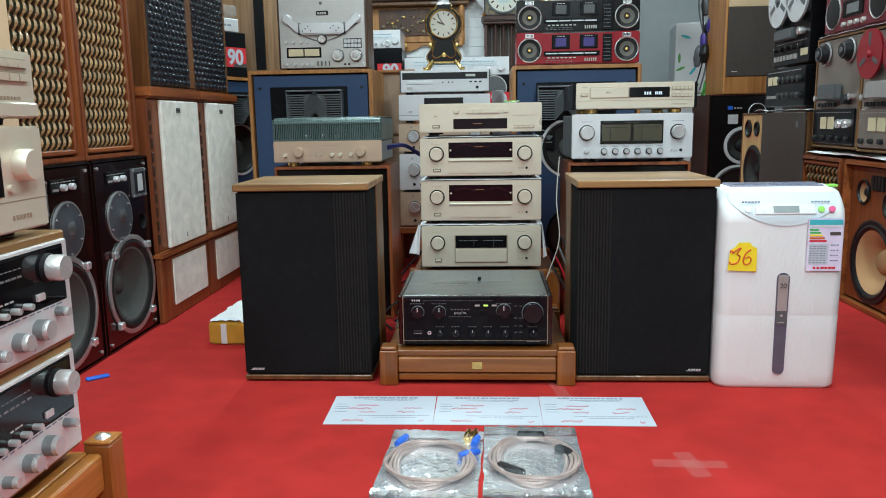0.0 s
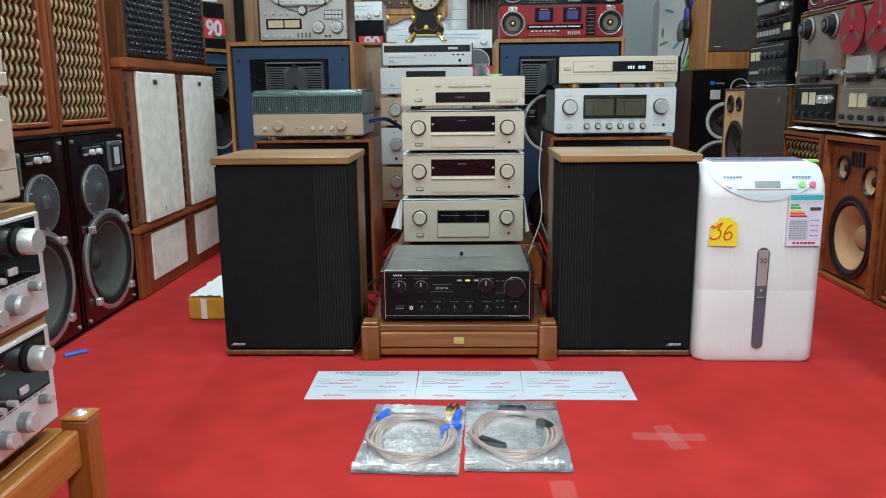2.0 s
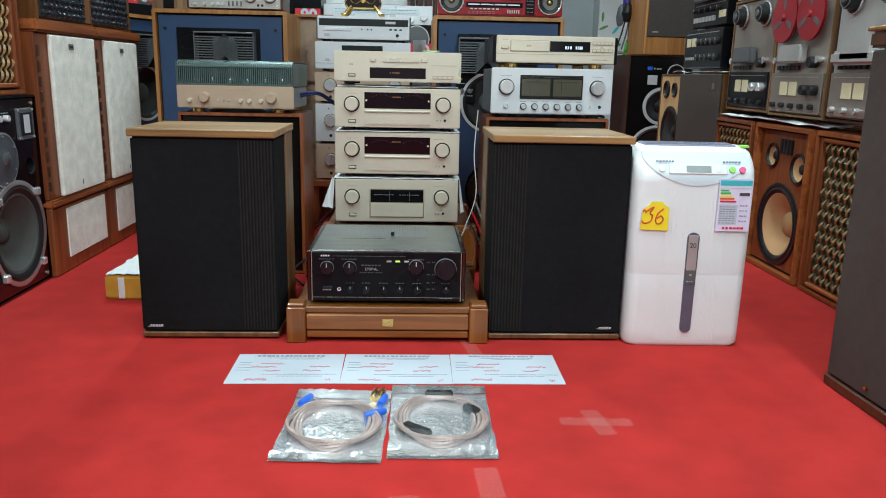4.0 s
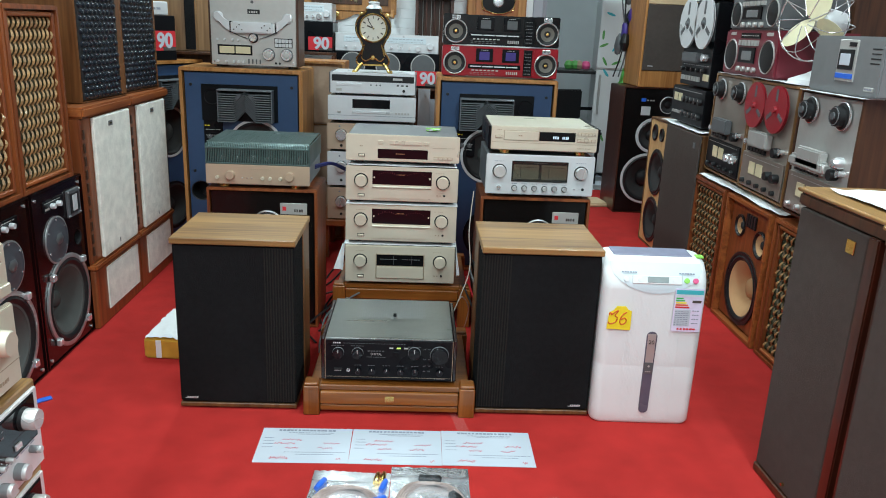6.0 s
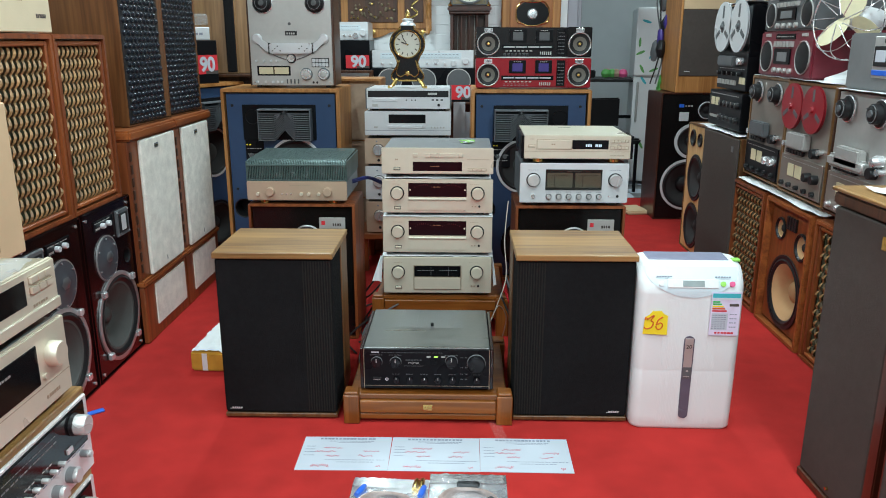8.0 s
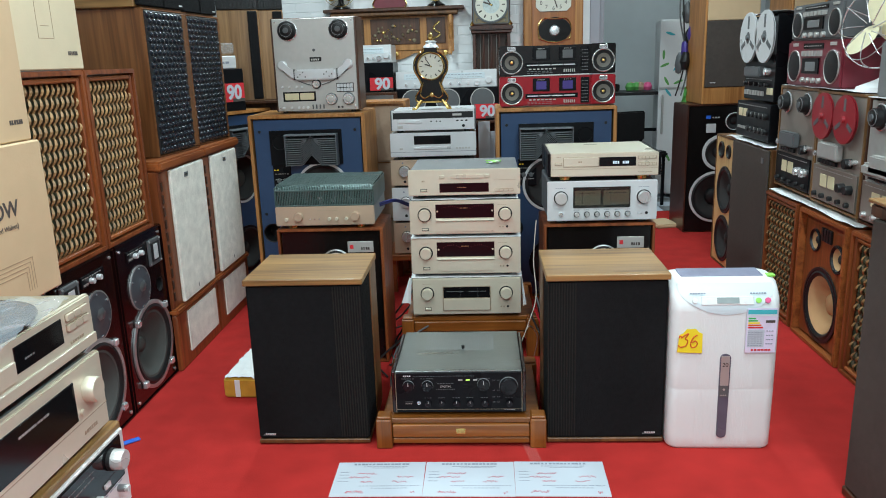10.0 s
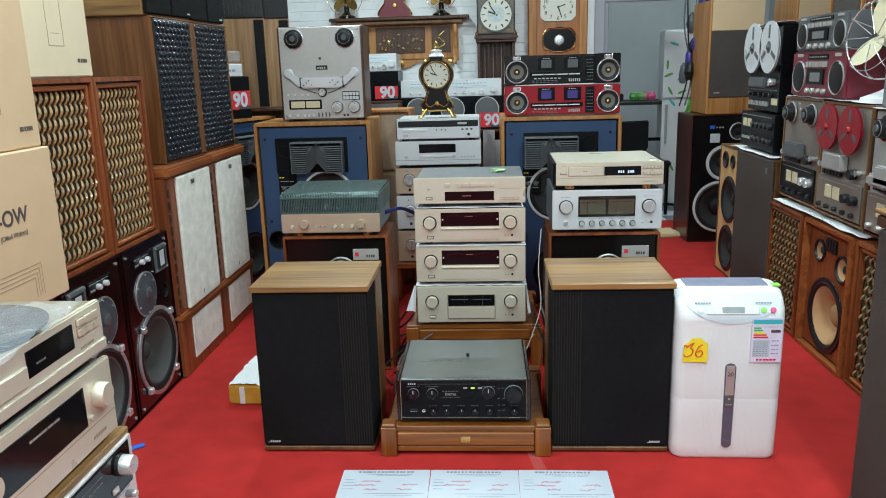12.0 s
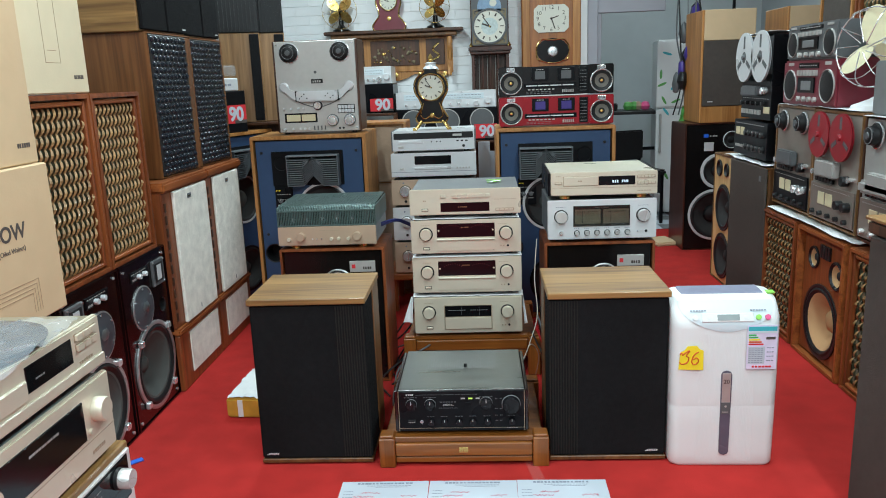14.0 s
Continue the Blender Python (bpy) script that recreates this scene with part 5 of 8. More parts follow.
for yc, m in ((2.185, 1), (2.62, -1), (3.057, 1)):
    dark_speaker(yc, "dark red gloss studio speaker with large grey woofer and silver clamps", m)
for yc in (2.2, 2.6, 3.005):
    lattice_speaker(-0.15, yc, 0.691, 90, 0.402, 0.652, 0.34, 10, 13, "red-brown wooden speaker with carved lattice grille on a dark speaker", "lattice speakers along the left wall")


def white_speaker(y, rz, pa, pb):
    s = thing("white_cloth_speaker", -0.13, y, 0, rz, "walnut speaker with two speckled cream cloth panels against the wall", "speaker", "cream cloth speakers")
    w, d = 0.52, 0.36
    box("lower_cabinet", REDWOOD, s, -w / 2, w / 2, 0.0, d, 0.0, 0.265, 0.006)
    box("waist_moulding", REDWOOD_X, s, -w / 2 - 0.004, w / 2 + 0.004, -0.012, d, 0.266, 0.296, 0.008, seg=2)
    box("upper_cabinet", REDWOOD, s, -w / 2, w / 2, 0.006, d, 0.297, 0.91, 0.004)
    box("top_moulding", REDWOOD_X, s, -w / 2 - 0.006, w / 2 + 0.006, -0.014, d, 0.911, 0.955, 0.009, seg=2)
    for sx in (-1, 1):
        part("slotted_edge", joined([box_bm(sx * (w / 2 - 0.02) - 0.008, sx * (w / 2 - 0.02) + 0.008, 0.001, 0.007, 0.33 + k * 0.055, 0.37 + k * 0.055, 0.002) for k in range(10)]), DARKWOOD, s)
    g = box("upper_grille", CREAM, s, -w / 2 + pa, -w / 2 + pb, -0.012, 0.0055, 0.3, 0.905, 0.005, "speckled cream cloth panel")
    b = box("badge", DARKGREY, g, -0.02, 0.02, -0.015, -0.012, 0.855, 0.876, 0.001)
    text_bars(b, BRASS, -0.014, 0.014, 0.863, 0.005, -0.0157, 3)
    box("mark", DARKGREY, g, 0.006, 0.012, -0.0135, -0.012, 0.325, 0.345, 0.001)
    box("lower_grille", CREAM, s, -w / 2 + pa + 0.02, -w / 2 + pb - 0.005, -0.006, 0.001, 0.055, 0.25, 0.004, "speckled cream cloth panel")
    return s


white_speaker(3.525, 90, 0.095, 0.492)
white_speaker(4.055, 90, 0.075, 0.46)


def dimple_speaker(y, rz, m0, m1):
    s = thing("dimple_grille_speaker", -0.16, y, 0.957, rz, "walnut speaker with black dimpled grille on a cream speaker", "speaker", "black dimpled-grille speakers")
    w, h, d = 0.42, 0.635, 0.36
    part("cabinet", cabinet_bm(w, d, h, 0.009, 0.06, 0.003), CHESTNUT, s)
    box("edge_strip", CHESTNUT, s, w / 2 - m1 + 0.001, w / 2 - 0.0095, 0.0, 0.05, 0.01, h - 0.01, 0.003)
    g = box("grille", BLACKPL, s, -w / 2 + m0, w / 2 - m1, -0.004, 0.05, 0.01, h - 0.01, 0.004)
    bm = bmesh.new()
    nx, nz = 9, 23
    a, b = -w / 2 + m0 + 0.022, w / 2 - m1 - 0.022
    for j in range(nz):
        for i in range(nx - (j % 2)):
            cx = a + (i + 0.5 * (j % 2)) * (b - a) / (nx - 1)
            cz = 0.03 + j * (h - 0.06) / (nz - 1)
            base = [bm.verts.new((cx + 0.018 * math.cos(k * math.pi / 4), -0.0035, cz + 0.0145 * math.sin(k * math.pi / 4))) for k in range(8)]
            mid = [bm.verts.new((cx + 0.010 * math.cos(k * math.pi / 4), -0.011, cz + 0.008 * math.sin(k * math.pi / 4))) for k in range(8)]
            tip = bm.verts.new((cx, -0.0125, cz))
            for k in range(8):
                bm.faces.new((base[k], base[(k + 1) % 8], mid[(k + 1) % 8], mid[k])), bm.faces.new((mid[k], mid[(k + 1) % 8], tip))
    bmesh.ops.recalc_face_normals(bm, faces=bm.faces[:])
    link("dimple_sheet", bm, FOIL, g, smooth=True)
    return s


dimple_speaker(3.61, 86, 0.01, 0.062)
dimple_speaker(4.06, 86, 0.012, 0.03)


# ---- right-hand row
for yc, n in ((3.97, "a"), (2.98, "b"), (2.5, "c")):
    lattice_speaker(2.735, yc, 0, -90, 0.45, 0.615, 0.32, 9, 13, "red-brown wooden speaker with carved lattice grille on the carpet", "lattice speakers along the right wall")


def horn_speaker():
    s = thing("wooden_three_way_speaker", 2.73, 3.47, 0, -90, "orange-brown wooden speaker with bare tan woofer and two cone tweeters", "speaker")
    w, h, d = 0.47, 0.615, 0.32
    part("cabinet", cabinet_bm(w, d, h, 0.026, 0.22, 0.004), REDWOOD_X, s)
    part("baffle", plate_bm(-w / 2 + 0.027, w / 2 - 0.027, 0.027, h - 0.027, 0.03, 0.012, [(0.0, 0.205, 0.165), (-0.1, 0.485, 0.05), (0.125, 0.45, 0.06)]), REDWOOD, s)
    driver(s, 0, 0.205, 0.165, 0.029, BLACKPL, TANCONE, cap=0.055, cap_mat=TANCONE, deep=0.4)
    driver(s, -0.1, 0.485, 0.05, 0.029, BLACKPL, TANCONE, name="tweeter", cap=0.02, cap_mat=CONE)
    driver(s, 0.125, 0.45, 0.06, 0.029, BLACKPL, TANCONE, name="midrange_driver", cap=0.022, cap_mat=CONE)
    for i in range(4):
        box("terminal_slot", BLACKPL, s, -0.035 + i * 0.026, -0.015 + i * 0.026, 0.02, 0.031, 0.5, 0.56, 0.002)
    return s


horn_speaker()


def reel_deck_upright(yc, z, kind):
    u = thing("reel_deck", 2.765 if kind != "silver" else 2.75, yc, z, -90, {
        "hubs": "taupe reel-to-reel tape deck in a wooden case with bare black hubs",
        "reels": "taupe reel-to-reel tape deck in a wooden case with red plastic reels",
        "silver": "silver-grey reel-to-reel tape deck with black hubs and chrome head cover"}[kind], "tape deck", "reel decks on the side row")
    w, h, d = 0.43, 0.5, 0.22
    part("case", cabinet_bm(w + 0.018, d, h, 0.014, 0.02, 0.002), BROWNOAK if kind != "silver" else DARKWOOD, u)
    box("front_panel", TAUPE if kind == "hubs" else DULLSILVER if kind == "silver" else material("grey_taupe_panel", (0.36, 0.32, 0.28), 0.42, 0.4, 0.06, 40), u, -w / 2 + 0.006, w / 2 - 0.006, 0.004, 0.0155, 0.015, h - 0.015, 0.002)
    for sx in (-1, 1):
        if kind == "reels":
            reel_spool(u, sx * 0.105, h - 0.105, 0.1, REELRED, -0.03, REELRED)
        else:
            reel_hub(u, sx * 0.115, h - 0.075, 0.048)
    box("head_cover", DULLSILVER if kind != "hubs" else DARKGREY, u, -0.12, 0.06, -0.035, 0, 0.215, 0.285, 0.006, seg=2)
    for i in range(3):
        lathe("tape_guide", CHROME, u, [(0, -0.004), (0.011, -0.004), (0.011, 0.018), (0.014, 0.022), (0, 0.023)], (-0.17 + i * 0.17, 0, 0.225 + 0.02 * (i % 2)), "y", 14)
    knob("transport_lever", u, 0.13, 0.215, 0.022, 0.03, BLACKPL, 0, 20)
    box("amplifier_panel", BLACKMETAL if kind == "hubs" else TAUPE, u, -w / 2 + 0.012, w / 2 - 0.012, -0.006, 0.001, 0.02, 0.175, 0.002)
    for i in range(2):
        box("level_meter", METERFACE, u, -0.12 + i * 0.075, -0.06 + i * 0.075, -0.009, -0.005, 0.085, 0.14, 0.001, "pale level meter")
    for x in (0.1, 0.165):
        knob("level_knob", u, x, 0.11, 0.02, 0.03, BLACKPL if kind == "reels" else CHROME, -0.005, 20)
    for i in range(5):
        knob("switch", u, -0.16 + i * 0.078, 0.045, 0.011, 0.018, BLACKPL if kind != "silver" else CHROME, -0.005, 12)
    part("key_strip", ribs_bm(-0.16, 0.02, 6, 0.186, 0.204, -0.01, 0.001, 0.75), BLACKPL, u)
    text_bars(u, DULLSILVER, -0.18, 0.18, 0.158, 0.003, -0.0068, 16)
    if kind == "silver":
        lathe("chrome_arm", CHROME, u, [(0, -0.004), (0.022, -0.004), (0.024, 0.015), (0.014, 0.035), (0, 0.038)], (0.15, 0, 0.26), "y", 20)
        box("lower_cover", DULLSILVER, u, -0.18, 0.09, -0.035, 0.003, 0.2, 0.25, 0.012, seg=3)
    return u


reel_deck_upright(3.91, 0.655, "hubs")
reel_deck_upright(3.46, 0.65, "reels")
reel_deck_upright(2.97, 0.65, "silver")


# thin grey-grilled speaker and black units on it
def pale_baffle_speaker():
    s = thing("pale_baffle_speaker", 2.75, 4.63, 0, -90, "tall pale wood speaker half hidden by its loose grey grille", "speaker")
    w, h, d = 0.95, 0.82, 0.3
    part("cabinet", cabinet_bm(w, d, h, 0.012, 0.18, 0.003), WALNUT, s)
    part("baffle", plate_bm(-w / 2 + 0.013, w / 2 - 0.013, 0.013, h - 0.013, 0.004, 0.012, [(-0.26, 0.49, 0.14), (-0.26, 0.18, 0.14), (-0.36, 0.73, 0.05), (-0.22, 0.73, 0.04)]), PALEWOOD, s)
    driver(s, -0.26, 0.49, 0.14, 0.003, BLACKPL, CONE)
    driver(s, -0.26, 0.18, 0.14, 0.003, BLACKPL, CONE)
    driver(s, -0.36, 0.73, 0.05, 0.003, BLACKPL, CONE, name="tweeter")
    driver(s, -0.22, 0.73, 0.04, 0.003, BLACKPL, CONE, name="tweeter")
    g = box("loose_grille", GREYGRILLE, s, -0.09, w / 2, -0.018, -0.006, 0.004, h, 0.004, "grey brown cloth grille set off to one side")
    box("badge", DARKGREY, g, w / 2 - 0.09, w / 2 - 0.06, -0.021, -0.017, h - 0.075, h - 0.045, 0.001)
    return s


pale_baffle_speaker()


def black_reel_deck():
    u = thing("black_reel_deck", 2.77, 4.47, 1.06, -90, "black reel-to-reel tape deck with two large silver reels", "tape deck")
    w, h, d = 0.46, 0.45, 0.2
    box("case", BLACKMETAL, u, -w / 2, w / 2, 0, d, 0.004, h, 0.003)
    box("front_plate", DARKGREY, u, -w / 2 + 0.01, w / 2 - 0.01, -0.002, 0.001, h * 0.55, h - 0.01, 0.001)
    for sx in (-1, 1):
        reel_spool(u, sx * 0.125, h - 0.11, 0.135, SILVER, -0.03, DARKGREY)
    box("head_cover", DARKGREY, u, -0.14, 0.1, -0.04, 0, 0.13, 0.185, 0.006, seg=2)
    knob("transport_knob", u, 0.15, 0.16, 0.02, 0.03, CHROME, 0, 18)
    part("key_strip", ribs_bm(-0.2, 0.1, 7, 0.03, 0.055, -0.01, 0.001, 0.7), DULLSILVER, u)
    for i in range(5):
        knob("knob", u, -0.19 + i * 0.08, 0.09, 0.012, 0.018, BLACKPL, 0, 12, mark=DULLSILVER)
    for i in range(2):
        box("level_meter", METERFACE, u, 0.13 + i * 0.045, 0.17 + i * 0.045, -0.003, 0, 0.04, 0.075, 0.001)
    text_bars(u, DULLSILVER, -0.2, 0.2, 0.115, 0.003, -0.001, 14)
    v = thing("black_amplifier_unit", 2.76, 4.48, 0.845, -90, "black cassette amplifier unit with meters under a reel deck", "amplifier")
    box("case", BLACKMETAL, v, -0.29, 0.24, 0, 0.26, 0.006, 0.205, 0.004)
    for i in range(2):
        box("level_meter", METERFACE, v, -0.25 + i * 0.075, -0.19 + i * 0.075, -0.003, 0.001, 0.12, 0.165, 0.001)
    for i in range(5):
        knob("knob", v, -0.06 + i * 0.062, 0.14, 0.018, 0.02, BLACKPL, 0, 16, mark=DULLSILVER)
        knob("knob", v, -0.06 + i * 0.062, 0.06, 0.018, 0.02, BLACKPL, 0, 16, mark=DULLSILVER)
    part("key_strip", ribs_bm(-0.25, -0.1, 5, 0.05, 0.065, -0.006, 0.001, 0.7), DULLSILVER, v)
    text_bars(v, DULLSILVER, -0.26, 0.2, 0.185, 0.004, -0.001, 14)


black_reel_deck()


# speaker with white-ringed woofers and the wooden one on it
def ring_speaker():
    s = thing("ringed_woofer_speaker", 2.98, 5.83, 0, 1, "dark red gloss speaker with white-ringed black woofers", "speaker")
    w, h, d = 0.46, 0.955, 0.4
    part("cabinet", cabinet_bm(w, d, h, 0.012, 0.25, 0.005), REDBROWN, s)
    part("baffle", plate_bm(-w / 2 + 0.013, w / 2 - 0.013, 0.013, h - 0.013, 0.006, 0.012, [(0, 0.27, 0.185), (0.02, 0.60, 0.115), (0.11, 0.83, 0.06)]), BLACKGLOSS, s)
    driver(s, 0, 0.27, 0.185, 0.005, SILVER, CONE, cap=0.07, cap_mat=BLACKPL)
    driver(s, 0.02, 0.60, 0.115, 0.005, SILVER, CONE, cap=0.05, cap_mat=BLACKPL, name="midrange_driver")
    driver(s, 0.11, 0.83, 0.06, 0.005, SILVER, CONE, cap=0.03, cap_mat=BLACKPL, name="tweeter")
    link("trim_ring", ring_bm(0.118, 0.132, 0.005, (0.02, 0.004, 0.60), 44), SILVER, s, "pale metal ring round the driver", smooth=True)
    box("level_plate", SILVER, s, -0.09, -0.02, 0.001, 0.0055, 0.75, 0.815, 0.002)
    box("maker_plate", BLUEPL, s, -0.095, -0.06, 0.002, 0.0055, 0.85, 0.875, 0.001)
    text_bars(s, DULLSILVER, -0.05, 0.01, 0.855, 0.01, 0.0052, 3)
    v = thing("wooden_cased_speaker", 3.035, 5.83, 0.957, 1, "honey-coloured wooden speaker with a brown grey grille on a dark speaker", "speaker")
    box("cabinet", OAK, v, -0.19, 0.19, 0.012, 0.42, 0, 0.8, 0.005)
    box("front_frame", OAK, v, -0.19, -0.176, 0.0, 0.0115, 0, 0.8, 0.003)
    box("lower_frame", OAK, v, -0.175, 0.19, 0.0, 0.0115, 0, 0.118, 0.003)
    g = box("grille", GREYGRILLE, v, -0.175, 0.18, -0.004, 0.0115, 0.12, 0.585, 0.004)
    box("upper_board", KRAFT, v, -0.175, 0.19, 0.0, 0.0115, 0.587, 0.8, 0.003)
    box("badge", SILVER, g, -0.14, -0.1, -0.006, -0.004, 0.15, 0.156, 0.0005)
    v["group"] = "honey wooden speakers"
    copy_thing(v, pose(3.62, 5.8, 0.957, 0, 0, 1))
    copy_thing(s, pose(3.63, 5.8, 0, 0, 0, 1))
    return s


ring_speaker()


# ---- tall dark speakers standing close on the right
def tower(x, y, rz, label, cloth):
    s = thing("tower_speaker", x, y, 0, rz, label, "speaker", "tall grey-grilled speakers")
    w, h, d = 0.44, 0.925, 0.36
    box("cabinet", DARKWOOD, s, -w / 2, w / 2, 0.028, d, 0.03, h - 0.052, 0.003)
    box("plinth", DARKWOOD, s, -w / 2 - 0.004, w / 2 + 0.002, -0.004, d, 0, 0.03, 0.004)
    box("top_moulding", DARKWOOD, s, -w / 2 - 0.006, w / 2 + 0.002, -0.006, d, h - 0.05, h - 0.012, 0.006, seg=2)
    box("top_board", WALNUT_X, s, -w / 2 - 0.012, w / 2 + 0.002, -0.012, d, h - 0.0115, h, 0.003)
    g = box("grille", GREYGRILLE, s, -w / 2 + 0.004, 0.113, -0.002, 0.027, 0.034, h - 0.056, 0.005)
    box("badge", BRASS, g, 0.033, 0.069, -0.006, -0.001, h - 0.118, h - 0.082, 0.001, "square brass badge")
    lathe("grille_pin", BRASS, g, [(0, 0), (0.006, 0), (0.005, 0.008), (0, 0.009)], (-0.045, -0.002, 0.06), "y", 12)
    for x0, x1, out in ((0.115, 0.158, -0.004), (0.168, 0.186, 0.004), (0.196, w / 2, -0.002)):
        box("side_moulding", REDBROWN, s, x0, x1, out, 0.027, 0.031, h - 0.053, 0.004, seg=2)
    if cloth:
        c = bmesh.new()
        bmesh.ops.create_grid(c, x_segments=14, y_segments=14, size=0.5)
        for v in c.verts:
            v.co = Vector((v.co.x * 0.38 + 0.02, 0.2 + v.co.y * 0.31, h + 0.006 + 0.006 * noise.noise(v.co * 9)))
        cl = thing("foam_wrap", x, y, 0, rz, "white foam wrapping sheet lying on the tall speaker", "wrapping")
        link("sheet", c, FOAM, cl, smooth=True)
    return s


tower(2.346, 2.05, -88, "tall dark brown speaker with grey-brown cloth grille and brass badge", True)
tower(2.33, 1.605, -88, "tall dark brown speaker with grey-brown cloth grille beside another", False)


# ---- stack on the near wooden rack
def near_rack():
    r = thing("wooden_rack", 0.40, 1.33, 0, 90, "brown wooden rack with turned-cap posts holding receivers", "rack")
    for px in (-0.28, 0.225):
        for py in (-0.108, 0.32):
            p = box("post", RACKWOOD_Z, r, px - 0.024, px + 0.024, py - 0.024, py + 0.024, 0, 0.262, 0.003)
            lathe("post_cap", CHROME, p, [(0, 0), (0.014, 0), (0.013, 0.002), (0.003, 0.007), (0, 0.008)], (px, py, 0.268), "z", 14)
            box("post_top", RACKWOOD_LIT, p, px - 0.024, px + 0.024, py - 0.024, py + 0.024, 0.2625, 0.268, 0.003)
    box("front_rail", RACKWOOD_LIT, r, -0.255, 0.2, -0.118, -0.092, 0.18, 0.249, 0.004)
    box("back_rail", RACKWOOD_LIT, r, -0.255, 0.2, 0.31, 0.33, 0.175, 0.235, 0.003)
    for px in (-0.28, 0.225):
        box("side_rail", RACKWOOD_LIT, r, px - 0.012, px + 0.012, -0.083, 0.295, 0.175, 0.235, 0.003)
    box("shelf", RACKWOOD_LIT, r, -0.256, 0.201, -0.09, 0.3, 0.236, 0.25, 0.002)

    def receiver(z, h, yoff):
        u = thing("stereo_receiver", 0.493 + yoff, 1.31, z, 90, "silver-faced stereo receiver in a walnut case with black dial", "receiver", "stacked silver receivers")
        w, d = 0.42, 0.34
        box("case", WALNUT_X, u, -w / 2 - 0.004, w / 2 + 0.004, 0.0, d, 0, h, 0.003)
        box("front_panel", ALLOY, u, -w / 2 + 0.003, w / 2 - 0.003, -0.006, 0.002, 0.008, h - 0.013, 0.002)
        dl = box("dial_window", WINDOW, u, -w / 2 + 0.014, w / 2 - 0.02, -0.0085, -0.005, h * 0.42, h - 0.022, 0.002)
        box("dial_trim", BLACKMETAL, u, -w / 2 + 0.012, w / 2 - 0.018, -0.0068, -0.0055, h * 0.42 - 0.004, h - 0.019, 0.001)
        text_bars(dl, MIDGREY, -w / 2 + 0.04, 0.08, h * 0.72, 0.003, -0.0092, 18)
        text_bars(dl, MIDGREY, -w / 2 + 0.04, 0.08, h * 0.79, 0.0015, -0.0092, 24)
        tk = knob("tuning_knob", u, w / 2 - 0.066, h * 0.725, 0.0205, 0.03, KNOBMETAL, -0.0085, 30)
        lathe("knob_skirt", BLACKPL, tk, [(0, 0), (0.023, 0), (0.022, 0.007), (0, 0.007)], (w / 2 - 0.066, -0.0085, h * 0.725), "y", 28)
        for i in range(9):
            knob("push_button", u, -w / 2 + 0.05 + i * 0.0295, h * 0.475, 0.0052, 0.014, KNOBMETAL, -0.0085, 12)
        for i in range(4):
            text_bars(dl, DULLSILVER, -w / 2 + 0.05 + i * 0.06, -w / 2 + 0.085 + i * 0.06, h * 0.545, 0.0025, -0.0092, 3)
        box("button_plate", ALLOY, u, w / 2 - 0.105, w / 2 - 0.085, -0.013, -0.008, h * 0.475, h * 0.535, 0.001)
        for i, rr in enumerate((0.016, 0.0085, 0.016, 0.0085, 0.0135, 0.0155, 0.0075)):
            kz = h * (0.23, 0.16, 0.23, 0.19, 0.21, 0.235, 0.32)[i]
            kn = knob("tone_knob", u, -w / 2 + 0.05 + i * 0.0535, kz, rr, 0.022, KNOBMETAL, -0.006, 22)
            link("knurled_band", ring_bm(rr * 0.96, rr * 1.035, 0.012, (-w / 2 + 0.05 + i * 0.0535, -0.006, kz), 22), MIDGREY, kn, smooth=True)
        text_bars(u, INK, -w / 2 + 0.03, w / 2 - 0.03, h * 0.375, 0.002, -0.0068, n=20)
        for i in range(3):
            knob("lever", u, -w / 2 + 0.075 + i * 0.105, h * 0.13, 0.005, 0.016, KNOBMETAL, -0.006, 10)
        return u
    receiver(0.27, 0.185, -0.006)
    receiver(0.458, 0.183, 0.0)

    a = thing("champagne_amplifier", 0.488, 1.263, 0.643, 90, "champagne amplifier with a large volume knob on a silver receiver", "amplifier")
    w, h, d = 0.465, 0.165, 0.36
    for px in (-0.18, 0.18):
        for py in (0.05, 0.3):
            lathe("foot", BLACKPL, a, [(0, 0), (0.02, 0), (0.022, 0.01), (0, 0.01)], (px, py, 0), "z", 14)
    box("case", DARKGREY, a, -w / 2 + 0.006, w / 2 - 0.006, 0.014, d, 0.01, h - 0.004, 0.003)
    box("front_panel", CHAMP, a, -w / 2, w / 2, 0, 0.0135, 0.01, h, 0.003, seg=2)
    # shade of the panel groove, drawn as a darker strip
    box("panel_groove", CHAMPDARK, a, -w / 2 + 0.001, w / 2 - 0.001, -0.0006, 0.001, 0.055, 0.0565, 0)
    wd = box("meter_window", WINDOW, a, -0.13, 0.125, -0.002, 0.002, 0.064, 0.142, 0.001)
    text_bars(wd, DULLSILVER, -0.05, 0.04, 0.12, 0.004, -0.0028, 10)
    knob("volume_knob", a, 0.172, 0.108, 0.024, 0.022, CHAMP, 0, 34)
    knob("volume_knob", a, -0.172, 0.108, 0.024, 0.022, CHAMP, 0, 34)
    text_bars(a, CHAMPDARK, 0.14, 0.19, 0.028, 0.007, n=6)
    lathe("button", CHAMP, a, [(0, 0), (0.006, 0), (0.006, 0.006), (0, 0.006)], (0.14, 0, 0.075), "y", 14)

    c = thing("champagne_disc_player", 0.478, 1.28, 0.81, 90, "champagne disc player lying on a matching amplifier", "disc player")
    w, h, d = 0.455, 0.11, 0.36
    for px in (-0.18, 0.18):
        for py in (0.05, 0.3):
            lathe("foot", BLACKPL, c, [(0, 0), (0.02, 0), (0.022, 0.01), (0, 0.01)], (px, py, 0), "z", 14)
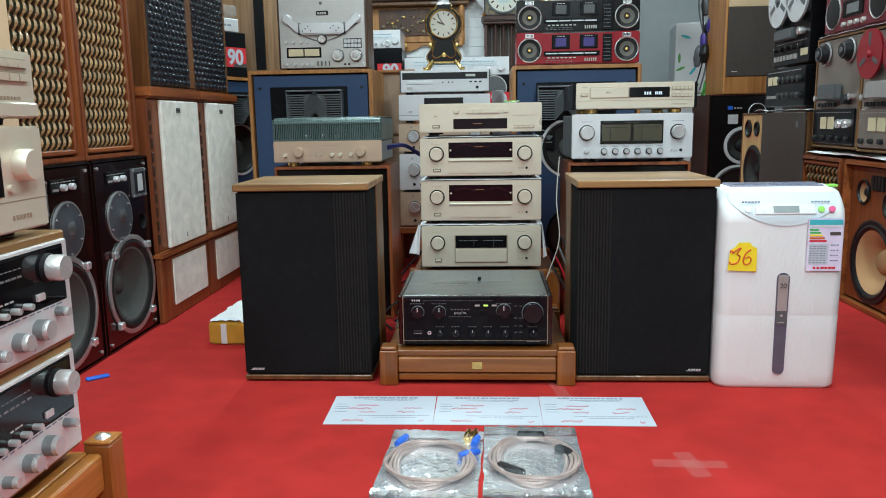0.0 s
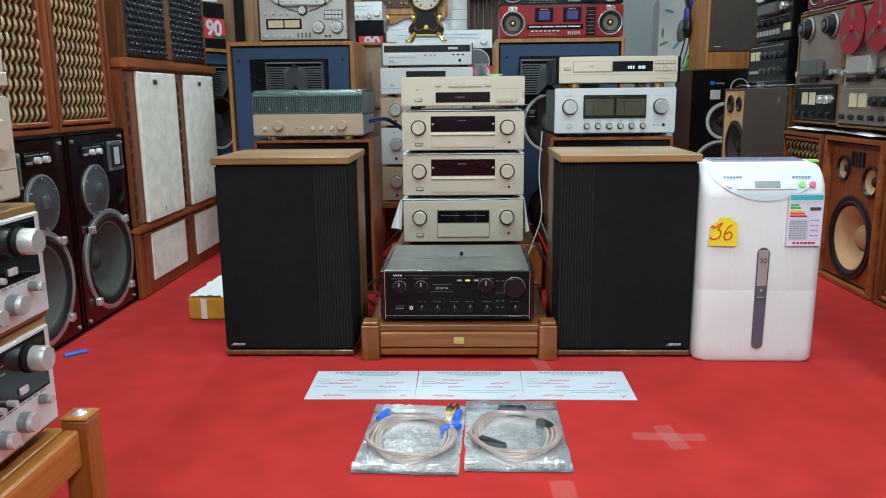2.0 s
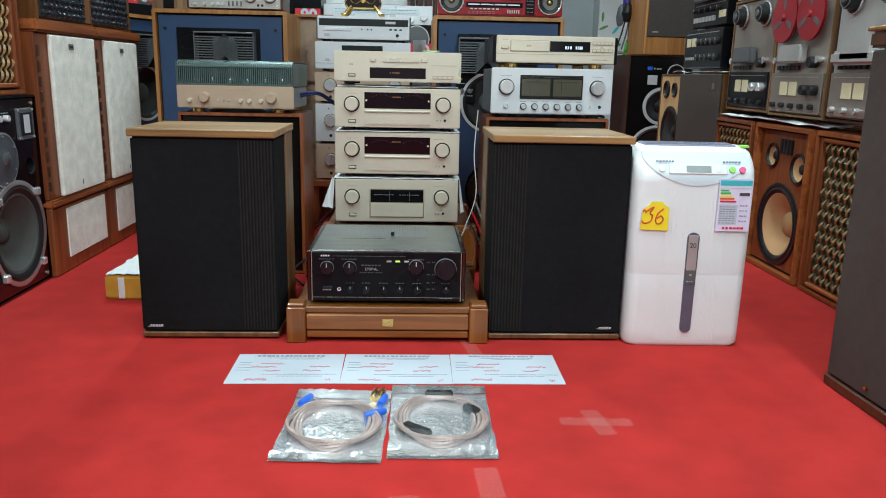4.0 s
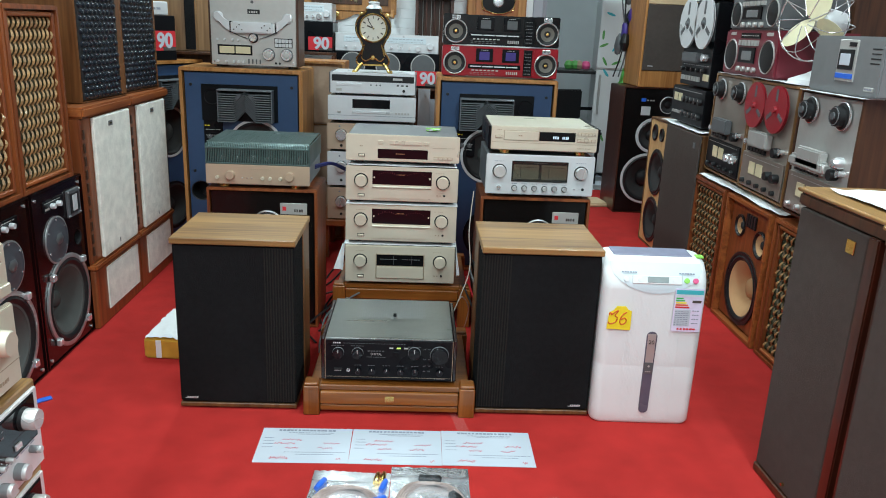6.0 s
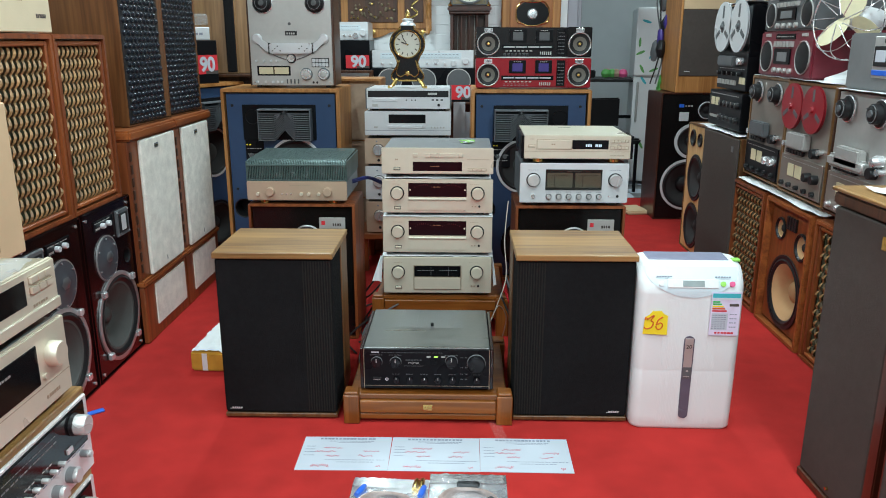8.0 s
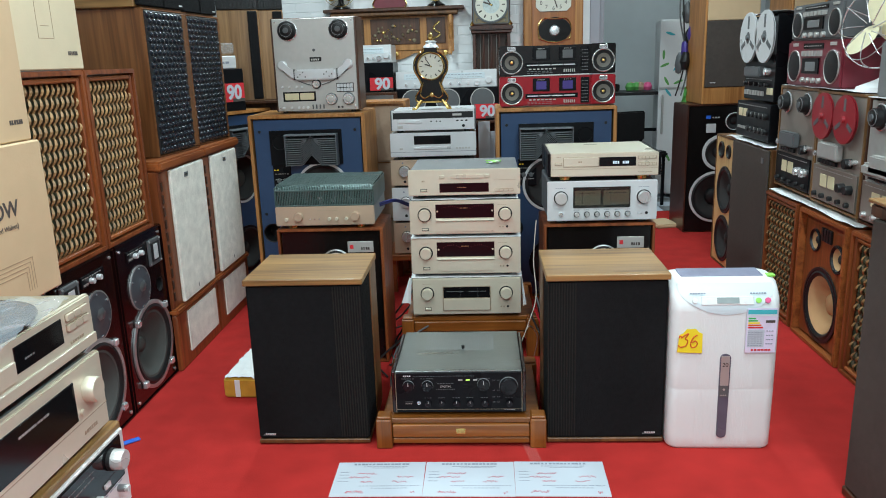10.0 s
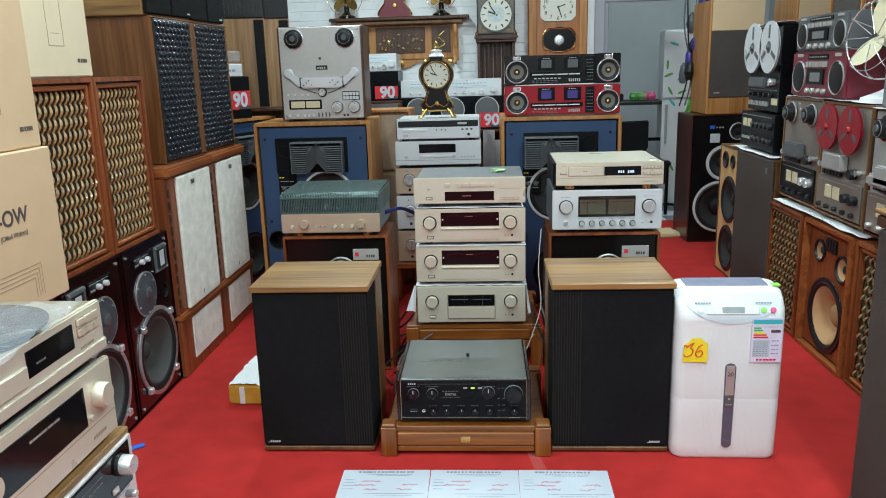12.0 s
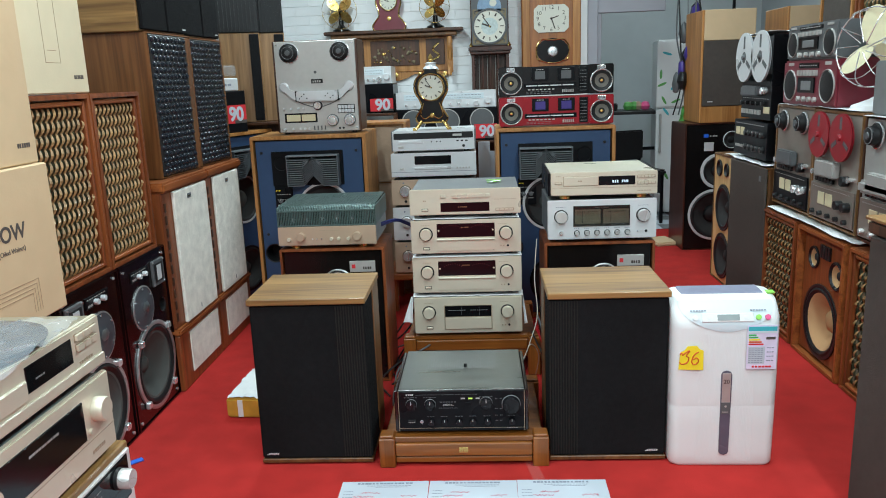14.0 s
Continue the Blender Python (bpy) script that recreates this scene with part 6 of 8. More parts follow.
    box("case", CHAMPCASE, c, -w / 2 + 0.004, w / 2 - 0.004, 0.014, d, 0.01, h - 0.002, 0.003)
    box("front_panel", CHAMP, c, -w / 2, w / 2, 0, 0.0135, 0.01, h, 0.003, seg=2)
    box("drawer", CHAMP, c, -0.2, -0.03, -0.006, 0.001, 0.04, 0.075, 0.002)
    wd = box("display_window", WINDOW, c, -0.025, 0.12, -0.0015, 0.002, 0.048, 0.095, 0.001)
    text_bars(wd, MIDGREY, 0.0, 0.03, 0.065, 0.003, -0.0022, 4)
    for zz in (0.065, 0.085):
        part("key_strip", ribs_bm(0.135, 0.21, 3, zz, zz + 0.011, -0.006, 0.001, 0.85), CHAMP, c)
        box("key_bed", CHAMPDARK, c, 0.133, 0.209, -0.001, 0.001, zz - 0.002, zz + 0.013, 0)
    box("lower_ledge", CHAMP, c, -w / 2 + 0.002, w / 2 - 0.002, -0.005, 0.001, 0.012, 0.033, 0.002)
    text_bars(c, CHAMPDARK, 0.14, 0.19, 0.037, 0.005, n=6)

    v = thing("record_in_sleeve", 0.335, 1.262, 0.922, 8, "black records in crumpled clear plastic lying on a disc player", "record")
    for i in range(3):
        lathe("record", BLACKGLOSS, v, [(0, 0), (0.145 - 0.004 * i, 0), (0.145 - 0.004 * i, 0.003), (0, 0.003)], (0.01 * i, 0.008 * i, 0.002 + i * 0.005), "z", 44)
    f = bmesh.new()
    bmesh.ops.create_grid(f, x_segments=26, y_segments=26, size=0.5)
    for q in f.verts:
        rr = max(abs(q.co.x), abs(q.co.y)) * 2
        q.co = Vector((q.co.x * 0.35, q.co.y * 0.33 - 0.03, 0.0215 + 0.016 * abs(noise.noise(q.co * 7)) + 0.008 * noise.noise(q.co * 19) - 0.006 * max(rr - 0.75, 0) * 4))
    link("plastic_sleeve", f, CLOUDYFILM, v, "crumpled clear plastic sleeve", smooth=True)


near_rack()


# ---- cardboard cartons by the wall
def carton(x, yc, z, w, h, d, mat, label, kind):
    c = thing("carton", x, yc, z, 90, label, "cardboard box", "cardboard cartons")
    box("box_body", mat, c, -w / 2, w / 2, 0, d, 0, h, 0.004)
    box("flap_seam", CARDLINE, c, -w / 2 + 0.003, w / 2 - 0.003, d * 0.5 - 0.001, d * 0.5 + 0.001, h - 0.0005, h + 0.0006, 0)
    if kind == "low":
        lettering("print", "R-OW", 0.062, CARDPRINT, c, pose(w / 2 - 0.242, -0.0004, h - 0.176, 90), bold=0.0012)
        lettering("print", "Speaker (Oiled Walnut)", 0.02, CARDPRINT, c, pose(w / 2 - 0.262, -0.0004, h - 0.224, 90))
        for k in range(4):
            o = 0.012 * k
            for (a0, a1, b0, b1) in ((-0.4, -0.13 - o, h - 0.326 - o, h - 0.324 - o), (-0.13 - o, -0.128 - o, 0.03, h - 0.324 - o)):
                box("drawing_line", CARDLINE, c, w / 2 + a0, w / 2 + a1, -0.0006, 0.0006, b0, b1, 0)
    else:
        text_bars(c, CARDPRINT, w / 2 - 0.095, w / 2 - 0.03, 0.048, 0.013, n=6)
        for (a0, a1, b0, b1) in ((-0.26, -0.258, 0.1, 0.45), (-0.17, -0.168, 0.1, 0.45), (-0.26, -0.168, 0.1, 0.102)):
            box("drawing_line", CARDLINE, c, w / 2 + a0, w / 2 + a1, -0.0006, 0.0006, b0, b1, 0)
        box("drawing_plate", CARDLINE, c, w / 2 - 0.24, w / 2 - 0.19, -0.0006, 0.0006, 0.14, 0.142, 0)
    return c


carton(-0.06, 2.07, 0.7, 0.5, 0.448, 0.45, KRAFT, "large kraft cardboard carton with printed outline drawing", "low")
carton(-0.075, 2.06, 1.15, 0.5, 0.5, 0.45, KRAFT, "large kraft cardboard carton stacked on another", "high")
carton(-0.17, 2.6, 1.346, 0.5, 0.5, 0.4, KRAFTPALE, "pale cardboard carton standing on a lattice speaker", "high")


# ---- middle stack behind, on a red-brown table
def middle_stack():
    t = thing("side_table", 0.965, 4.39, 0, 0, "low dark red-brown table holding a stack of silver components", "table")
    box("tabletop", REDWOOD_X, t, -0.29, 0.29, 0, 0.42, 0.2, 0.236, 0.004)
    for sx in (-1, 1):
        for y in (0.03, 0.36):
            box("leg", REDWOOD, t, sx * 0.26 - 0.02, sx * 0.26 + 0.02, y, y + 0.04, 0, 0.199, 0.003)

    def small_amp(z, h, mat):
        u = thing("knobbed_amplifier", 0.965, 4.4, z, 0, "compact metal amplifier with a round chrome knob in a stack", "amplifier", "stacked knobbed amplifiers")
        box("case", DARKGREY, u, -0.235, 0.235, 0.013, 0.36, 0.01, h - 0.006, 0.003)
        box("front_panel", mat, u, -0.243, 0.243, 0, 0.0125, 0.006, h - 0.004, 0.003, seg=2)
        for x in (-0.165, 0.165):
            knob("knob", u, x, h * 0.56, 0.031, 0.025, CHROME, 0, 26)
            lathe("knob_ring", BLACKPL, u, [(0.031, 0), (0.034, 0), (0.034, 0.002), (0.031, 0.002)], (x, 0, h * 0.56), "y", 26)
        lathe("socket", BLACKPL, u, [(0, 0), (0.008, 0), (0.008, 0.002), (0, 0.002)], (-0.165, 0, h * 0.18), "y", 14)
        box("button", BLACKPL, u, -0.135, -0.12, -0.004, 0, h * 0.14, h * 0.2, 0.001)
        lathe("logo_disc", INK, u, [(0, 0), (0.005, 0), (0.005, 0.0006), (0, 0.0006)], (-0.175, 0, h * 0.86), "y", 12)
        for sx in (-1, 1):
            lathe("foot", BLACKPL, u, [(0, 0), (0.02, 0), (0.02, 0.008), (0, 0.008)], (sx * 0.2, 0.04, 0), "z", 12)
        return u
    small_amp(0.237, 0.192, BRONZE)
    small_amp(0.432, 0.203, SILVER)
    small_amp(0.638, 0.156, BRONZE)

    def silver_player(z, h, kind):
        u = thing("silver_disc_player", 0.968 if kind else 0.972, 4.395, z, 0, "silver disc player with a dark display strip in a stack" if kind else "silver disc player with a black upper band under the gilt clock", "disc player", "silver disc players")
        w = 0.484 if kind else 0.464
        box("case", SILVER, u, -w / 2 + 0.003, w / 2 - 0.003, 0.013, 0.36, 0.012, h - 0.002, 0.003)
        box("front_panel", SILVER, u, -w / 2, w / 2, 0, 0.0125, 0.012, h, 0.003, seg=2)
        for sx in (-1, 1):
            lathe("foot", BLACKPL, u, [(0, 0), (0.02, 0), (0.02, 0.012), (0, 0.012)], (sx * 0.19, 0.04, 0), "z", 12)
        if kind:
            box("display_window", WINDOW, u, -0.107, 0.1, -0.0015, 0.002, h * 0.55, h * 0.88, 0.001)
            box("drawer", SILVER, u, -0.107, 0.1, -0.005, 0.001, h * 0.36, h * 0.46, 0.002)
            part("key_strip", ribs_bm(0.13, 0.215, 5, h * 0.36, h * 0.42, -0.004, 0.001, 0.5), DULLSILVER, u)
            box("power_button", DULLSILVER, u, -0.19, -0.17, -0.004, 0.001, h * 0.36, h * 0.43, 0.001)
            # dark strip for the shade in the groove
            box("panel_groove", INK, u, -w / 2 + 0.002, w / 2 - 0.002, -0.0006, 0.001, h * 0.26, h * 0.275, 0)
        else:
            box("upper_band", BLACKPL, u, -w / 2 + 0.008, w / 2 - 0.008, -0.0015, 0.002, h * 0.62, h * 0.9, 0.001)
            text_bars(u, DULLSILVER, 0.11, 0.2, h * 0.72, 0.012, -0.0022, 1)
            box("drawer", SILVER, u, -0.2, -0.06, -0.004, 0.001, h * 0.42, h * 0.55, 0.002)
            for x in (-0.01, 0.02, 0.04):
                lathe("button", BLACKPL, u, [(0, 0), (0.004, 0), (0.004, 0.003), (0, 0.003)], (x, 0, h * 0.49), "y", 8)
            for x in (0.13, 0.155, 0.18):
                box("button", BLACKPL, u, x, x + 0.013, -0.003, 0.001, h * 0.47, h * 0.53, 0.001)
            lathe("socket", BLACKPL, u, [(0, 0), (0.008, 0), (0.008, 0.002), (0, 0.002)], (0.17, 0, h * 0.27), "y", 14)
            box("power_button", DULLSILVER, u, -0.2, -0.17, -0.004, 0.001, h * 0.2, h * 0.32, 0.001)
            for sx in (-1, 1):
                box("end_cheek", DARKGREY, u, sx * (w / 2 + 0.003) - 0.003, sx * (w / 2 + 0.003) + 0.003, -0.002, 0.3, 0.012, h, 0.001)
        return u
    silver_player(0.796, 0.146, 1)
    silver_player(0.943, 0.124, 0)

    c = thing("gilt_mantel_clock", 0.968, 4.43, 1.068, 0, "black and gilt waisted mantel clock with ivory dial and finial", "clock")
    # waisted case outline, mirrored
    half = [(0.062, 0.035), (0.085, 0.05), (0.088, 0.075), (0.064, 0.11), (0.056, 0.14), (0.07, 0.175), (0.088, 0.205), (0.094, 0.24), (0.086, 0.275), (0.064, 0.3), (0.042, 0.315), (0.036, 0.335)]
    bm = bmesh.new()
    outline = [(-x, z) for x, z in half] + [(x, z) for x, z in reversed(half)]
    f = bm.faces.new([bm.verts.new((x, 0.0, z)) for x, z in outline])
    e = bmesh.ops.extrude_face_region(bm, geom=[f])
    bmesh.ops.translate(bm, verts=[v for v in e["geom"] if isinstance(v, bmesh.types.BMVert)], vec=(0, 0.11, 0))
    bmesh.ops.recalc_face_normals(bm, faces=bm.faces[:])
    link("case", bm, BLACKGLOSS, c, "black lacquer waisted case")
    for s in (-1, 1):
        wire("gilt_edge", BRASS, c, [(s * x, -0.003, z) for x, z in half], 0.005, steps=4)
        wire("foot", BRASS, c, [(s * 0.06, 0.0, 0.05), (s * 0.078, -0.012, 0.028), (s * 0.092, -0.02, 0.006), (s * 0.108, -0.018, 0.008)], 0.009)
        wire("back_foot", BRASS, c, [(s * 0.06, 0.1, 0.05), (s * 0.08, 0.1, 0.02), (s * 0.09, 0.1, 0.006)], 0.008)
        wire("scroll", BRASS, c, [(s * 0.012, -0.004, 0.075), (s * 0.04, -0.004, 0.062), (s * 0.062, -0.004, 0.082), (s * 0.054, -0.004, 0.12), (s * 0.045, -0.004, 0.15)], 0.0035)
    box("apron", BRASS, c, -0.055, 0.055, -0.004, 0.004, 0.036, 0.046, 0.002)
    clock_dial(c, 0, 0.235, 0.07, -0.006, BRASS)
    lathe("pendulum_bob", BRASS, c, [(0, 0), (0.014, 0), (0.01, 0.004), (0, 0.005)], (0, -0.001, 0.08), "y", 20)
    lathe("crown", SILVER, c, [(0.045, 0), (0.04, 0.012), (0.03, 0.02), (0.028, 0.03), (0.034, 0.034), (0.02, 0.04), (0, 0.042)], (0, 0.055, 0.333), "z", 20)
    lathe("finial", BRASS, c, [(0.018, 0), (0.01, 0.006), (0.016, 0.016), (0.012, 0.03), (0.004, 0.042), (0, 0.05)], (0, 0.055, 0.374), "z", 16)


def clock_dial(parent, x, z, r, y, rim, square=False):
    d = lathe("dial", DIAL, parent, [(0, 0.0), (r, 0.0), (r, 0.004), (0, 0.004)], (x, y + 0.004, z), "y", 44, "ivory dial with dark numerals")
    if not square:
        link("bezel", ring_bm(r * 0.98, r * 1.1, 0.008, (x, y + 0.002, z), 44), rim, d, smooth=True)
    for k in range(12):
        a = k * math.pi / 6
        bm = box_bm(-r * (0.045 if k % 3 else 0.028), r * (0.045 if k % 3 else 0.028), -0.0005, 0.0005, -r * 0.105, r * 0.105, 0)
        bm.transform(Matrix.Translation((x + r * 0.78 * math.sin(a), y - 0.0006, z + r * 0.78 * math.cos(a))) @ Matrix.Rotation(a, 4, "Y"))
        part("numeral", bm, CARDPRINT, d)
    for a, ln, wd in ((radians(-70), 0.5, 0.05), (radians(-35), 0.72, 0.035)) if not square else ((radians(75), 0.55, 0.05), (radians(168), 0.75, 0.035)):
        bm = box_bm(-r * wd, r * wd, -0.0005, 0.0005, -r * 0.1, r * ln, 0)
        bm.transform(Matrix.Translation((x, y - 0.002, z)) @ Matrix.Rotation(a, 4, "Y"))
        part("hand", bm, CARDPRINT, d)
    lathe("arbor", BRASS, d, [(0, 0), (r * 0.05, 0), (r * 0.05, 0.003), (0, 0.003)], (x, y - 0.001, z), "y", 12)
    return d


middle_stack()


# beige-clothed wooden speaker behind the left monitor
b = thing("beige_cloth_speaker", 0.60, 4.80, 0, 0, "wooden speaker with beige cloth behind a blue monitor", "speaker")
part("cabinet", cabinet_bm(0.36, 0.3, 1.10, 0.02, 0.03), OAK, b)
for z0, z1 in ((0.03, 0.36), (0.37, 0.72), (0.73, 1.07)):
    box("cloth_panel", BEIGECLOTH, b, -0.155, 0.155, 0.0, 0.029, z0, z1, 0.01, seg=2)


# ---- boxed music centres with their receivers
def boxed_set(x, y, z, w, h, rz, with_receiver=True, lid=False, low=0.0):
    """low: height of the banner's foot over its usual place."""
    c = thing("printed_carton", x, y, z, rz, "black printed carton with red banner and white figures", "cardboard box", "printed cartons")
    box("box_body", BLACKMETAL, c, -w / 2, w / 2, 0, 0.34, 0, h, 0.003)
    for k in range(max(1, int(w / 0.26))):
        cx = -w / 2 + 0.14 + k * 0.26
        lathe("printed_disc", DARKGREY, c, [(0, 0), (0.09, 0), (0.09, 0.0008), (0, 0.0008)], (cx, 0, h * 0.62), "y", 30)
        link("printed_ring", ring_bm(0.085, 0.092, 0.001, (cx, 0, h * 0.62), 30), DULLSILVER, c)
    bx = w / 2 - 0.16
    bn = box("red_banner", REDPRINT, c, bx - 0.02, bx + 0.155, -0.0015, 0.0005, h * 0.06 + low, h * 0.5 + low, 0)
    lettering("print", "90", 0.115, PAPER, bn, pose(bx + 0.075, -0.0022, h * 0.27 + low, 90), bold=0.004)
    box("lower_strip", CARDPRINT, c, bx + 0.06, bx + 0.155, -0.0022, -0.0012, h * 0.06 + low, h * 0.14 + low, 0)
    box("side_print", PAPER, c, -w / 2 + 0.01, -w / 2 + 0.07, -0.001, 0.0005, h * 0.1, h * 0.35, 0)
    if with_receiver:
        rw = min(w, 0.78) - 0.02
        r = thing("silver_receiver", x, y + 0.02, z + h + 0.001, rz, "long silver receiver with a tuning scale on a carton", "receiver", "silver receivers at the back")
        rh = 0.13
        box("case", SILVER, r, -rw / 2, rw / 2, 0.012, 0.3, 0, rh - 0.002, 0.003)
        box("front_panel", SILVER, r, -rw / 2, rw / 2, 0, 0.0115, 0.002, rh, 0.002)
        sc = box("tuning_scale", PALEPL, r, -rw * 0.42, rw * 0.38, -0.002, 0.001, rh * 0.52, rh * 0.85, 0.001)
        text_bars(sc, INK, -rw * 0.4, rw * 0.36, rh * 0.74, 0.004, -0.0028, 22)
        text_bars(sc, MIDGREY, -rw * 0.4, rw * 0.36, rh * 0.6, 0.002, -0.0028, 30)
        for i in range(9):
            knob("knob", r, -rw * 0.4 + i * rw * 0.088, rh * 0.26, 0.009 if i < 8 else 0.02, 0.016, CHROME, 0, 14)
        knob("tuning_knob", r, rw * 0.42, rh * 0.4, 0.024, 0.02, SILVER, 0, 22)
    if lid:
        p = thing("turntable", x, y + 0.01, z + h + 0.001, rz, "compact turntable under a clear acrylic lid on a carton", "turntable")
        box("plinth", SILVER, p, -0.2, 0.2, 0.0, 0.3, 0, 0.075, 0.004)
        lathe("platter", BLACKPL, p, [(0, 0), (0.13, 0), (0.13, 0.012), (0, 0.012)], (-0.03, 0.15, 0.075), "z", 30)
        box("lid", CLEARLID, p, -0.2, 0.2, 0.002, 0.3, 0.088, 0.15, 0.01, "clear acrylic lid")
        text_bars(p, INK, -0.16, 0.15, 0.03, 0.012, n=9)


shelf_l = thing("stock_shelf", 0.73, 5.9, 0, 0, "dark stock shelf holding cartons near the back wall", "shelf")
box("upright", DARKWOOD, shelf_l, -0.66, -0.62, 0.0, 0.42, 0, 1.09, 0.003)
box("upright", DARKWOOD, shelf_l, -0.15, -0.12, 0.0, 0.42, 0, 1.09, 0.003)
box("upright", DARKWOOD, shelf_l, 0.62, 0.66, 0.0, 0.42, 0, 0.86, 0.003)
box("board", DARKWOOD, shelf_l, -0.66, -0.12, 0, 0.42, 1.0905, 1.11, 0.003)
box("board", DARKWOOD, shelf_l, -0.119, 0.66, 0, 0.42, 0.8605, 0.878, 0.003)
box("back_board", DARKWOOD, shelf_l, -0.62, 0.62, 0.40, 0.42, 0, 0.85, 0)
boxed_set(0.335, 5.93, 1.111, 0.5, 0.215, 0)
boxed_set(0.98, 5.94, 0.879, 0.78, 0.245, 0)
boxed_set(-0.335, 4.60, 1.073, 0.5, 0.25, 60, False, True, 0.04)
for i, (x, h) in enumerate(((1.30, 0.24), (1.24, 0.2))):
    o = thing("paper_sheet", 1.272 + i * 0.03, 4.7 + 0.02 * i, 0.6, 0, "white printed packing sheet standing behind a blue monitor", "paper", "packing sheets")
    box("sheet", PAPER, o, -0.05, 0.02, 0, 0.003, -0.6, h + 0.13 - i * 0.02, 0.0005)

# veneered speakers behind the dimpled ones
for i, (x, y, w) in enumerate(((-0.32, 5.0, 0.25), (-0.135, 5.12, 0.17))):
    v = thing("veneered_speaker", x + w * 0.2, y, 1.118, 14, "tall veneered speaker with a dark grille on a shelf", "speaker", "veneered speakers")
    box("cabinet", BROWNOAK, v, -w / 2, w / 2, 0, 0.34, 0, 0.56, 0.004)
    box("grille", GRILLE, v, w / 2 - 0.065, w / 2 - 0.006, -0.012, 0.001, 0.012, 0.55, 0.004)
    u = thing("ribbed_speaker", x + w * 0.2, y - 0.005, 1.679, 14, "black ribbed speaker on a veneered one", "speaker", "ribbed black speakers")
    box("body", BLACKPL, u, -w / 2, w / 2, 0, 0.3, 0, 0.28, 0.004)
    for k in range(10):
        part("rib", box_bm(-w / 2 + 0.008 + k * w / 10.4, -w / 2 + 0.008 + k * w / 10.4 + 0.008, -0.006, 0.001, 0.01, 0.27, 0.001), BLACKPL, u)
k = thing("wall_shelf", -0.24, 4.98, 0, 0, "dark wooden cupboard carrying veneered speakers", "cupboard")
box("cupboard_body", DARKWOOD, k, -0.3, 0.32, 0.09, 0.5, 0, 1.1, 0.004)
box("cupboard_top", DARKWOOD, k, -0.32, 0.34, 0.0, 0.52, 1.1005, 1.117, 0.003)


# compact speakers on the dimpled ones
def compact_speaker(y, rz):
    s = thing("compact_speaker", -0.165, y, 1.593, rz, "compact walnut speaker with black split grille on a dimpled speaker", "speaker", "compact black-grilled speakers")
    w, h = 0.44, 0.27
    box("cabinet", WALNUT_Y, s, -w / 2, w / 2, 0.02, 0.32, 0, h, 0.004)
    for a, b2 in ((-w / 2 + 0.008, 0.01), (0.02, w / 2 - 0.008)):
        box("grille", GRILLE, s, a, b2, 0, 0.0195, 0.008, h - 0.008, 0.005)
    box("badge", SILVER, s, w / 2 - 0.06, w / 2 - 0.03, -0.003, 0, 0.022, 0.028, 0.0005)
    return s


compact_speaker(3.60, 86)
compact_speaker(4.05, 86)


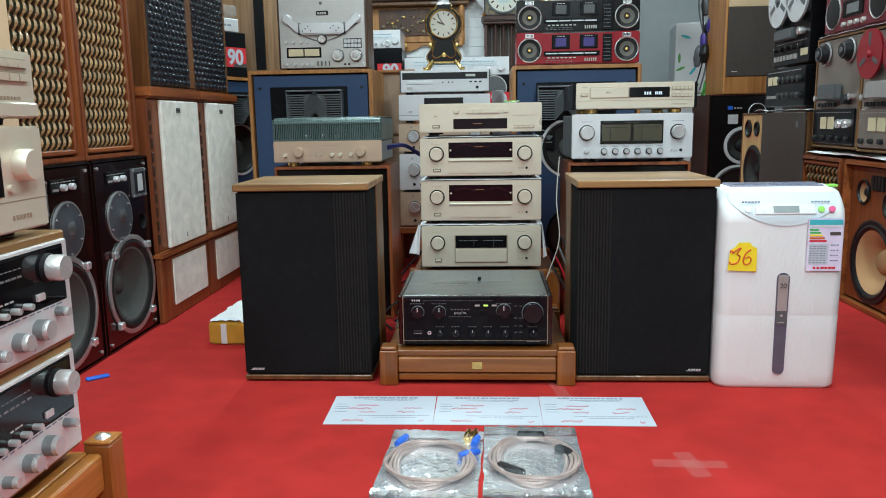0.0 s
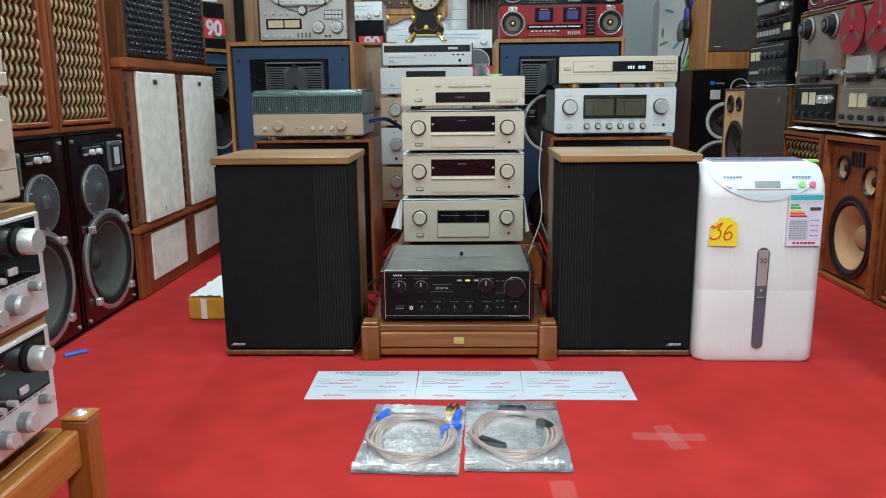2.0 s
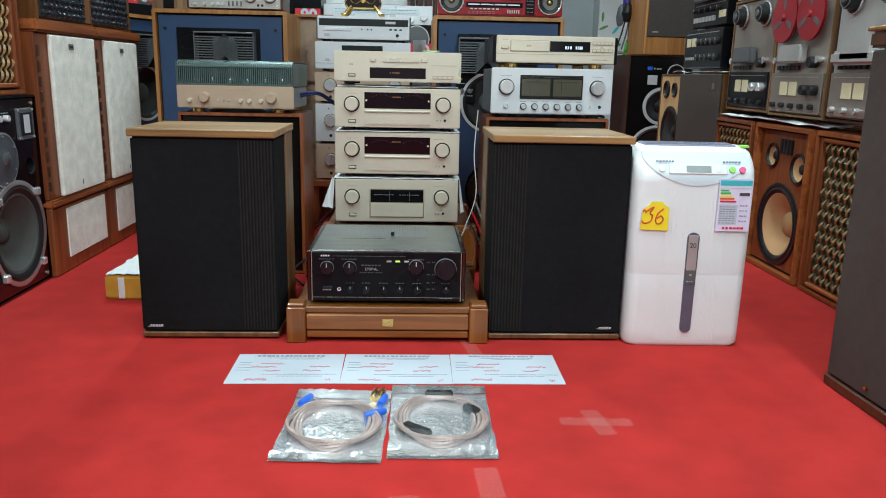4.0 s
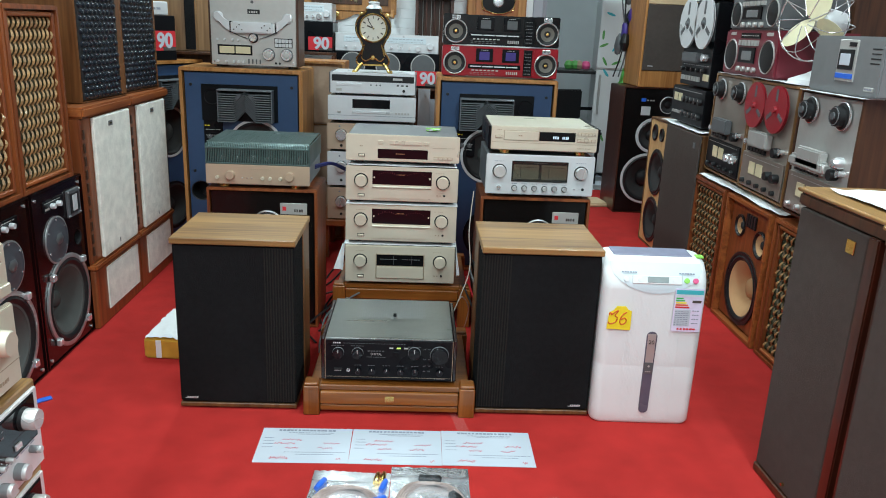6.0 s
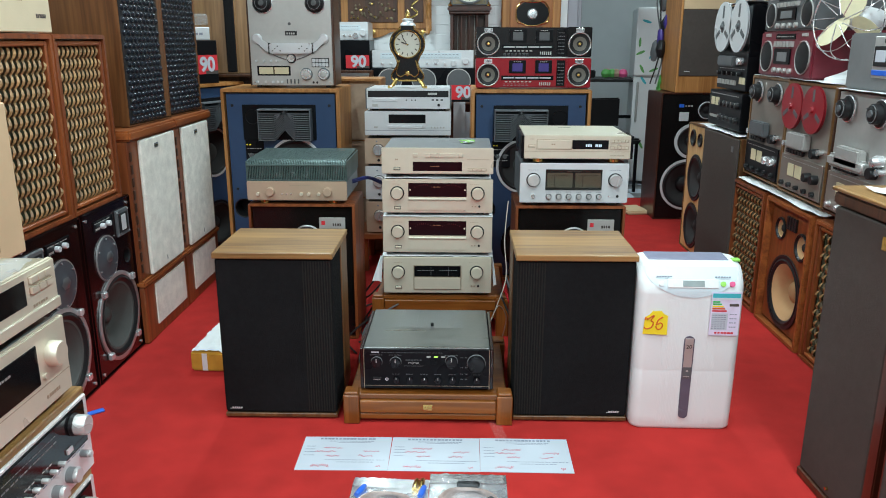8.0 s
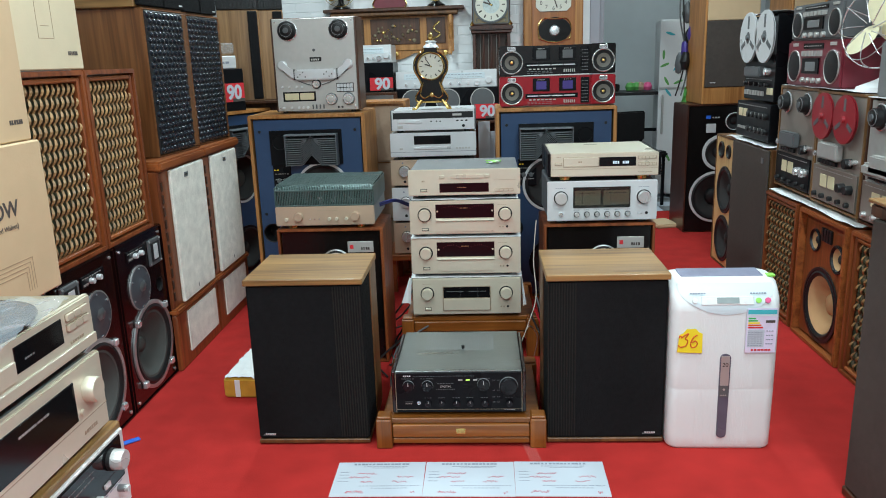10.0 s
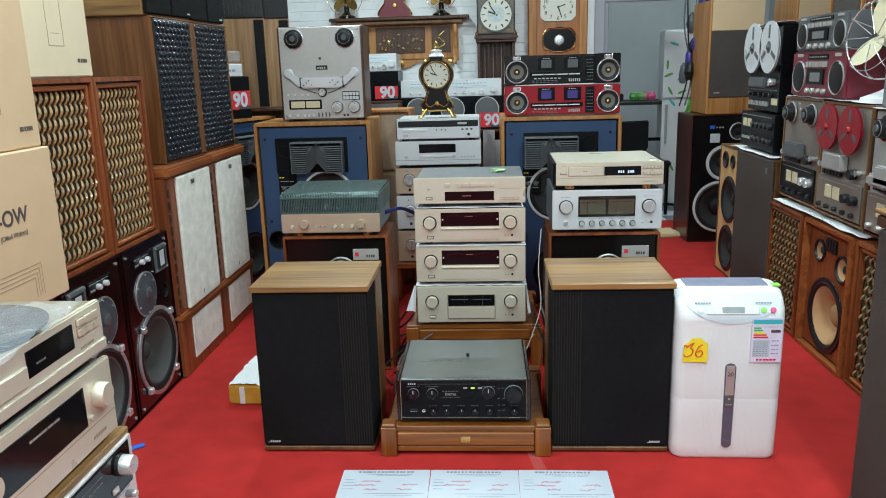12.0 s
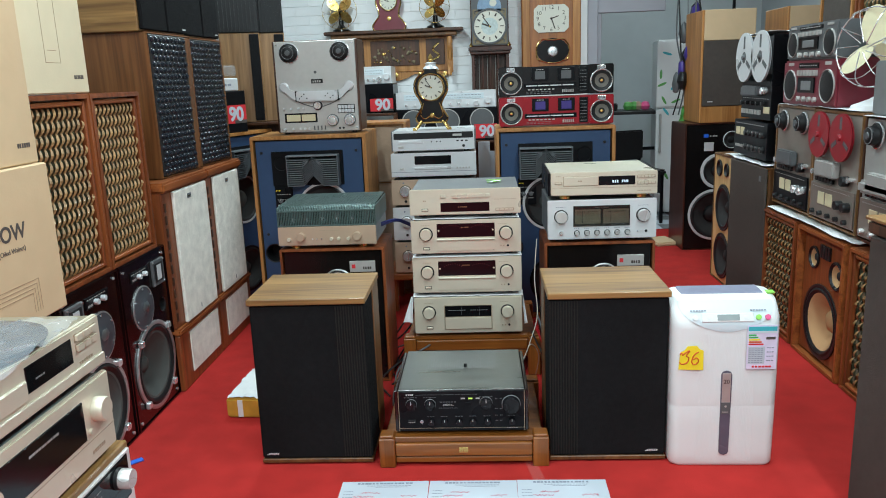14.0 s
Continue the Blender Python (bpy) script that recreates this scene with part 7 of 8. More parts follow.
# ---- back wall: shelf, clocks, fans
def carved_shelf():
    s = thing("carved_wall_shelf", 0.557, 6.36, 1.345, 0, "carved honey-brown wall shelf with a dark relief panel", "shelf")
    box("top_board", DARKWOOD, s, -0.56, 0.56, 0, 0.138, 0.375, 0.402, 0.006)
    box("cornice", WALNUT, s, -0.51, 0.51, 0.02, 0.138, 0.34, 0.374, 0.008)
    box("back_board", OAK, s, -0.47, 0.47, 0.1, 0.138, 0.07, 0.339, 0.004)
    for sx in (-1, 1):
        box("bracket", OAK, s, sx * 0.45 - 0.022, sx * 0.45 + 0.022, 0.04, 0.099, 0.05, 0.339, 0.01, seg=2)
        wire("bracket_scroll", OAK, s, [(sx * 0.45, 0.04, 0.33), (sx * 0.45, 0.02, 0.25), (sx * 0.45, 0.06, 0.12), (sx * 0.44, 0.03, 0.03)], 0.018)
    p = box("relief_panel", DARKWOOD, s, -0.2, 0.2, 0.09, 0.099, 0.12, 0.32, 0.003, "dark carved relief panel")
    rng = random.Random(4)
    for i in range(44):
        x, z = -0.175 + 0.35 * (i + rng.random()) / 44, 0.14 + 0.13 * rng.random()
        r = rng.uniform(0.006, 0.014)
        bm = lathe_bm([(0, 0), (r, 0.002), (r * 0.75, 0.009), (0, 0.012)], 8, "y", (x, 0.09, z), rng.uniform(0.5, 1.3))
        part("carving", bm, DULLBRASS if i % 3 else BRASS, p)
    for sx in (-1, 1):
        q = box("side_relief", DARKWOOD, s, sx * 0.33 - 0.075, sx * 0.33 + 0.075, 0.09, 0.099, 0.12, 0.32, 0.003)
        wire("side_carving", BRASS, q, [(sx * 0.33 - 0.04, 0.086, 0.15), (sx * 0.33 + 0.03, 0.084, 0.19), (sx * 0.33 - 0.02, 0.084, 0.24), (sx * 0.33 + 0.03, 0.086, 0.29)], 0.008)
    bm = bmesh.new()
    n = 40
    up = [bm.verts.new((-0.47 + 0.94 * i / n, 0.11, 0.069)) for i in range(n + 1)]
    lo = [bm.verts.new((-0.47 + 0.94 * i / n, 0.11, 0.055 - 0.055 * abs(math.sin(i / n * math.pi * 3)) * (1 if 8 < i < 32 else 0.6))) for i in range(n + 1)]
    for i in range(n):
        bm.faces.new((up[i], up[i + 1], lo[i + 1], lo[i]))
    e = bmesh.ops.extrude_face_region(bm, geom=bm.faces[:])
    bmesh.ops.translate(bm, verts=[v for v in e["geom"] if isinstance(v, bmesh.types.BMVert)], vec=(0, 0.026, 0))
    bmesh.ops.recalc_face_normals(bm, faces=bm.faces[:])
    part("scalloped_apron", bm, OAK, s)
    for i in range(5):
        x = -0.4 + i * 0.2
        h = lathe("hook", BRASS, s, [(0, 0), (0.014, 0), (0.01, 0.02), (0.02, 0.03), (0, 0.034)], (x, 0.11, 0.045), "y", 10)


carved_shelf()


def antique_fan(x, y, z, guard_r):
    f = thing("antique_fan", x, y, z, 0, "small black antique fan with brass blades on the wall shelf", "fan", "antique fans")
    lathe("base", BLACKGLOSS, f, [(0, 0), (0.075, 0), (0.07, 0.015), (0.04, 0.03), (0.022, 0.05), (0.02, 0.1), (0, 0.1)], (0, 0, 0), "z", 22)
    lathe("motor", BLACKGLOSS, f, [(0, -0.07), (0.035, -0.06), (0.045, -0.02), (0.03, 0.03), (0, 0.035)], (0, 0, 0.16), "y", 18)
    for k in range(4):
        a = math.pi / 4 + k * math.pi / 2
        bm = bmesh.new()
        bmesh.ops.create_circle(bm, cap_ends=True, segments=14, radius=0.5)
        bm.transform(Matrix.Translation((0, -0.045, 0.16)) @ Matrix.Rotation(a, 4, "Y") @ Matrix.Translation((guard_r * 0.5, 0, 0)) @ Matrix.Rotation(radians(90), 4, "X") @ Matrix.Rotation(radians(22), 4, "X") @ Matrix.Diagonal((guard_r * 0.8, guard_r * 0.55, 1, 1)))
        e = bmesh.ops.extrude_face_region(bm, geom=bm.faces[:])
        bmesh.ops.translate(bm, verts=[v for v in e["geom"] if isinstance(v, bmesh.types.BMVert)], vec=(0, 0.002, 0))
        part("blade", bm, BRASS, f)
    for rr in (guard_r, guard_r * 0.5):
        pts = [(rr * math.cos(i * math.pi / 16), -0.06, 0.16 + rr * math.sin(i * math.pi / 16)) for i in range(32)]
        wire("guard_ring", BRASS, f, pts, 0.0022, closed=True)
    for k in range(6):
        a = k * math.pi / 3
        wire("guard_spoke", BRASS, f, [(0, -0.07, 0.16), (guard_r * 0.6 * math.cos(a + 0.3), -0.068, 0.16 + guard_r * 0.6 * math.sin(a + 0.3)), (guard_r * math.cos(a), -0.06, 0.16 + guard_r * math.sin(a))], 0.0018, steps=4)
    return f


antique_fan(0.135, 6.43, 1.747, 0.14)
antique_fan(0.897, 6.43, 1.747, 0.12)
m = thing("red_mantel_clock", 0.525, 6.42, 1.747, 0, "wine-red mantel clock with gilt edging on the wall shelf", "clock")
bm = bmesh.new()
half = [(0.12, 0.0), (0.135, 0.03), (0.11, 0.07), (0.08, 0.11), (0.085, 0.16), (0.1, 0.21), (0.09, 0.28), (0.05, 0.33)]
f = bm.faces.new([bm.verts.new((-x, 0, z)) for x, z in half] + [bm.verts.new((x, 0, z)) for x, z in reversed(half)])
e = bmesh.ops.extrude_face_region(bm, geom=[f])
bmesh.ops.translate(bm, verts=[v for v in e["geom"] if isinstance(v, bmesh.types.BMVert)], vec=(0, 0.07, 0))
bmesh.ops.recalc_face_normals(bm, faces=bm.faces[:])
part("case", bm, WINE, m)
for s in (-1, 1):
    wire("gilt_edge", BRASS, m, [(s * x, -0.003, z) for x, z in half], 0.006, steps=4)
clock_dial(m, 0, 0.22, 0.065, -0.006, BRASS)
lathe("pendulum_bob", BRASS, m, [(0, 0), (0.02, 0), (0.015, 0.005), (0, 0.006)], (0, -0.001, 0.09), "y", 18)


def tall_clock():
    c = thing("tall_pendulum_clock", 1.33, 6.34, 0, 0, "dark red-brown tall pendulum clock with an arched painted dial", "clock")
    box("hood", REDBROWN, c, -0.15, 0.15, 0.0, 0.155, 1.585, 2.05, 0.005)
    box("hood_board", DARKGREY, c, -0.142, 0.142, -0.004, -0.0005, 1.595, 2.0, 0.002)
    box("ledge", REDBROWN, c, -0.172, 0.172, -0.03, 0.155, 1.55, 1.584, 0.008, seg=2)
    box("lower_ledge", REDBROWN, c, -0.16, 0.16, -0.015, 0.155, 1.525, 1.549, 0.006)
    sp = box("spandrel_plate", DULLBRASS, c, -0.132, 0.132, -0.0065, -0.0045, 1.602, 1.87, 0.001, "engraved dull brass plate behind the dial")
    for sx in (-1, 1):
        for zz in (1.628, 1.848):
            wire("corner_scroll", DARKGREY, sp, [(sx * 0.07, -0.007, zz), (sx * 0.1, -0.009, zz + 0.012), (sx * 0.118, -0.007, zz), (sx * 0.108, -0.009, zz - 0.015)], 0.004, steps=5)
    dl = clock_dial(c, 0, 1.738, 0.125, -0.012, DARKGREY)
    lathe("painted_centre", material("faded_teal_paint", (0.47, 0.54, 0.53), 0.5, 0, 0.3, 60), dl, [(0, 0), (0.066, 0), (0.066, 0.0006), (0, 0.0006)], (0, -0.0122, 1.738), "y", 30, "pale blue painted centre")
    ar = lathe("moon_arch", material("faded_blue_paint", (0.20, 0.30, 0.42), 0.5, 0, 0.3, 50), c, [(0, 0), (0.095, 0), (0.095, 0.002), (0, 0.002)], (0, -0.0045, 1.885), "y", 30, "painted blue arch above the dial")
    lathe("moon", DIAL, ar, [(0, 0), (0.028, 0), (0.028, 0.001), (0, 0.001)], (0.03, -0.0068, 1.915), "y", 18)
    for sx in (-1, 1):
        lathe("finial", BRASS, c, [(0.014, 0), (0.018, 0.01), (0.008, 0.02), (0.004, 0.03), (0, 0.032)], (sx * 0.15, -0.018, 1.5845), "z", 12)
        box("trunk_side", REDBROWN, c, sx * 0.137 - 0.013, sx * 0.137 + 0.013, 0.01, 0.155, 0.72, 1.524, 0.003)
    box("trunk_back", DARKWOOD, c, -0.123, 0.123, 0.13, 0.155, 0.72, 1.524, 0)
    for k in range(3):
        box("trunk_bar", REDBROWN, c, -0.062 + k * 0.062 - 0.006, -0.062 + k * 0.062 + 0.006, 0.02, 0.035, 0.72, 1.524, 0.003)
        lathe("pendulum_rod", DULLSILVER, c, [(0.003, 0), (0.003, 0.7), (0, 0.7)], (-0.09 + k * 0.066, 0.08, 0.82), "z", 8)
    box("plinth", REDBROWN, c, -0.17, 0.17, -0.02, 0.155, 0, 0.719, 0.006)


tall_clock()


def box_clock():
    c = thing("wooden_wall_clock", 1.822, 6.42, 1.33, 0, "honey wooden wall clock with cream octagonal dial and pendulum window", "clock")
    box("case", RACKWOOD_Z, c, -0.235, 0.235, 0.0, 0.078, 0, 0.8, 0.006)
    for x, mt in ((-0.2, OAK), (0.2, OAK)):
        box("side_panel", mt, c, x - 0.03, x + 0.03, -0.012, -0.0005, 0.012, 0.79, 0.004)
    bm = bmesh.new()
    oct_pts = [(-0.105, -0.105), (0.105, -0.105), (0.138, -0.072), (0.138, 0.072), (0.105, 0.105), (-0.105, 0.105), (-0.138, 0.072), (-0.138, -0.072)]
    f = bm.faces.new([bm.verts.new((x, -0.012, 0.453 + z)) for x, z in oct_pts])
    e = bmesh.ops.extrude_face_region(bm, geom=[f])
    bmesh.ops.translate(bm, verts=[v for v in e["geom"] if isinstance(v, bmesh.types.BMVert)], vec=(0, 0.0115, 0))
    bmesh.ops.recalc_face_normals(bm, faces=bm.faces[:])
    d = part("dial", bm, DIAL, c, "cream octagonal dial with dark figures")
    for k in range(12):
        a = (k + 1) * math.pi / 6
        s = 0.108 / max(abs(math.sin(a)), abs(math.cos(a)), 0.82)
        lettering("numeral", str(k + 1), 0.042, CARDPRINT, d, pose(min(s, 0.112) * math.sin(a), -0.0128, 0.453 + min(s, 0.085) * math.cos(a), 90))
    for a, ln in ((radians(72), 0.06), (radians(160), 0.085)):
        bm = box_bm(-0.004, 0.004, -0.0005, 0.0005, -0.01, ln, 0)
        bm.transform(Matrix.Translation((0, -0.0145, 0.453)) @ Matrix.Rotation(a, 4, "Y"))
        part("hand", bm, CARDPRINT, d)
    w = lathe("pendulum_window", BLACKGLOSS, c, [(0, 0), (0.098, 0), (0.098, 0.006), (0, 0.006)], (0.01, -0.0006, 0.205), "y", 16, "dark pendulum window in a gilt scalloped frame", wide=1.32)
    pts = [(0.01 + 0.13 * math.copysign(abs(math.cos(a)) ** 0.6, math.cos(a)), -0.008, 0.205 + 0.09 * math.copysign(abs(math.sin(a)) ** 0.6, math.sin(a)) + 0.006 * math.cos(6 * a)) for a in [i * math.pi / 20 for i in range(40)]]
    wire("gilt_frame", BRASS, w, pts, 0.005, closed=True)
    lathe("pendulum_bob", CHROME, w, [(0, 0), (0.042, 0), (0.035, 0.01), (0, 0.014)], (0.01, -0.007, 0.2), "y", 22)


box_clock()


# ---- back room seen through the opening
t = thing("black_desk", 2.72, 7.35, 0, 0, "black metal desk with a shelf in the back room", "desk")
box("desktop", BLACKPL, t, -0.5, 0.3, 0, 0.5, 0.955, 0.985, 0.004)
for sx in (-0.44, 0.24):
    for y in (0.02, 0.44):
        box("leg", BLACKMETAL, t, sx - 0.015, sx + 0.015, y, y + 0.03, 0, 0.954, 0.002)
for z in (0.3, 0.62):
    box("cross_bar", BLACKMETAL, t, -0.425, 0.225, 0.025, 0.045, z, z + 0.03, 0.002)
c = thing("black_office_chair", 2.62, 7.0, 0, 20, "black chair standing before the back room desk", "chair")
box("seat", BLACKPL, c, -0.2, 0.2, -0.2, 0.2, 0.44, 0.49, 0.015, seg=2)
box("backrest", BLACKPL, c, -0.2, 0.2, 0.19, 0.23, 0.55, 0.82, 0.015, seg=2)
for sx in (-1, 1):
    box("back_post", BLACKMETAL, c, sx * 0.17 - 0.012, sx * 0.17 + 0.012, 0.2, 0.225, 0.49, 0.56, 0.003)
    for sy in (-1, 1):
        box("leg", BLACKMETAL, c, sx * 0.17 - 0.012, sx * 0.17 + 0.012, sy * 0.17 - 0.012, sy * 0.17 + 0.012, 0, 0.44, 0.003)
p = thing("black_phone", 2.42, 7.5, 0.986, 15, "black desk equipment lying on the black desk", "desk equipment")
box("equipment_body", BLACKPL, p, -0.16, 0.14, 0, 0.2, 0, 0.07, 0.01, seg=2)
box("equipment_top", DARKGREY, p, -0.1, 0.1, 0.03, 0.16, 0.0705, 0.09, 0.006)
f = thing("plush_bundle", 2.72, 7.55, 0.986, 0, "small pink and green bundle on the black desk", "ornament")
rng = random.Random(8)
for i in range(6):
    lathe("lump", (PINK, BEIGECLOTH, LEAFGREEN)[i % 3], f, [(0, 0), (0.035, 0.008), (0.045, 0.04), (0.03, 0.075), (0, 0.085)], (rng.uniform(-0.09, 0.09), rng.uniform(-0.04, 0.04), 0), "z", 12)
fr = thing("white_fridge", 3.12, 7.25, 0, -8, "tall white fridge with green leaf stickers in the back room", "fridge")
box("cabinet", WHITEPL, fr, -0.26, 0.3, 0.045, 0.6, 0.03, 1.62, 0.01, seg=2)
box("lower_door", WHITEPL, fr, -0.26, 0.3, 0, 0.044, 0.04, 1.0, 0.012, seg=2)
box("upper_door", WHITEPL, fr, -0.26, 0.3, 0, 0.044, 1.01, 1.61, 0.012, seg=2)
box("door_handle", DULLSILVER, fr, -0.235, -0.215, -0.03, -0.001, 0.6, 0.96, 0.006)
rng = random.Random(3)
for i in range(9):
    bm = bmesh.new()
    bmesh.ops.create_circle(bm, cap_ends=True, segments=8, radius=1)
    bm.transform(Matrix.Translation((rng.uniform(-0.23, 0.0), -0.0012, rng.uniform(0.35, 1.5))) @ Matrix.Rotation(radians(90), 4, "X") @ Matrix.Rotation(rng.uniform(0, 6), 4, "Z") @ Matrix.Diagonal((0.045, 0.012, 1, 1)))
    part("leaf_sticker", bm, LEAFGREEN if i % 3 else TURQ, fr)

h = thing("hanging_bag_cluster", 2.825, 6.25, 0, 0, "tangle of dark and purple bags and leads hanging by the fridge", "bags")
rng = random.Random(11)
for i in range(12):
    z = 1.15 + rng.random() * 0.62
    x, y = rng.uniform(-0.05, 0.1), rng.uniform(-0.04, 0.06)
    bm = lathe_bm([(0, -0.08), (0.03, -0.07), (0.055, -0.01), (0.04, 0.05), (0.01, 0.085), (0, 0.09)], 12, "z", (x, y, z), rng.uniform(0.5, 1.0))
    for v in bm.verts:
        v.co += 0.012 * noise.noise_vector(v.co * 22)
    link("bag", bm, (BLACKPL, PURPLE, DARKGREY)[i % 3], h, smooth=True)
for i in range(4):
    x0 = rng.uniform(-0.06, 0.1)
    wire("lead", (BLACKPL, DARKGREY)[i % 2], h, [(x0, 0, 1.95), (x0 + rng.uniform(-0.05, 0.05), -0.03, 1.6), (x0 + rng.uniform(-0.06, 0.06), -0.02, 1.25), (x0 + rng.uniform(-0.04, 0.04), 0, 1.0)], 0.006)
box("hanging_rail", BLACKMETAL, h, -0.15, 0.4, -0.01, 0.01, 1.94, 1.96, 0.003)
for px in (0.36,):
    box("rail_post", BLACKMETAL, h, px, px + 0.02, -0.01, 0.01, 0, 1.94, 0.003)
g = thing("green_plastic_bag", 2.845, 6.25, 0.62, -8, "crumpled green plastic bag hanging from the rail by a string", "bag")
bm = bmesh.new()
bmesh.ops.create_grid(bm, x_segments=14, y_segments=24, size=0.5)
for v in bm.verts:
    u, q = v.co.x, v.co.y
    wide = 0.015 + 0.065 * (0.5 - q)
    v.co = Vector((u * 2 * wide, -0.02 + 0.035 * noise.noise(Vector((u * 5, q * 7, 2))), 0.3 + q * 0.3 + 0.015 * noise.noise(Vector((u * 9, q * 4, 5)))))
link("bag_sheet", bm, LEAFGREEN, g, smooth=True)
wire("string", DARKGREY, g, [(0, 0, 0.44), (0.01, 0, 0.9), (0, 0, 1.325)], 0.003)
mat_tiles = tagged(new("tile_floor"), "grey and white checked floor of the back room", "floor", kind="structure")
tile_meshes = []
for mt in (PAPER, MIDGREY):
    bm = box_bm(-0.098, 0.098, -0.098, 0.098, 0.0005, 0.006, 0.002)
    me = bpy.data.meshes.new("tile")
    bm.to_mesh(me)
    bm.free()
    me.materials.append(mt)
    tile_meshes.append(me)
for i in range(9):
    for j in range(9):
        ob = new("tile", tile_meshes[(i + j) % 2])
        ob.parent = mat_tiles
        ob.location = (2.3 + i * 0.2, 6.75 + j * 0.2, 0)
o = thing("brown_paper_bag", 2.66, 6.1, 0, 12, "flattened brown paper bag lying on the carpet", "paper bag")
box("bag_body", KRAFT, o, -0.09, 0.09, -0.12, 0.12, 0, 0.03, 0.01, seg=2)


# ---- right: boomboxes, fan and cassette deck on the reel decks
def upright_boombox(y, z, w, h, d, mat, name, label):
    u = thing(name, 2.755, y, z, -90, label, "boombox", "boomboxes on the reel decks")
    box("body", mat, u, -w / 2, w / 2, 0, d, 0, h, 0.008, seg=2)
    for sx in (-1, 1):
        cx = sx * (w / 2 - h * 0.44)
        dr = lathe("speaker", BLACKPL, u, [(h * 0.33, 0.0), (h * 0.31, 0.005), (h * 0.2, 0.008), (0, 0.008)], (cx, 0, h * 0.44), "y", 30)
        link("speaker_ring", ring_bm(h * 0.335, h * 0.355, 0.005, (cx, 0, h * 0.44), 32), DULLSILVER, dr, smooth=True)
        box("tweeter_grille", DULLSILVER, u, cx - 0.03, cx + 0.03, -0.003, 0.001, h * 0.88, h * 0.95, 0.001)
    cw = w / 2 - h * 0.9
    box("tape_door", BLACKMETAL, u, -cw, cw * 0.7, -0.006, 0.001, h * 0.28, h * 0.62, 0.003)
    box("tape_window", MIDGREY, u, -cw * 0.6, cw * 0.4, -0.008, -0.005, h * 0.34, h * 0.54, 0.001)
    part("key_strip", ribs_bm(-cw, cw, 6, h * 0.66, h * 0.78, -0.012, 0.001, 0.7), DULLSILVER, u)
    box("tuner_scale", BLACKMETAL, u, -cw, cw, -0.003, 0.001, h * 0.82, h * 0.94, 0.001)
    text_bars(u, DULLSILVER, -cw * 0.9, cw * 0.9, h * 0.87, 0.004, -0.0038, 8)
    for i in range(4):
        knob("knob", u, -cw + 0.02 + i * cw * 0.55, h * 0.14, 0.012, 0.014, DULLSILVER, 0, 14)
    if mat is not WINE:
        wire("carry_handle", DULLSILVER, u, [(w / 2 - 0.19, d * 0.5, h - 0.002), (w / 2 - 0.19, d * 0.5, h + 0.03), (w / 2 - 0.02, d * 0.5, h + 0.034), (w / 2 - 0.02, d * 0.5, h - 0.002)], 0.004, steps=5)
    return u


upright_boombox(3.76, 1.163, 0.58, 0.205, 0.36, WINE, "wine_boombox", "wine-red boombox with black speakers on a reel deck")
upright_boombox(3.76, 1.37, 0.53, 0.16, 0.3, DARKGREY, "grey_boombox", "dark grey boombox on a wine-red one")


def cassette_deck():
    u = thing("grey_cassette_deck", 2.74, 2.90, 1.152, -90, "dark grey cassette recorder with a blue strip on a reel deck", "cassette deck")
    w, h, d = 0.46, 0.2, 0.3
    box("body", MIDGREY, u, -w / 2, w / 2, 0, d, 0, h, 0.006, seg=2)
    box("tape_bay", DULLSILVER, u, -0.045, 0.075, -0.004, 0.001, 0.045, h - 0.012, 0.002)
    box("tape_door", BLACKPL, u, -0.035, 0.062, -0.008, -0.003, 0.085, 0.155, 0.002)
    box("cassette", PAPER, u, -0.02, 0.045, -0.01, -0.007, 0.1, 0.14, 0.001)
    box("counter", BLACKPL, u, 0.02, 0.066, -0.006, -0.003, 0.165, 0.18, 0.001)
    box("blue_strip", BLUEPL, u, -0.04, 0.07, -0.007, -0.003, 0.054, 0.072, 0.001)
    box("name_strip", DULLSILVER, u, 0.15, 0.205, -0.002, 0.001, 0.02, 0.034, 0.001)
    text_bars(u, INK, 0.155, 0.2, 0.024, 0.006, -0.0028, 5)
    for i in range(4):
        part("vent", box_bm(0.16, 0.215, -0.001, 0.0005, 0.11 + i * 0.016, 0.114 + i * 0.016, 0), BLACKPL, u)


cassette_deck()


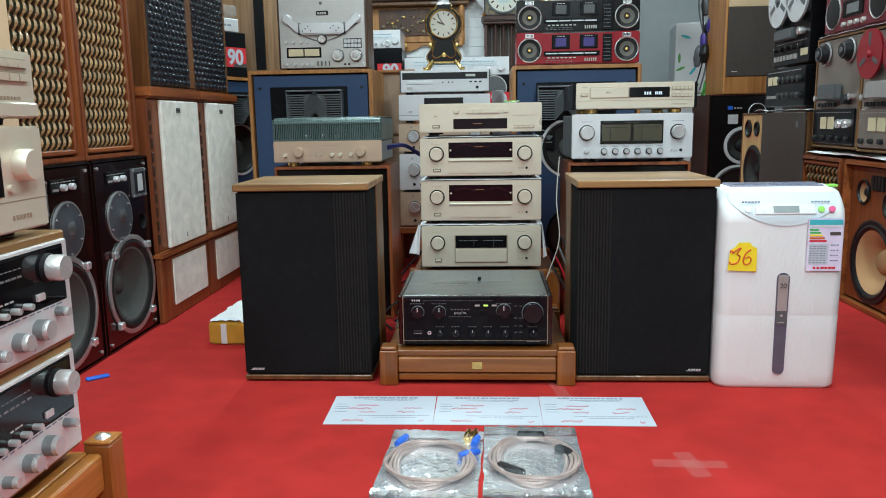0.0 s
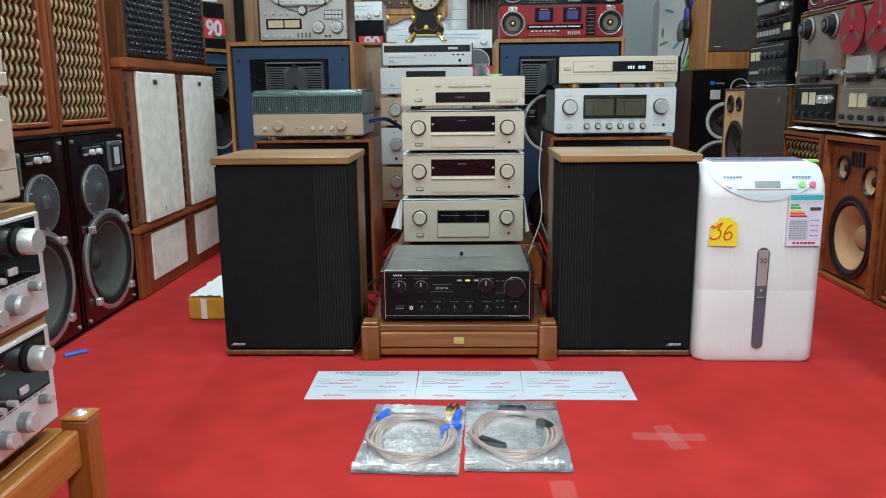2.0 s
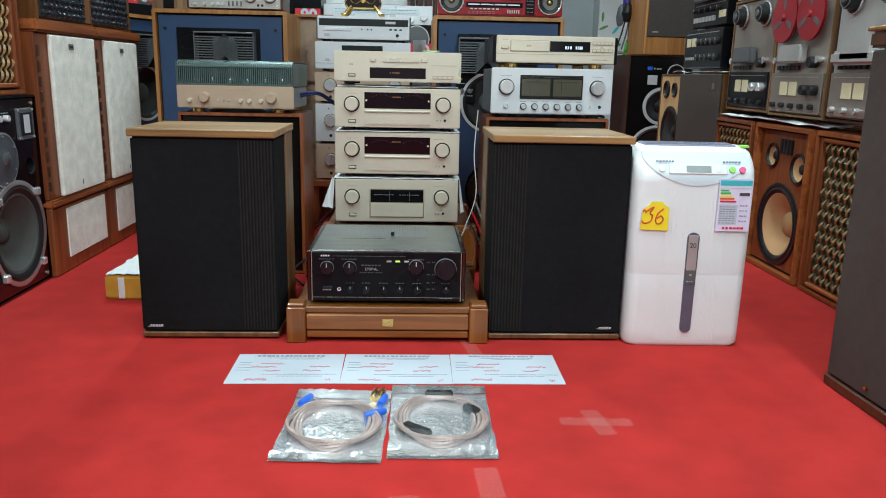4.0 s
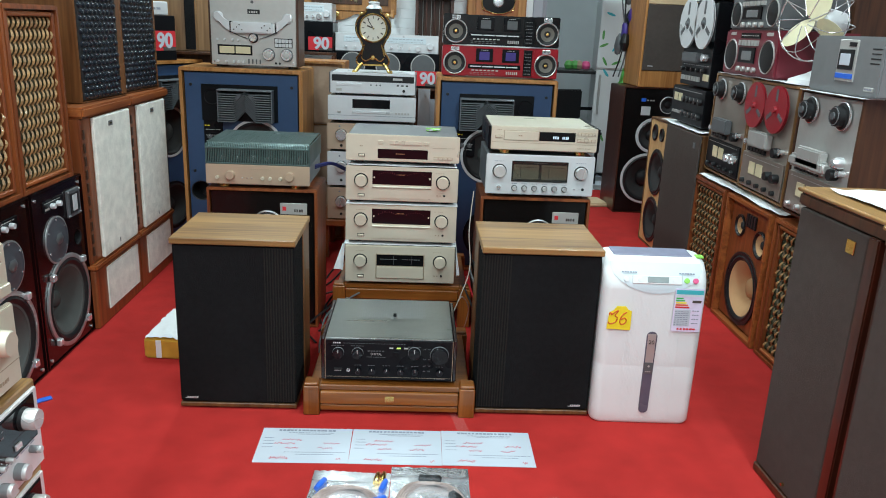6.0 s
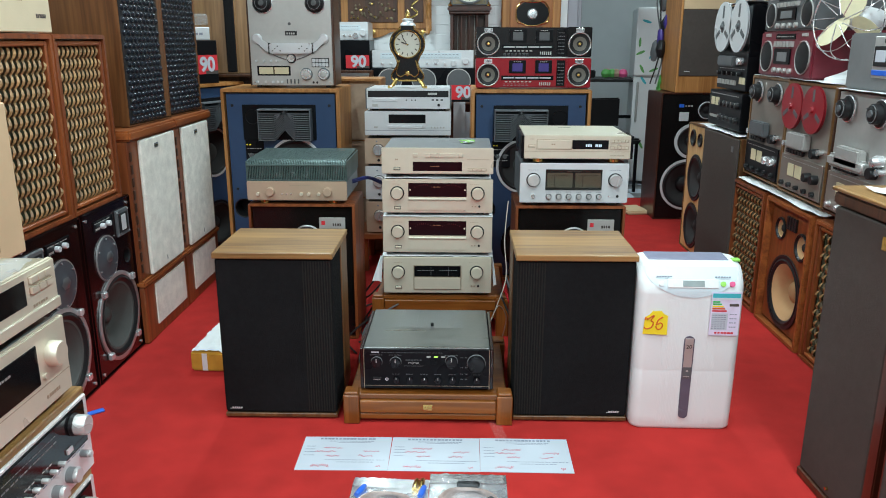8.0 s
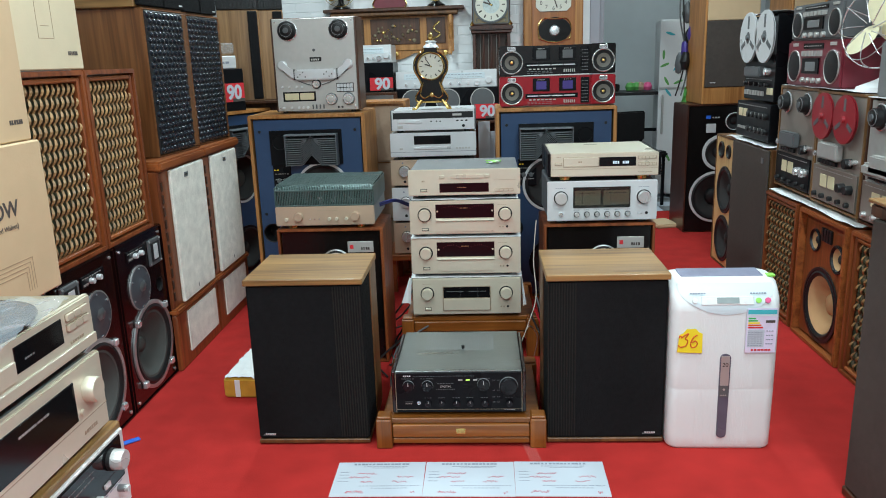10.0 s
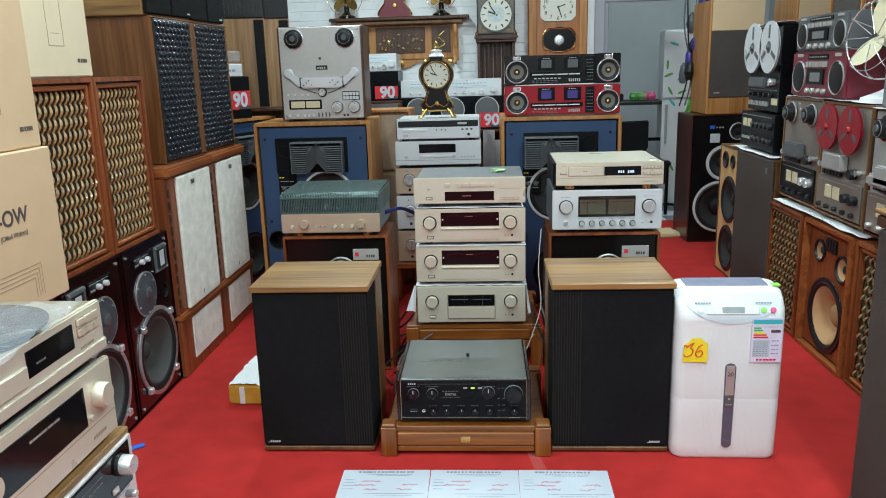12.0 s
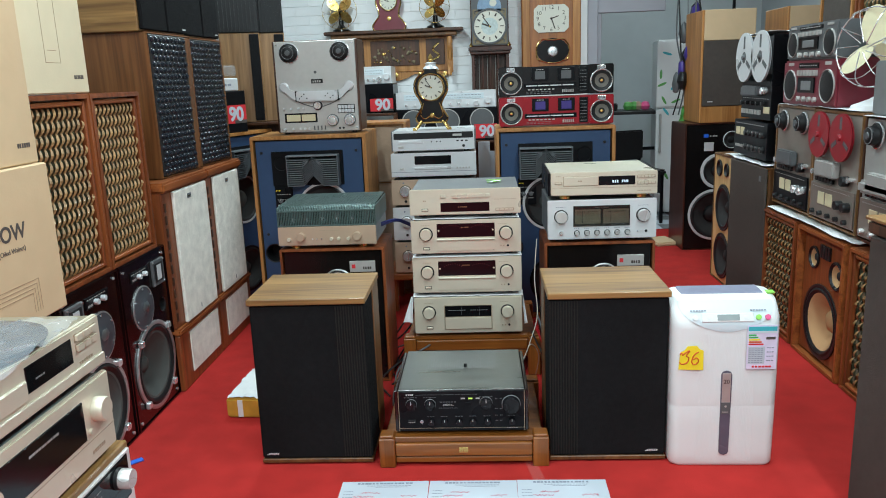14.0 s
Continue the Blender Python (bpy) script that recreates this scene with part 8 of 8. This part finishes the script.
def desk_fan():
    f = thing("desk_fan", 2.80, 3.30, 1.155, -62, "pale cream desk fan with bent wire guard on reel deck", "fan")
    lathe("base", FOAM, f, [(0, 0), (0.12, 0), (0.115, 0.02), (0.05, 0.045), (0.025, 0.06), (0.022, 0.2), (0, 0.2)], (0, 0.1, 0), "z", 26)
    lathe("motor", FOAM, f, [(0, -0.12), (0.045, -0.1), (0.055, -0.02), (0.035, 0.03), (0, 0.035)], (0, 0.08, 0.25), "y", 20)
    for k in range(3):
        a = 0.5 + k * 2 * math.pi / 3
        bm = bmesh.new()
        bmesh.ops.create_circle(bm, cap_ends=True, segments=16, radius=0.5)
        bm.transform(Matrix.Translation((0, 0.02, 0.25)) @ Matrix.Rotation(a, 4, "Y") @ Matrix.Translation((0.085, 0, 0)) @ Matrix.Rotation(radians(90), 4, "X") @ Matrix.Rotation(radians(28), 4, "X") @ Matrix.Diagonal((0.16, 0.1, 1, 1)))
        e = bmesh.ops.extrude_face_region(bm, geom=bm.faces[:])
        bmesh.ops.translate(bm, verts=[v for v in e["geom"] if isinstance(v, bmesh.types.BMVert)], vec=(0, 0.003, 0))
        part("blade", bm, material("cream_plastic", (0.70, 0.64, 0.42), 0.4), f)
    for k in range(9):
        a = k * 2 * math.pi / 9
        wire("guard_wire", CHROME, f, [(0.02 * math.cos(a), -0.05, 0.25 + 0.02 * math.sin(a)), (0.12 * math.cos(a + 0.35), -0.05, 0.25 + 0.12 * math.sin(a + 0.35)), (0.155 * math.cos(a + 0.5), 0.0, 0.25 + 0.155 * math.sin(a + 0.5)), (0.14 * math.cos(a + 0.6), 0.07, 0.25 + 0.14 * math.sin(a + 0.6)), (0.05 * math.cos(a + 0.7), 0.12, 0.25 + 0.05 * math.sin(a + 0.7))], 0.0022, steps=6)
    wire("guard_wire", CHROME, f, [(0.155 * math.cos(i * math.pi / 16), 0.0, 0.25 + 0.155 * math.sin(i * math.pi / 16)) for i in range(32)], 0.003, closed=True)


desk_fan()


def drape(name, x0, x1, y0, y1, z, label, mat=FOAM, wave=0.006, hang=None, seed=1, cat="sheet"):
    """A thin sheet with soft waves; hang: length by which its x0 edge drops."""
    o = thing(name, (x0 + x1) / 2, (y0 + y1) / 2, z, 0, label, cat)
    bm = bmesh.new()
    bmesh.ops.create_grid(bm, x_segments=18, y_segments=18, size=0.5)
    for v in bm.verts:
        u, w = v.co.x, v.co.y
        q = Vector((u * 4 + seed * 7, w * 4, seed))
        v.co = Vector((u * (x1 - x0), w * (y1 - y0), 0.001 + wave * (0.5 + 0.5 * noise.noise(q * 1.7))))
        if hang and u < -0.38:
            v.co.z -= hang * (-0.38 - u) / 0.12
            v.co.x = -0.38 * (x1 - x0) - 0.012
    e = bmesh.ops.extrude_face_region(bm, geom=bm.faces[:])
    bmesh.ops.translate(bm, verts=[v for v in e["geom"] if isinstance(v, bmesh.types.BMVert)], vec=(0, 0, 0.0015))
    bmesh.ops.recalc_face_normals(bm, faces=bm.faces[:])
    link("sheet", bm, mat, o, smooth=True)
    return o


drape("packing_sheet", 2.737, 2.96, 3.2, 4.12, 0.617, "white packing sheet between speakers and reel decks", wave=0.022, seed=2)
drape("packing_sheet", 2.757, 3.0, 3.3, 4.1, 1.152, "white packing sheet under the boomboxes", wave=0.012, seed=3)
drape("packing_sheet", 2.72, 3.0, 2.72, 3.15, 1.145, "white packing sheet under the cassette recorder", wave=0.003, seed=5)
drape("packing_sheet", 2.735, 3.0, 4.2, 4.86, 0.823, "white packing sheet under the black units", wave=0.016, seed=4)

drape("packing_sheet", 2.76, 2.98, 4.24, 4.7, 1.512, "white packing sheet lying on the black reel deck", wave=0.02, seed=9)
k = thing("stock_cupboard", 3.13, 4.1, 0, -90, "plain dark wooden cupboard behind the reel decks", "cupboard")
box("cupboard_body", DARKWOOD, k, -0.5, 0.5, 0, 0.4, 0, 1.53, 0.004)
lattice_speaker(3.14, 3.9, 1.532, -90, 0.6, 0.5, 0.3, 13, 11, "red-brown lattice speaker on a dark cupboard", "lattice speakers along the right wall")
v = thing("oak_speaker_box", 3.14, 4.41, 1.532, -90, "honey oak speaker cabinet beside a lattice speaker", "speaker")
part("cabinet", cabinet_bm(0.38, 0.3, 0.5, 0.03, 0.02), OAK, v)
box("grille", GREYGRILLE, v, -0.155, 0.155, 0.004, 0.019, 0.035, 0.465, 0.004)

# foam between the champagne units
drape("foam_sheet", 0.92, 1.41, 3.405, 3.76, 0.564, "white foam sheet between stacked champagne amplifiers", wave=0.004, seed=6)
drape("foam_sheet", 0.93, 1.40, 3.41, 3.76, 0.734, "white foam sheet under the disc player", wave=0.009, seed=7)
w = thing("foam_wrap", 1.163, 3.6, 0.379, 0, "white foam wrap draped over the lowest champagne amplifier", "wrapping")
bm = bmesh.new()
cols = []
for i in range(31):
    u = -1 + 2 * i / 30
    if abs(u) < 0.8:
        x, z = u / 0.8 * 0.25, 0.002
    else:
        k = (abs(u) - 0.8) / 0.2
        x, z = math.copysign(0.25 + (0.03 if u < 0 else 0.006) * k, u), 0.002 - 0.11 * k
    cols.append([bm.verts.new((x + 0.004 * noise.noise(Vector((i, j, 0)) * 0.7), -0.185 + 0.36 * j / 10, z + 0.003 * noise.noise(Vector((i, j, 4)) * 0.5))) for j in range(11)])
for a, b in zip(cols, cols[1:]):
    for j in range(10):
        bm.faces.new((a[j], b[j], b[j + 1], a[j + 1]))
e = bmesh.ops.extrude_face_region(bm, geom=bm.faces[:])
bmesh.ops.translate(bm, verts=[v for v in e["geom"] if isinstance(v, bmesh.types.BMVert)], vec=(0, 0, 0.003))
bmesh.ops.recalc_face_normals(bm, faces=bm.faces[:])
link("sheet", bm, FOAM, w, smooth=True)
for s, wd, ln in ((-1, 0.042, 0.125), (1, 0.014, 0.14)):
    bm = bmesh.new()
    bmesh.ops.create_grid(bm, x_segments=8, y_segments=12, size=0.5)
    for v in bm.verts:
        u, q = v.co.x + 0.5, 0.5 - v.co.y
        v.co = Vector((s * (0.247 + wd * u * (0.25 + 0.75 * q) + 0.008 * q), -0.194 - 0.008 * math.sin(u * 5 + q * 3), 0.004 - ln * q + 0.01 * u * q))
    e = bmesh.ops.extrude_face_region(bm, geom=bm.faces[:])
    bmesh.ops.translate(bm, verts=[v for v in e["geom"] if isinstance(v, bmesh.types.BMVert)], vec=(0, 0.003, 0))
    bmesh.ops.recalc_face_normals(bm, faces=bm.faces[:])
    link("hanging_flap", bm, FOAM, w, smooth=True)
o = thing("ribbon_bundle", 1.295, 3.60, 0.873, 25, "small green and white ribbon bundle on the disc player", "ribbon")
for k in range(5):
    bm = box_bm(-0.035, 0.035, -0.006, 0.006, 0.002 * k, 0.002 * k + 0.003, 0.001)
    bm.transform(Matrix.Rotation(radians(k * 38), 4, "Z"))
    part("strip", bm, FOAM if k % 2 else LIME, o)


# ---- things on the carpet in front
for i, (x0, x1) in enumerate(((0.737, 1.035), (1.037, 1.333), (1.334, 1.632))):
    s = thing("receipt_sheet", (x0 + x1) / 2, 2.358, 0, (0.6, -0.2, -0.5)[i], "white printed form with red handwriting lying on the carpet", "paper", "printed forms")
    hw, hd = (x1 - x0) / 2, 0.105
    z = 0.0012 + i * 0.0004
    box("sheet", PAPER, s, -hw, hw, -hd, hd, 0.0004, z, 0)

    def line(x, y, ln, hgt, mt, n):
        rng = random.Random(int(x * 1000 + y * 7000 + i))
        step = ln / n
        if mt is REDINK:
            pen = [(x + k * step / 5, y + hgt * (0.5 + 1.5 * rng.uniform(-1, 1) * (0.3 if k % 5 == 0 else 1)), z + 0.0006) for k in range(n * 5)]
            link("handwriting", tube_bm(bend(pen, 2), 0.0008, 4), mt, s)
            return
        part("print" if mt is INK else "handwriting", joined([box_bm(x + k * step, x + (k + 0.5 + 0.4 * rng.random()) * step, y + (rng.uniform(-0.002, 0.002) if mt is REDINK else 0), y + hgt, z + 0.0002, z + 0.0006, 0) for k in range(n)]), mt, s)
    line(-0.095, 0.086, 0.19, 0.0095, INK, 15)
    line(-0.06, 0.074, 0.15, 0.003, INK, 14)
    line(-0.03, 0.066, 0.11, 0.0025, INK, 12)
    for y in (0.04, 0.022, 0.004, -0.016):
        line(-0.135, y, 0.035, 0.0025, INK, 4)
    line(-0.075, 0.028, 0.065, 0.0045, REDINK, 6)
    line(-0.1, 0.006, 0.07, 0.0045, REDINK, 7)
    line(0.06, 0.008, 0.055, 0.0045, REDINK, 5)
    line(-0.06, -0.02, 0.045, 0.0045, REDINK, 4)
    line(0.045, -0.02, 0.05, 0.0045, REDINK, 4)
    line(-0.06, -0.045, 0.2, 0.0025, INK, 18)
    line(-0.02, -0.058, 0.12, 0.0025, INK, 10)
    line(-0.1, -0.082, 0.06, 0.006, REDINK, 6)
    line(0.11, -0.085, 0.015, 0.006, REDINK, 2)


def cable_bag(x, y, w, d, rz, kind, label):
    b = thing("cable_bag", x, y, 0, rz, label, "bag", "bags of cable")
    bm = bmesh.new()
    bmesh.ops.create_grid(bm, x_segments=44, y_segments=44, size=0.5)
    for v in bm.verts:
        u, q = v.co.x * 2, v.co.y * 2
        edge = min(1, (1 - abs(u)) * 5) * min(1, (1 - abs(q)) * 4)
        puff = 0.022 * edge * (0.5 + 0.5 * math.cos(min(1, max(abs(u), abs(q))) * 2.2))
        n = noise.noise(Vector((u * 2.2, q * 2.2, kind))) * 0.010 + abs(noise.noise(Vector((u * 5, q * 5, kind + 3)))) * 0.008 + noise.noise(Vector((u * 12, q * 12, kind))) * 0.0042
        v.co = Vector((u * w / 2 + 0.006 * noise.noise(Vector((q * 3, kind, 1))), q * d / 2 + 0.006 * noise.noise(Vector((u * 3, kind, 2))), 0.003 + max(0, puff + n * (0.3 + 0.7 * edge))))
    back = bm.copy()
    link("clear_face", bm, CLEARFILM, b, "clear crinkled plastic face", smooth=True)
    for v in back.verts:
        v.co.z = 0.002 + 0.25 * max(0, v.co.z - 0.003)
    link("silver_back", back, SILVERBAG, b, "crinkled silver foil back", smooth=True)
    for q0, q1 in ((d / 2 - 0.05, d / 2), (-d / 2, -d / 2 + 0.03)):
        seal = bmesh.new()
        n = 30
        rows = [[seal.verts.new((-w / 2 + w * i / n, q, 0.007 + 0.006 * abs(noise.noise(Vector((i * 0.4, q * 30, kind)))))) for i in range(n + 1)] for q in (q0, (q0 + q1) / 2, q1)]
        for a, c in zip(rows, rows[1:]):
            for i in range(n):
                seal.faces.new((a[i], a[i + 1], c[i + 1], c[i]))
        link("foil_seal", seal, SILVERBAG, b, smooth=True)
    rx, ry = w * 0.38, d * 0.33
    for k in range(4):
        pts = [((rx - 0.012 + 0.009 * k + 0.003 * math.sin(3 * a + k)) * math.cos(a), (ry - 0.004 * k + 0.004 * math.sin(2 * a + k)) * math.sin(a) - 0.02, 0.008 + 0.004 * k + 0.002 * math.sin(5 * a + k)) for a in [i * math.pi / 24 for i in range(48)]]
        wire("cable_coil", CABLE, b, pts, 0.0048, closed=True)
    if kind == 1:
        for px, py, a, mt in ((-0.095, 0.075, 70, BLUEPL), (0.065, 0.02, 30, BLUEPL), (0.095, 0.08, 80, BLUEPL), (0.075, 0.115, 85, BRASS), (0.092, 0.118, 85, BRASS)):
            g = lathe_bm([(0, 0), (0.008, 0), (0.01, 0.02), (0.008, 0.05), (0.005, 0.055), (0, 0.055)], 14, "x", (0, 0, 0))
            g.transform(Matrix.Translation((px, py, 0.014)) @ Matrix.Rotation(radians(a), 4, "Z"))
            link("plug", g, mt, b, smooth=True)
    else:
        for px, py, a, ln in ((0.035, 0.118, 178, 0.07), (0.06, 0.05, -50, 0.055), (-0.085, -0.05, -38, 0.075)):
            g = box_bm(0, ln, -0.012, 0.012, -0.012, 0.004, 0.005)
            g.transform(Matrix.Translation((px, py, 0.018)) @ Matrix.Rotation(radians(a), 4, "Z"))
            link("mains_plug", g, BLACKPL, b)


cable_bag(1.05, 2.02, 0.235, 0.355, -2.5, 1, "clear and silver bag of coiled cable with blue plugs")
cable_bag(1.292, 2.042, 0.237, 0.372, -0.5, 2, "clear and silver bag of coiled mains cable")


def tape_strip(x, y, w, d, rz, label):
    s = thing("tape_strip", x, y, 0, rz, label, "tape", "tape strips on the carpet")
    bm = bmesh.new()
    bmesh.ops.create_grid(bm, x_segments=10, y_segments=5, size=0.5)
    for v in bm.verts:
        v.co = Vector((v.co.x * w, v.co.y * d, 0.0015 + 0.0015 * noise.noise(Vector((v.co.x * 8, v.co.y * 5, x * 9)))))
    link("strip", bm, CLEARTAPE, s, smooth=True)


tape_strip(1.658, 2.032, 0.17, 0.04, -2, "clear tape strip stuck crosswise on the red carpet")
tape_strip(1.662, 2.03, 0.045, 0.13, 8, "clear tape strip stuck crosswise on the red carpet")
tape_strip(1.38, 1.735, 0.05, 0.17, 3, "clear tape strip stuck on the red carpet")
tape_strip(1.21, 1.69, 0.06, 0.05, 0, "clear tape strip stuck on the red carpet")
tape_strip(1.40, 2.53, 0.04, 0.16, 10, "clear tape strip stuck on the red carpet")
o = thing("blue_tag", -0.075, 2.612, 0, 42, "small blue plastic tag lying on the carpet", "tag")
box("tag", BLUEPL, o, -0.035, 0.035, -0.012, 0.012, 0.0005, 0.008, 0.002)


def taped_box():
    b = thing("taped_carton", 0.30, 2.98, 0, -3, "open shallow carton wrapped in yellow-brown tape with white foam", "cardboard box")
    w, d, h = 0.29, 0.33, 0.085
    box("carton_body", TAPEYELLOW, b, -w / 2, w / 2, 0, d, 0, h, 0.008, seg=2)
    for x in (-0.085, 0.03, 0.09):
        box("tape_patch", FOAM, b, x - 0.011, x + 0.011, -0.0015, 0.001, 0.005 + 0.02 * (x > 0), h - 0.02 + 0.015 * (x < 0), 0.0005)
    bm = bmesh.new()
    bmesh.ops.create_grid(bm, x_segments=22, y_segments=22, size=0.5)
    for v in bm.verts:
        v.co = Vector((v.co.x * (w - 0.01), d / 2 + v.co.y * (d - 0.01), h + 0.004 + 0.02 * abs(noise.noise(v.co * 8)) + 0.008 * noise.noise(v.co * 25)))
    link("foam_lining", bm, FOAM, b, "crumpled white foam lining", smooth=True)


taped_box()


# ---- leads and cables
def lead(points, mat, r, label):
    o = thing("cable", 0, 0, 0, 0, label, "cable", "loose cables")
    wire("lead", mat, o, points, r, steps=10)


lead([(1.37, 3.03, 0.16), (1.42, 3.1, 0.26), (1.46, 3.18, 0.36), (1.455, 3.25, 0.5), (1.47, 3.31, 0.66)], WHITECABLE, 0.0022, "white cable rising behind the black amplifier")
lead([(1.36, 3.02, 0.15), (1.39, 3.06, 0.2), (1.43, 3.15, 0.24), (1.47, 3.25, 0.15), (1.46, 3.34, 0.02)], WHITECABLE, 0.0025, "white cable looping beside the stand")
for k in range(2):
    lead([(0.76 + 0.005 * k, 3.55, 0.69 + 0.012 * k), (0.83, 3.62, 0.70 + 0.006 * k), (0.89, 3.72, 0.655 + 0.008 * k), (0.96, 3.86, 0.60)], NAVY, 0.0055, "dark blue interconnect cable between amplifiers")
rng = random.Random(21)
for k in range(9):
    x = rng.uniform(0.72, 0.92)
    y = rng.uniform(3.05, 3.7)
    mt = (BLACKPL, BLACKPL, REDPL, DARKGREY)[k % 4]
    lead([(x, y, 0.006), (x + rng.uniform(-0.06, 0.1), y + 0.1, 0.008 + 0.03 * rng.random()), (x + rng.uniform(0, 0.14), y + 0.2, 0.03 + 0.08 * rng.random()), (x + 0.15, y + 0.35, 0.1 + 0.15 * rng.random())], mt, 0.0045, {0: "black cable tangled on the carpet", 1: "black cable tangled on the carpet", 2: "red cable tangled on the carpet", 3: "grey cable tangled on the carpet"}[k % 4])
for k in range(4):
    x = 1.47 + 0.012 * k
    lead([(x, 3.0 + 0.03 * k, 0.006), (x + 0.03, 3.15, 0.12), (x - 0.02, 3.35, 0.22 + 0.04 * k), (x + 0.02, 3.6, 0.1)], (BLACKPL, REDPL, DARKGREY, BLACKPL)[k], 0.0045, "cable hanging beside the stacked amplifiers")

# white painted bricks of the back wall
me = bpy.data.meshes.new("brick")
bm = box_bm(-0.117, 0.117, -0.005, 0.0, -0.0345, 0.0345, 0.004)
bm.to_mesh(me)
bm.free()
me.materials.append(WALLPAINT)
for r in range(16):
    for c in range(13):
        x = -0.73 + c * 0.238 + (0.119 if r % 2 else 0)
        z = 1.12 + r * 0.073
        if x + 0.12 < 2.11:
            ob = new("brick", me)
            ob.parent = north
            ob.location = (x, 6.5, z)
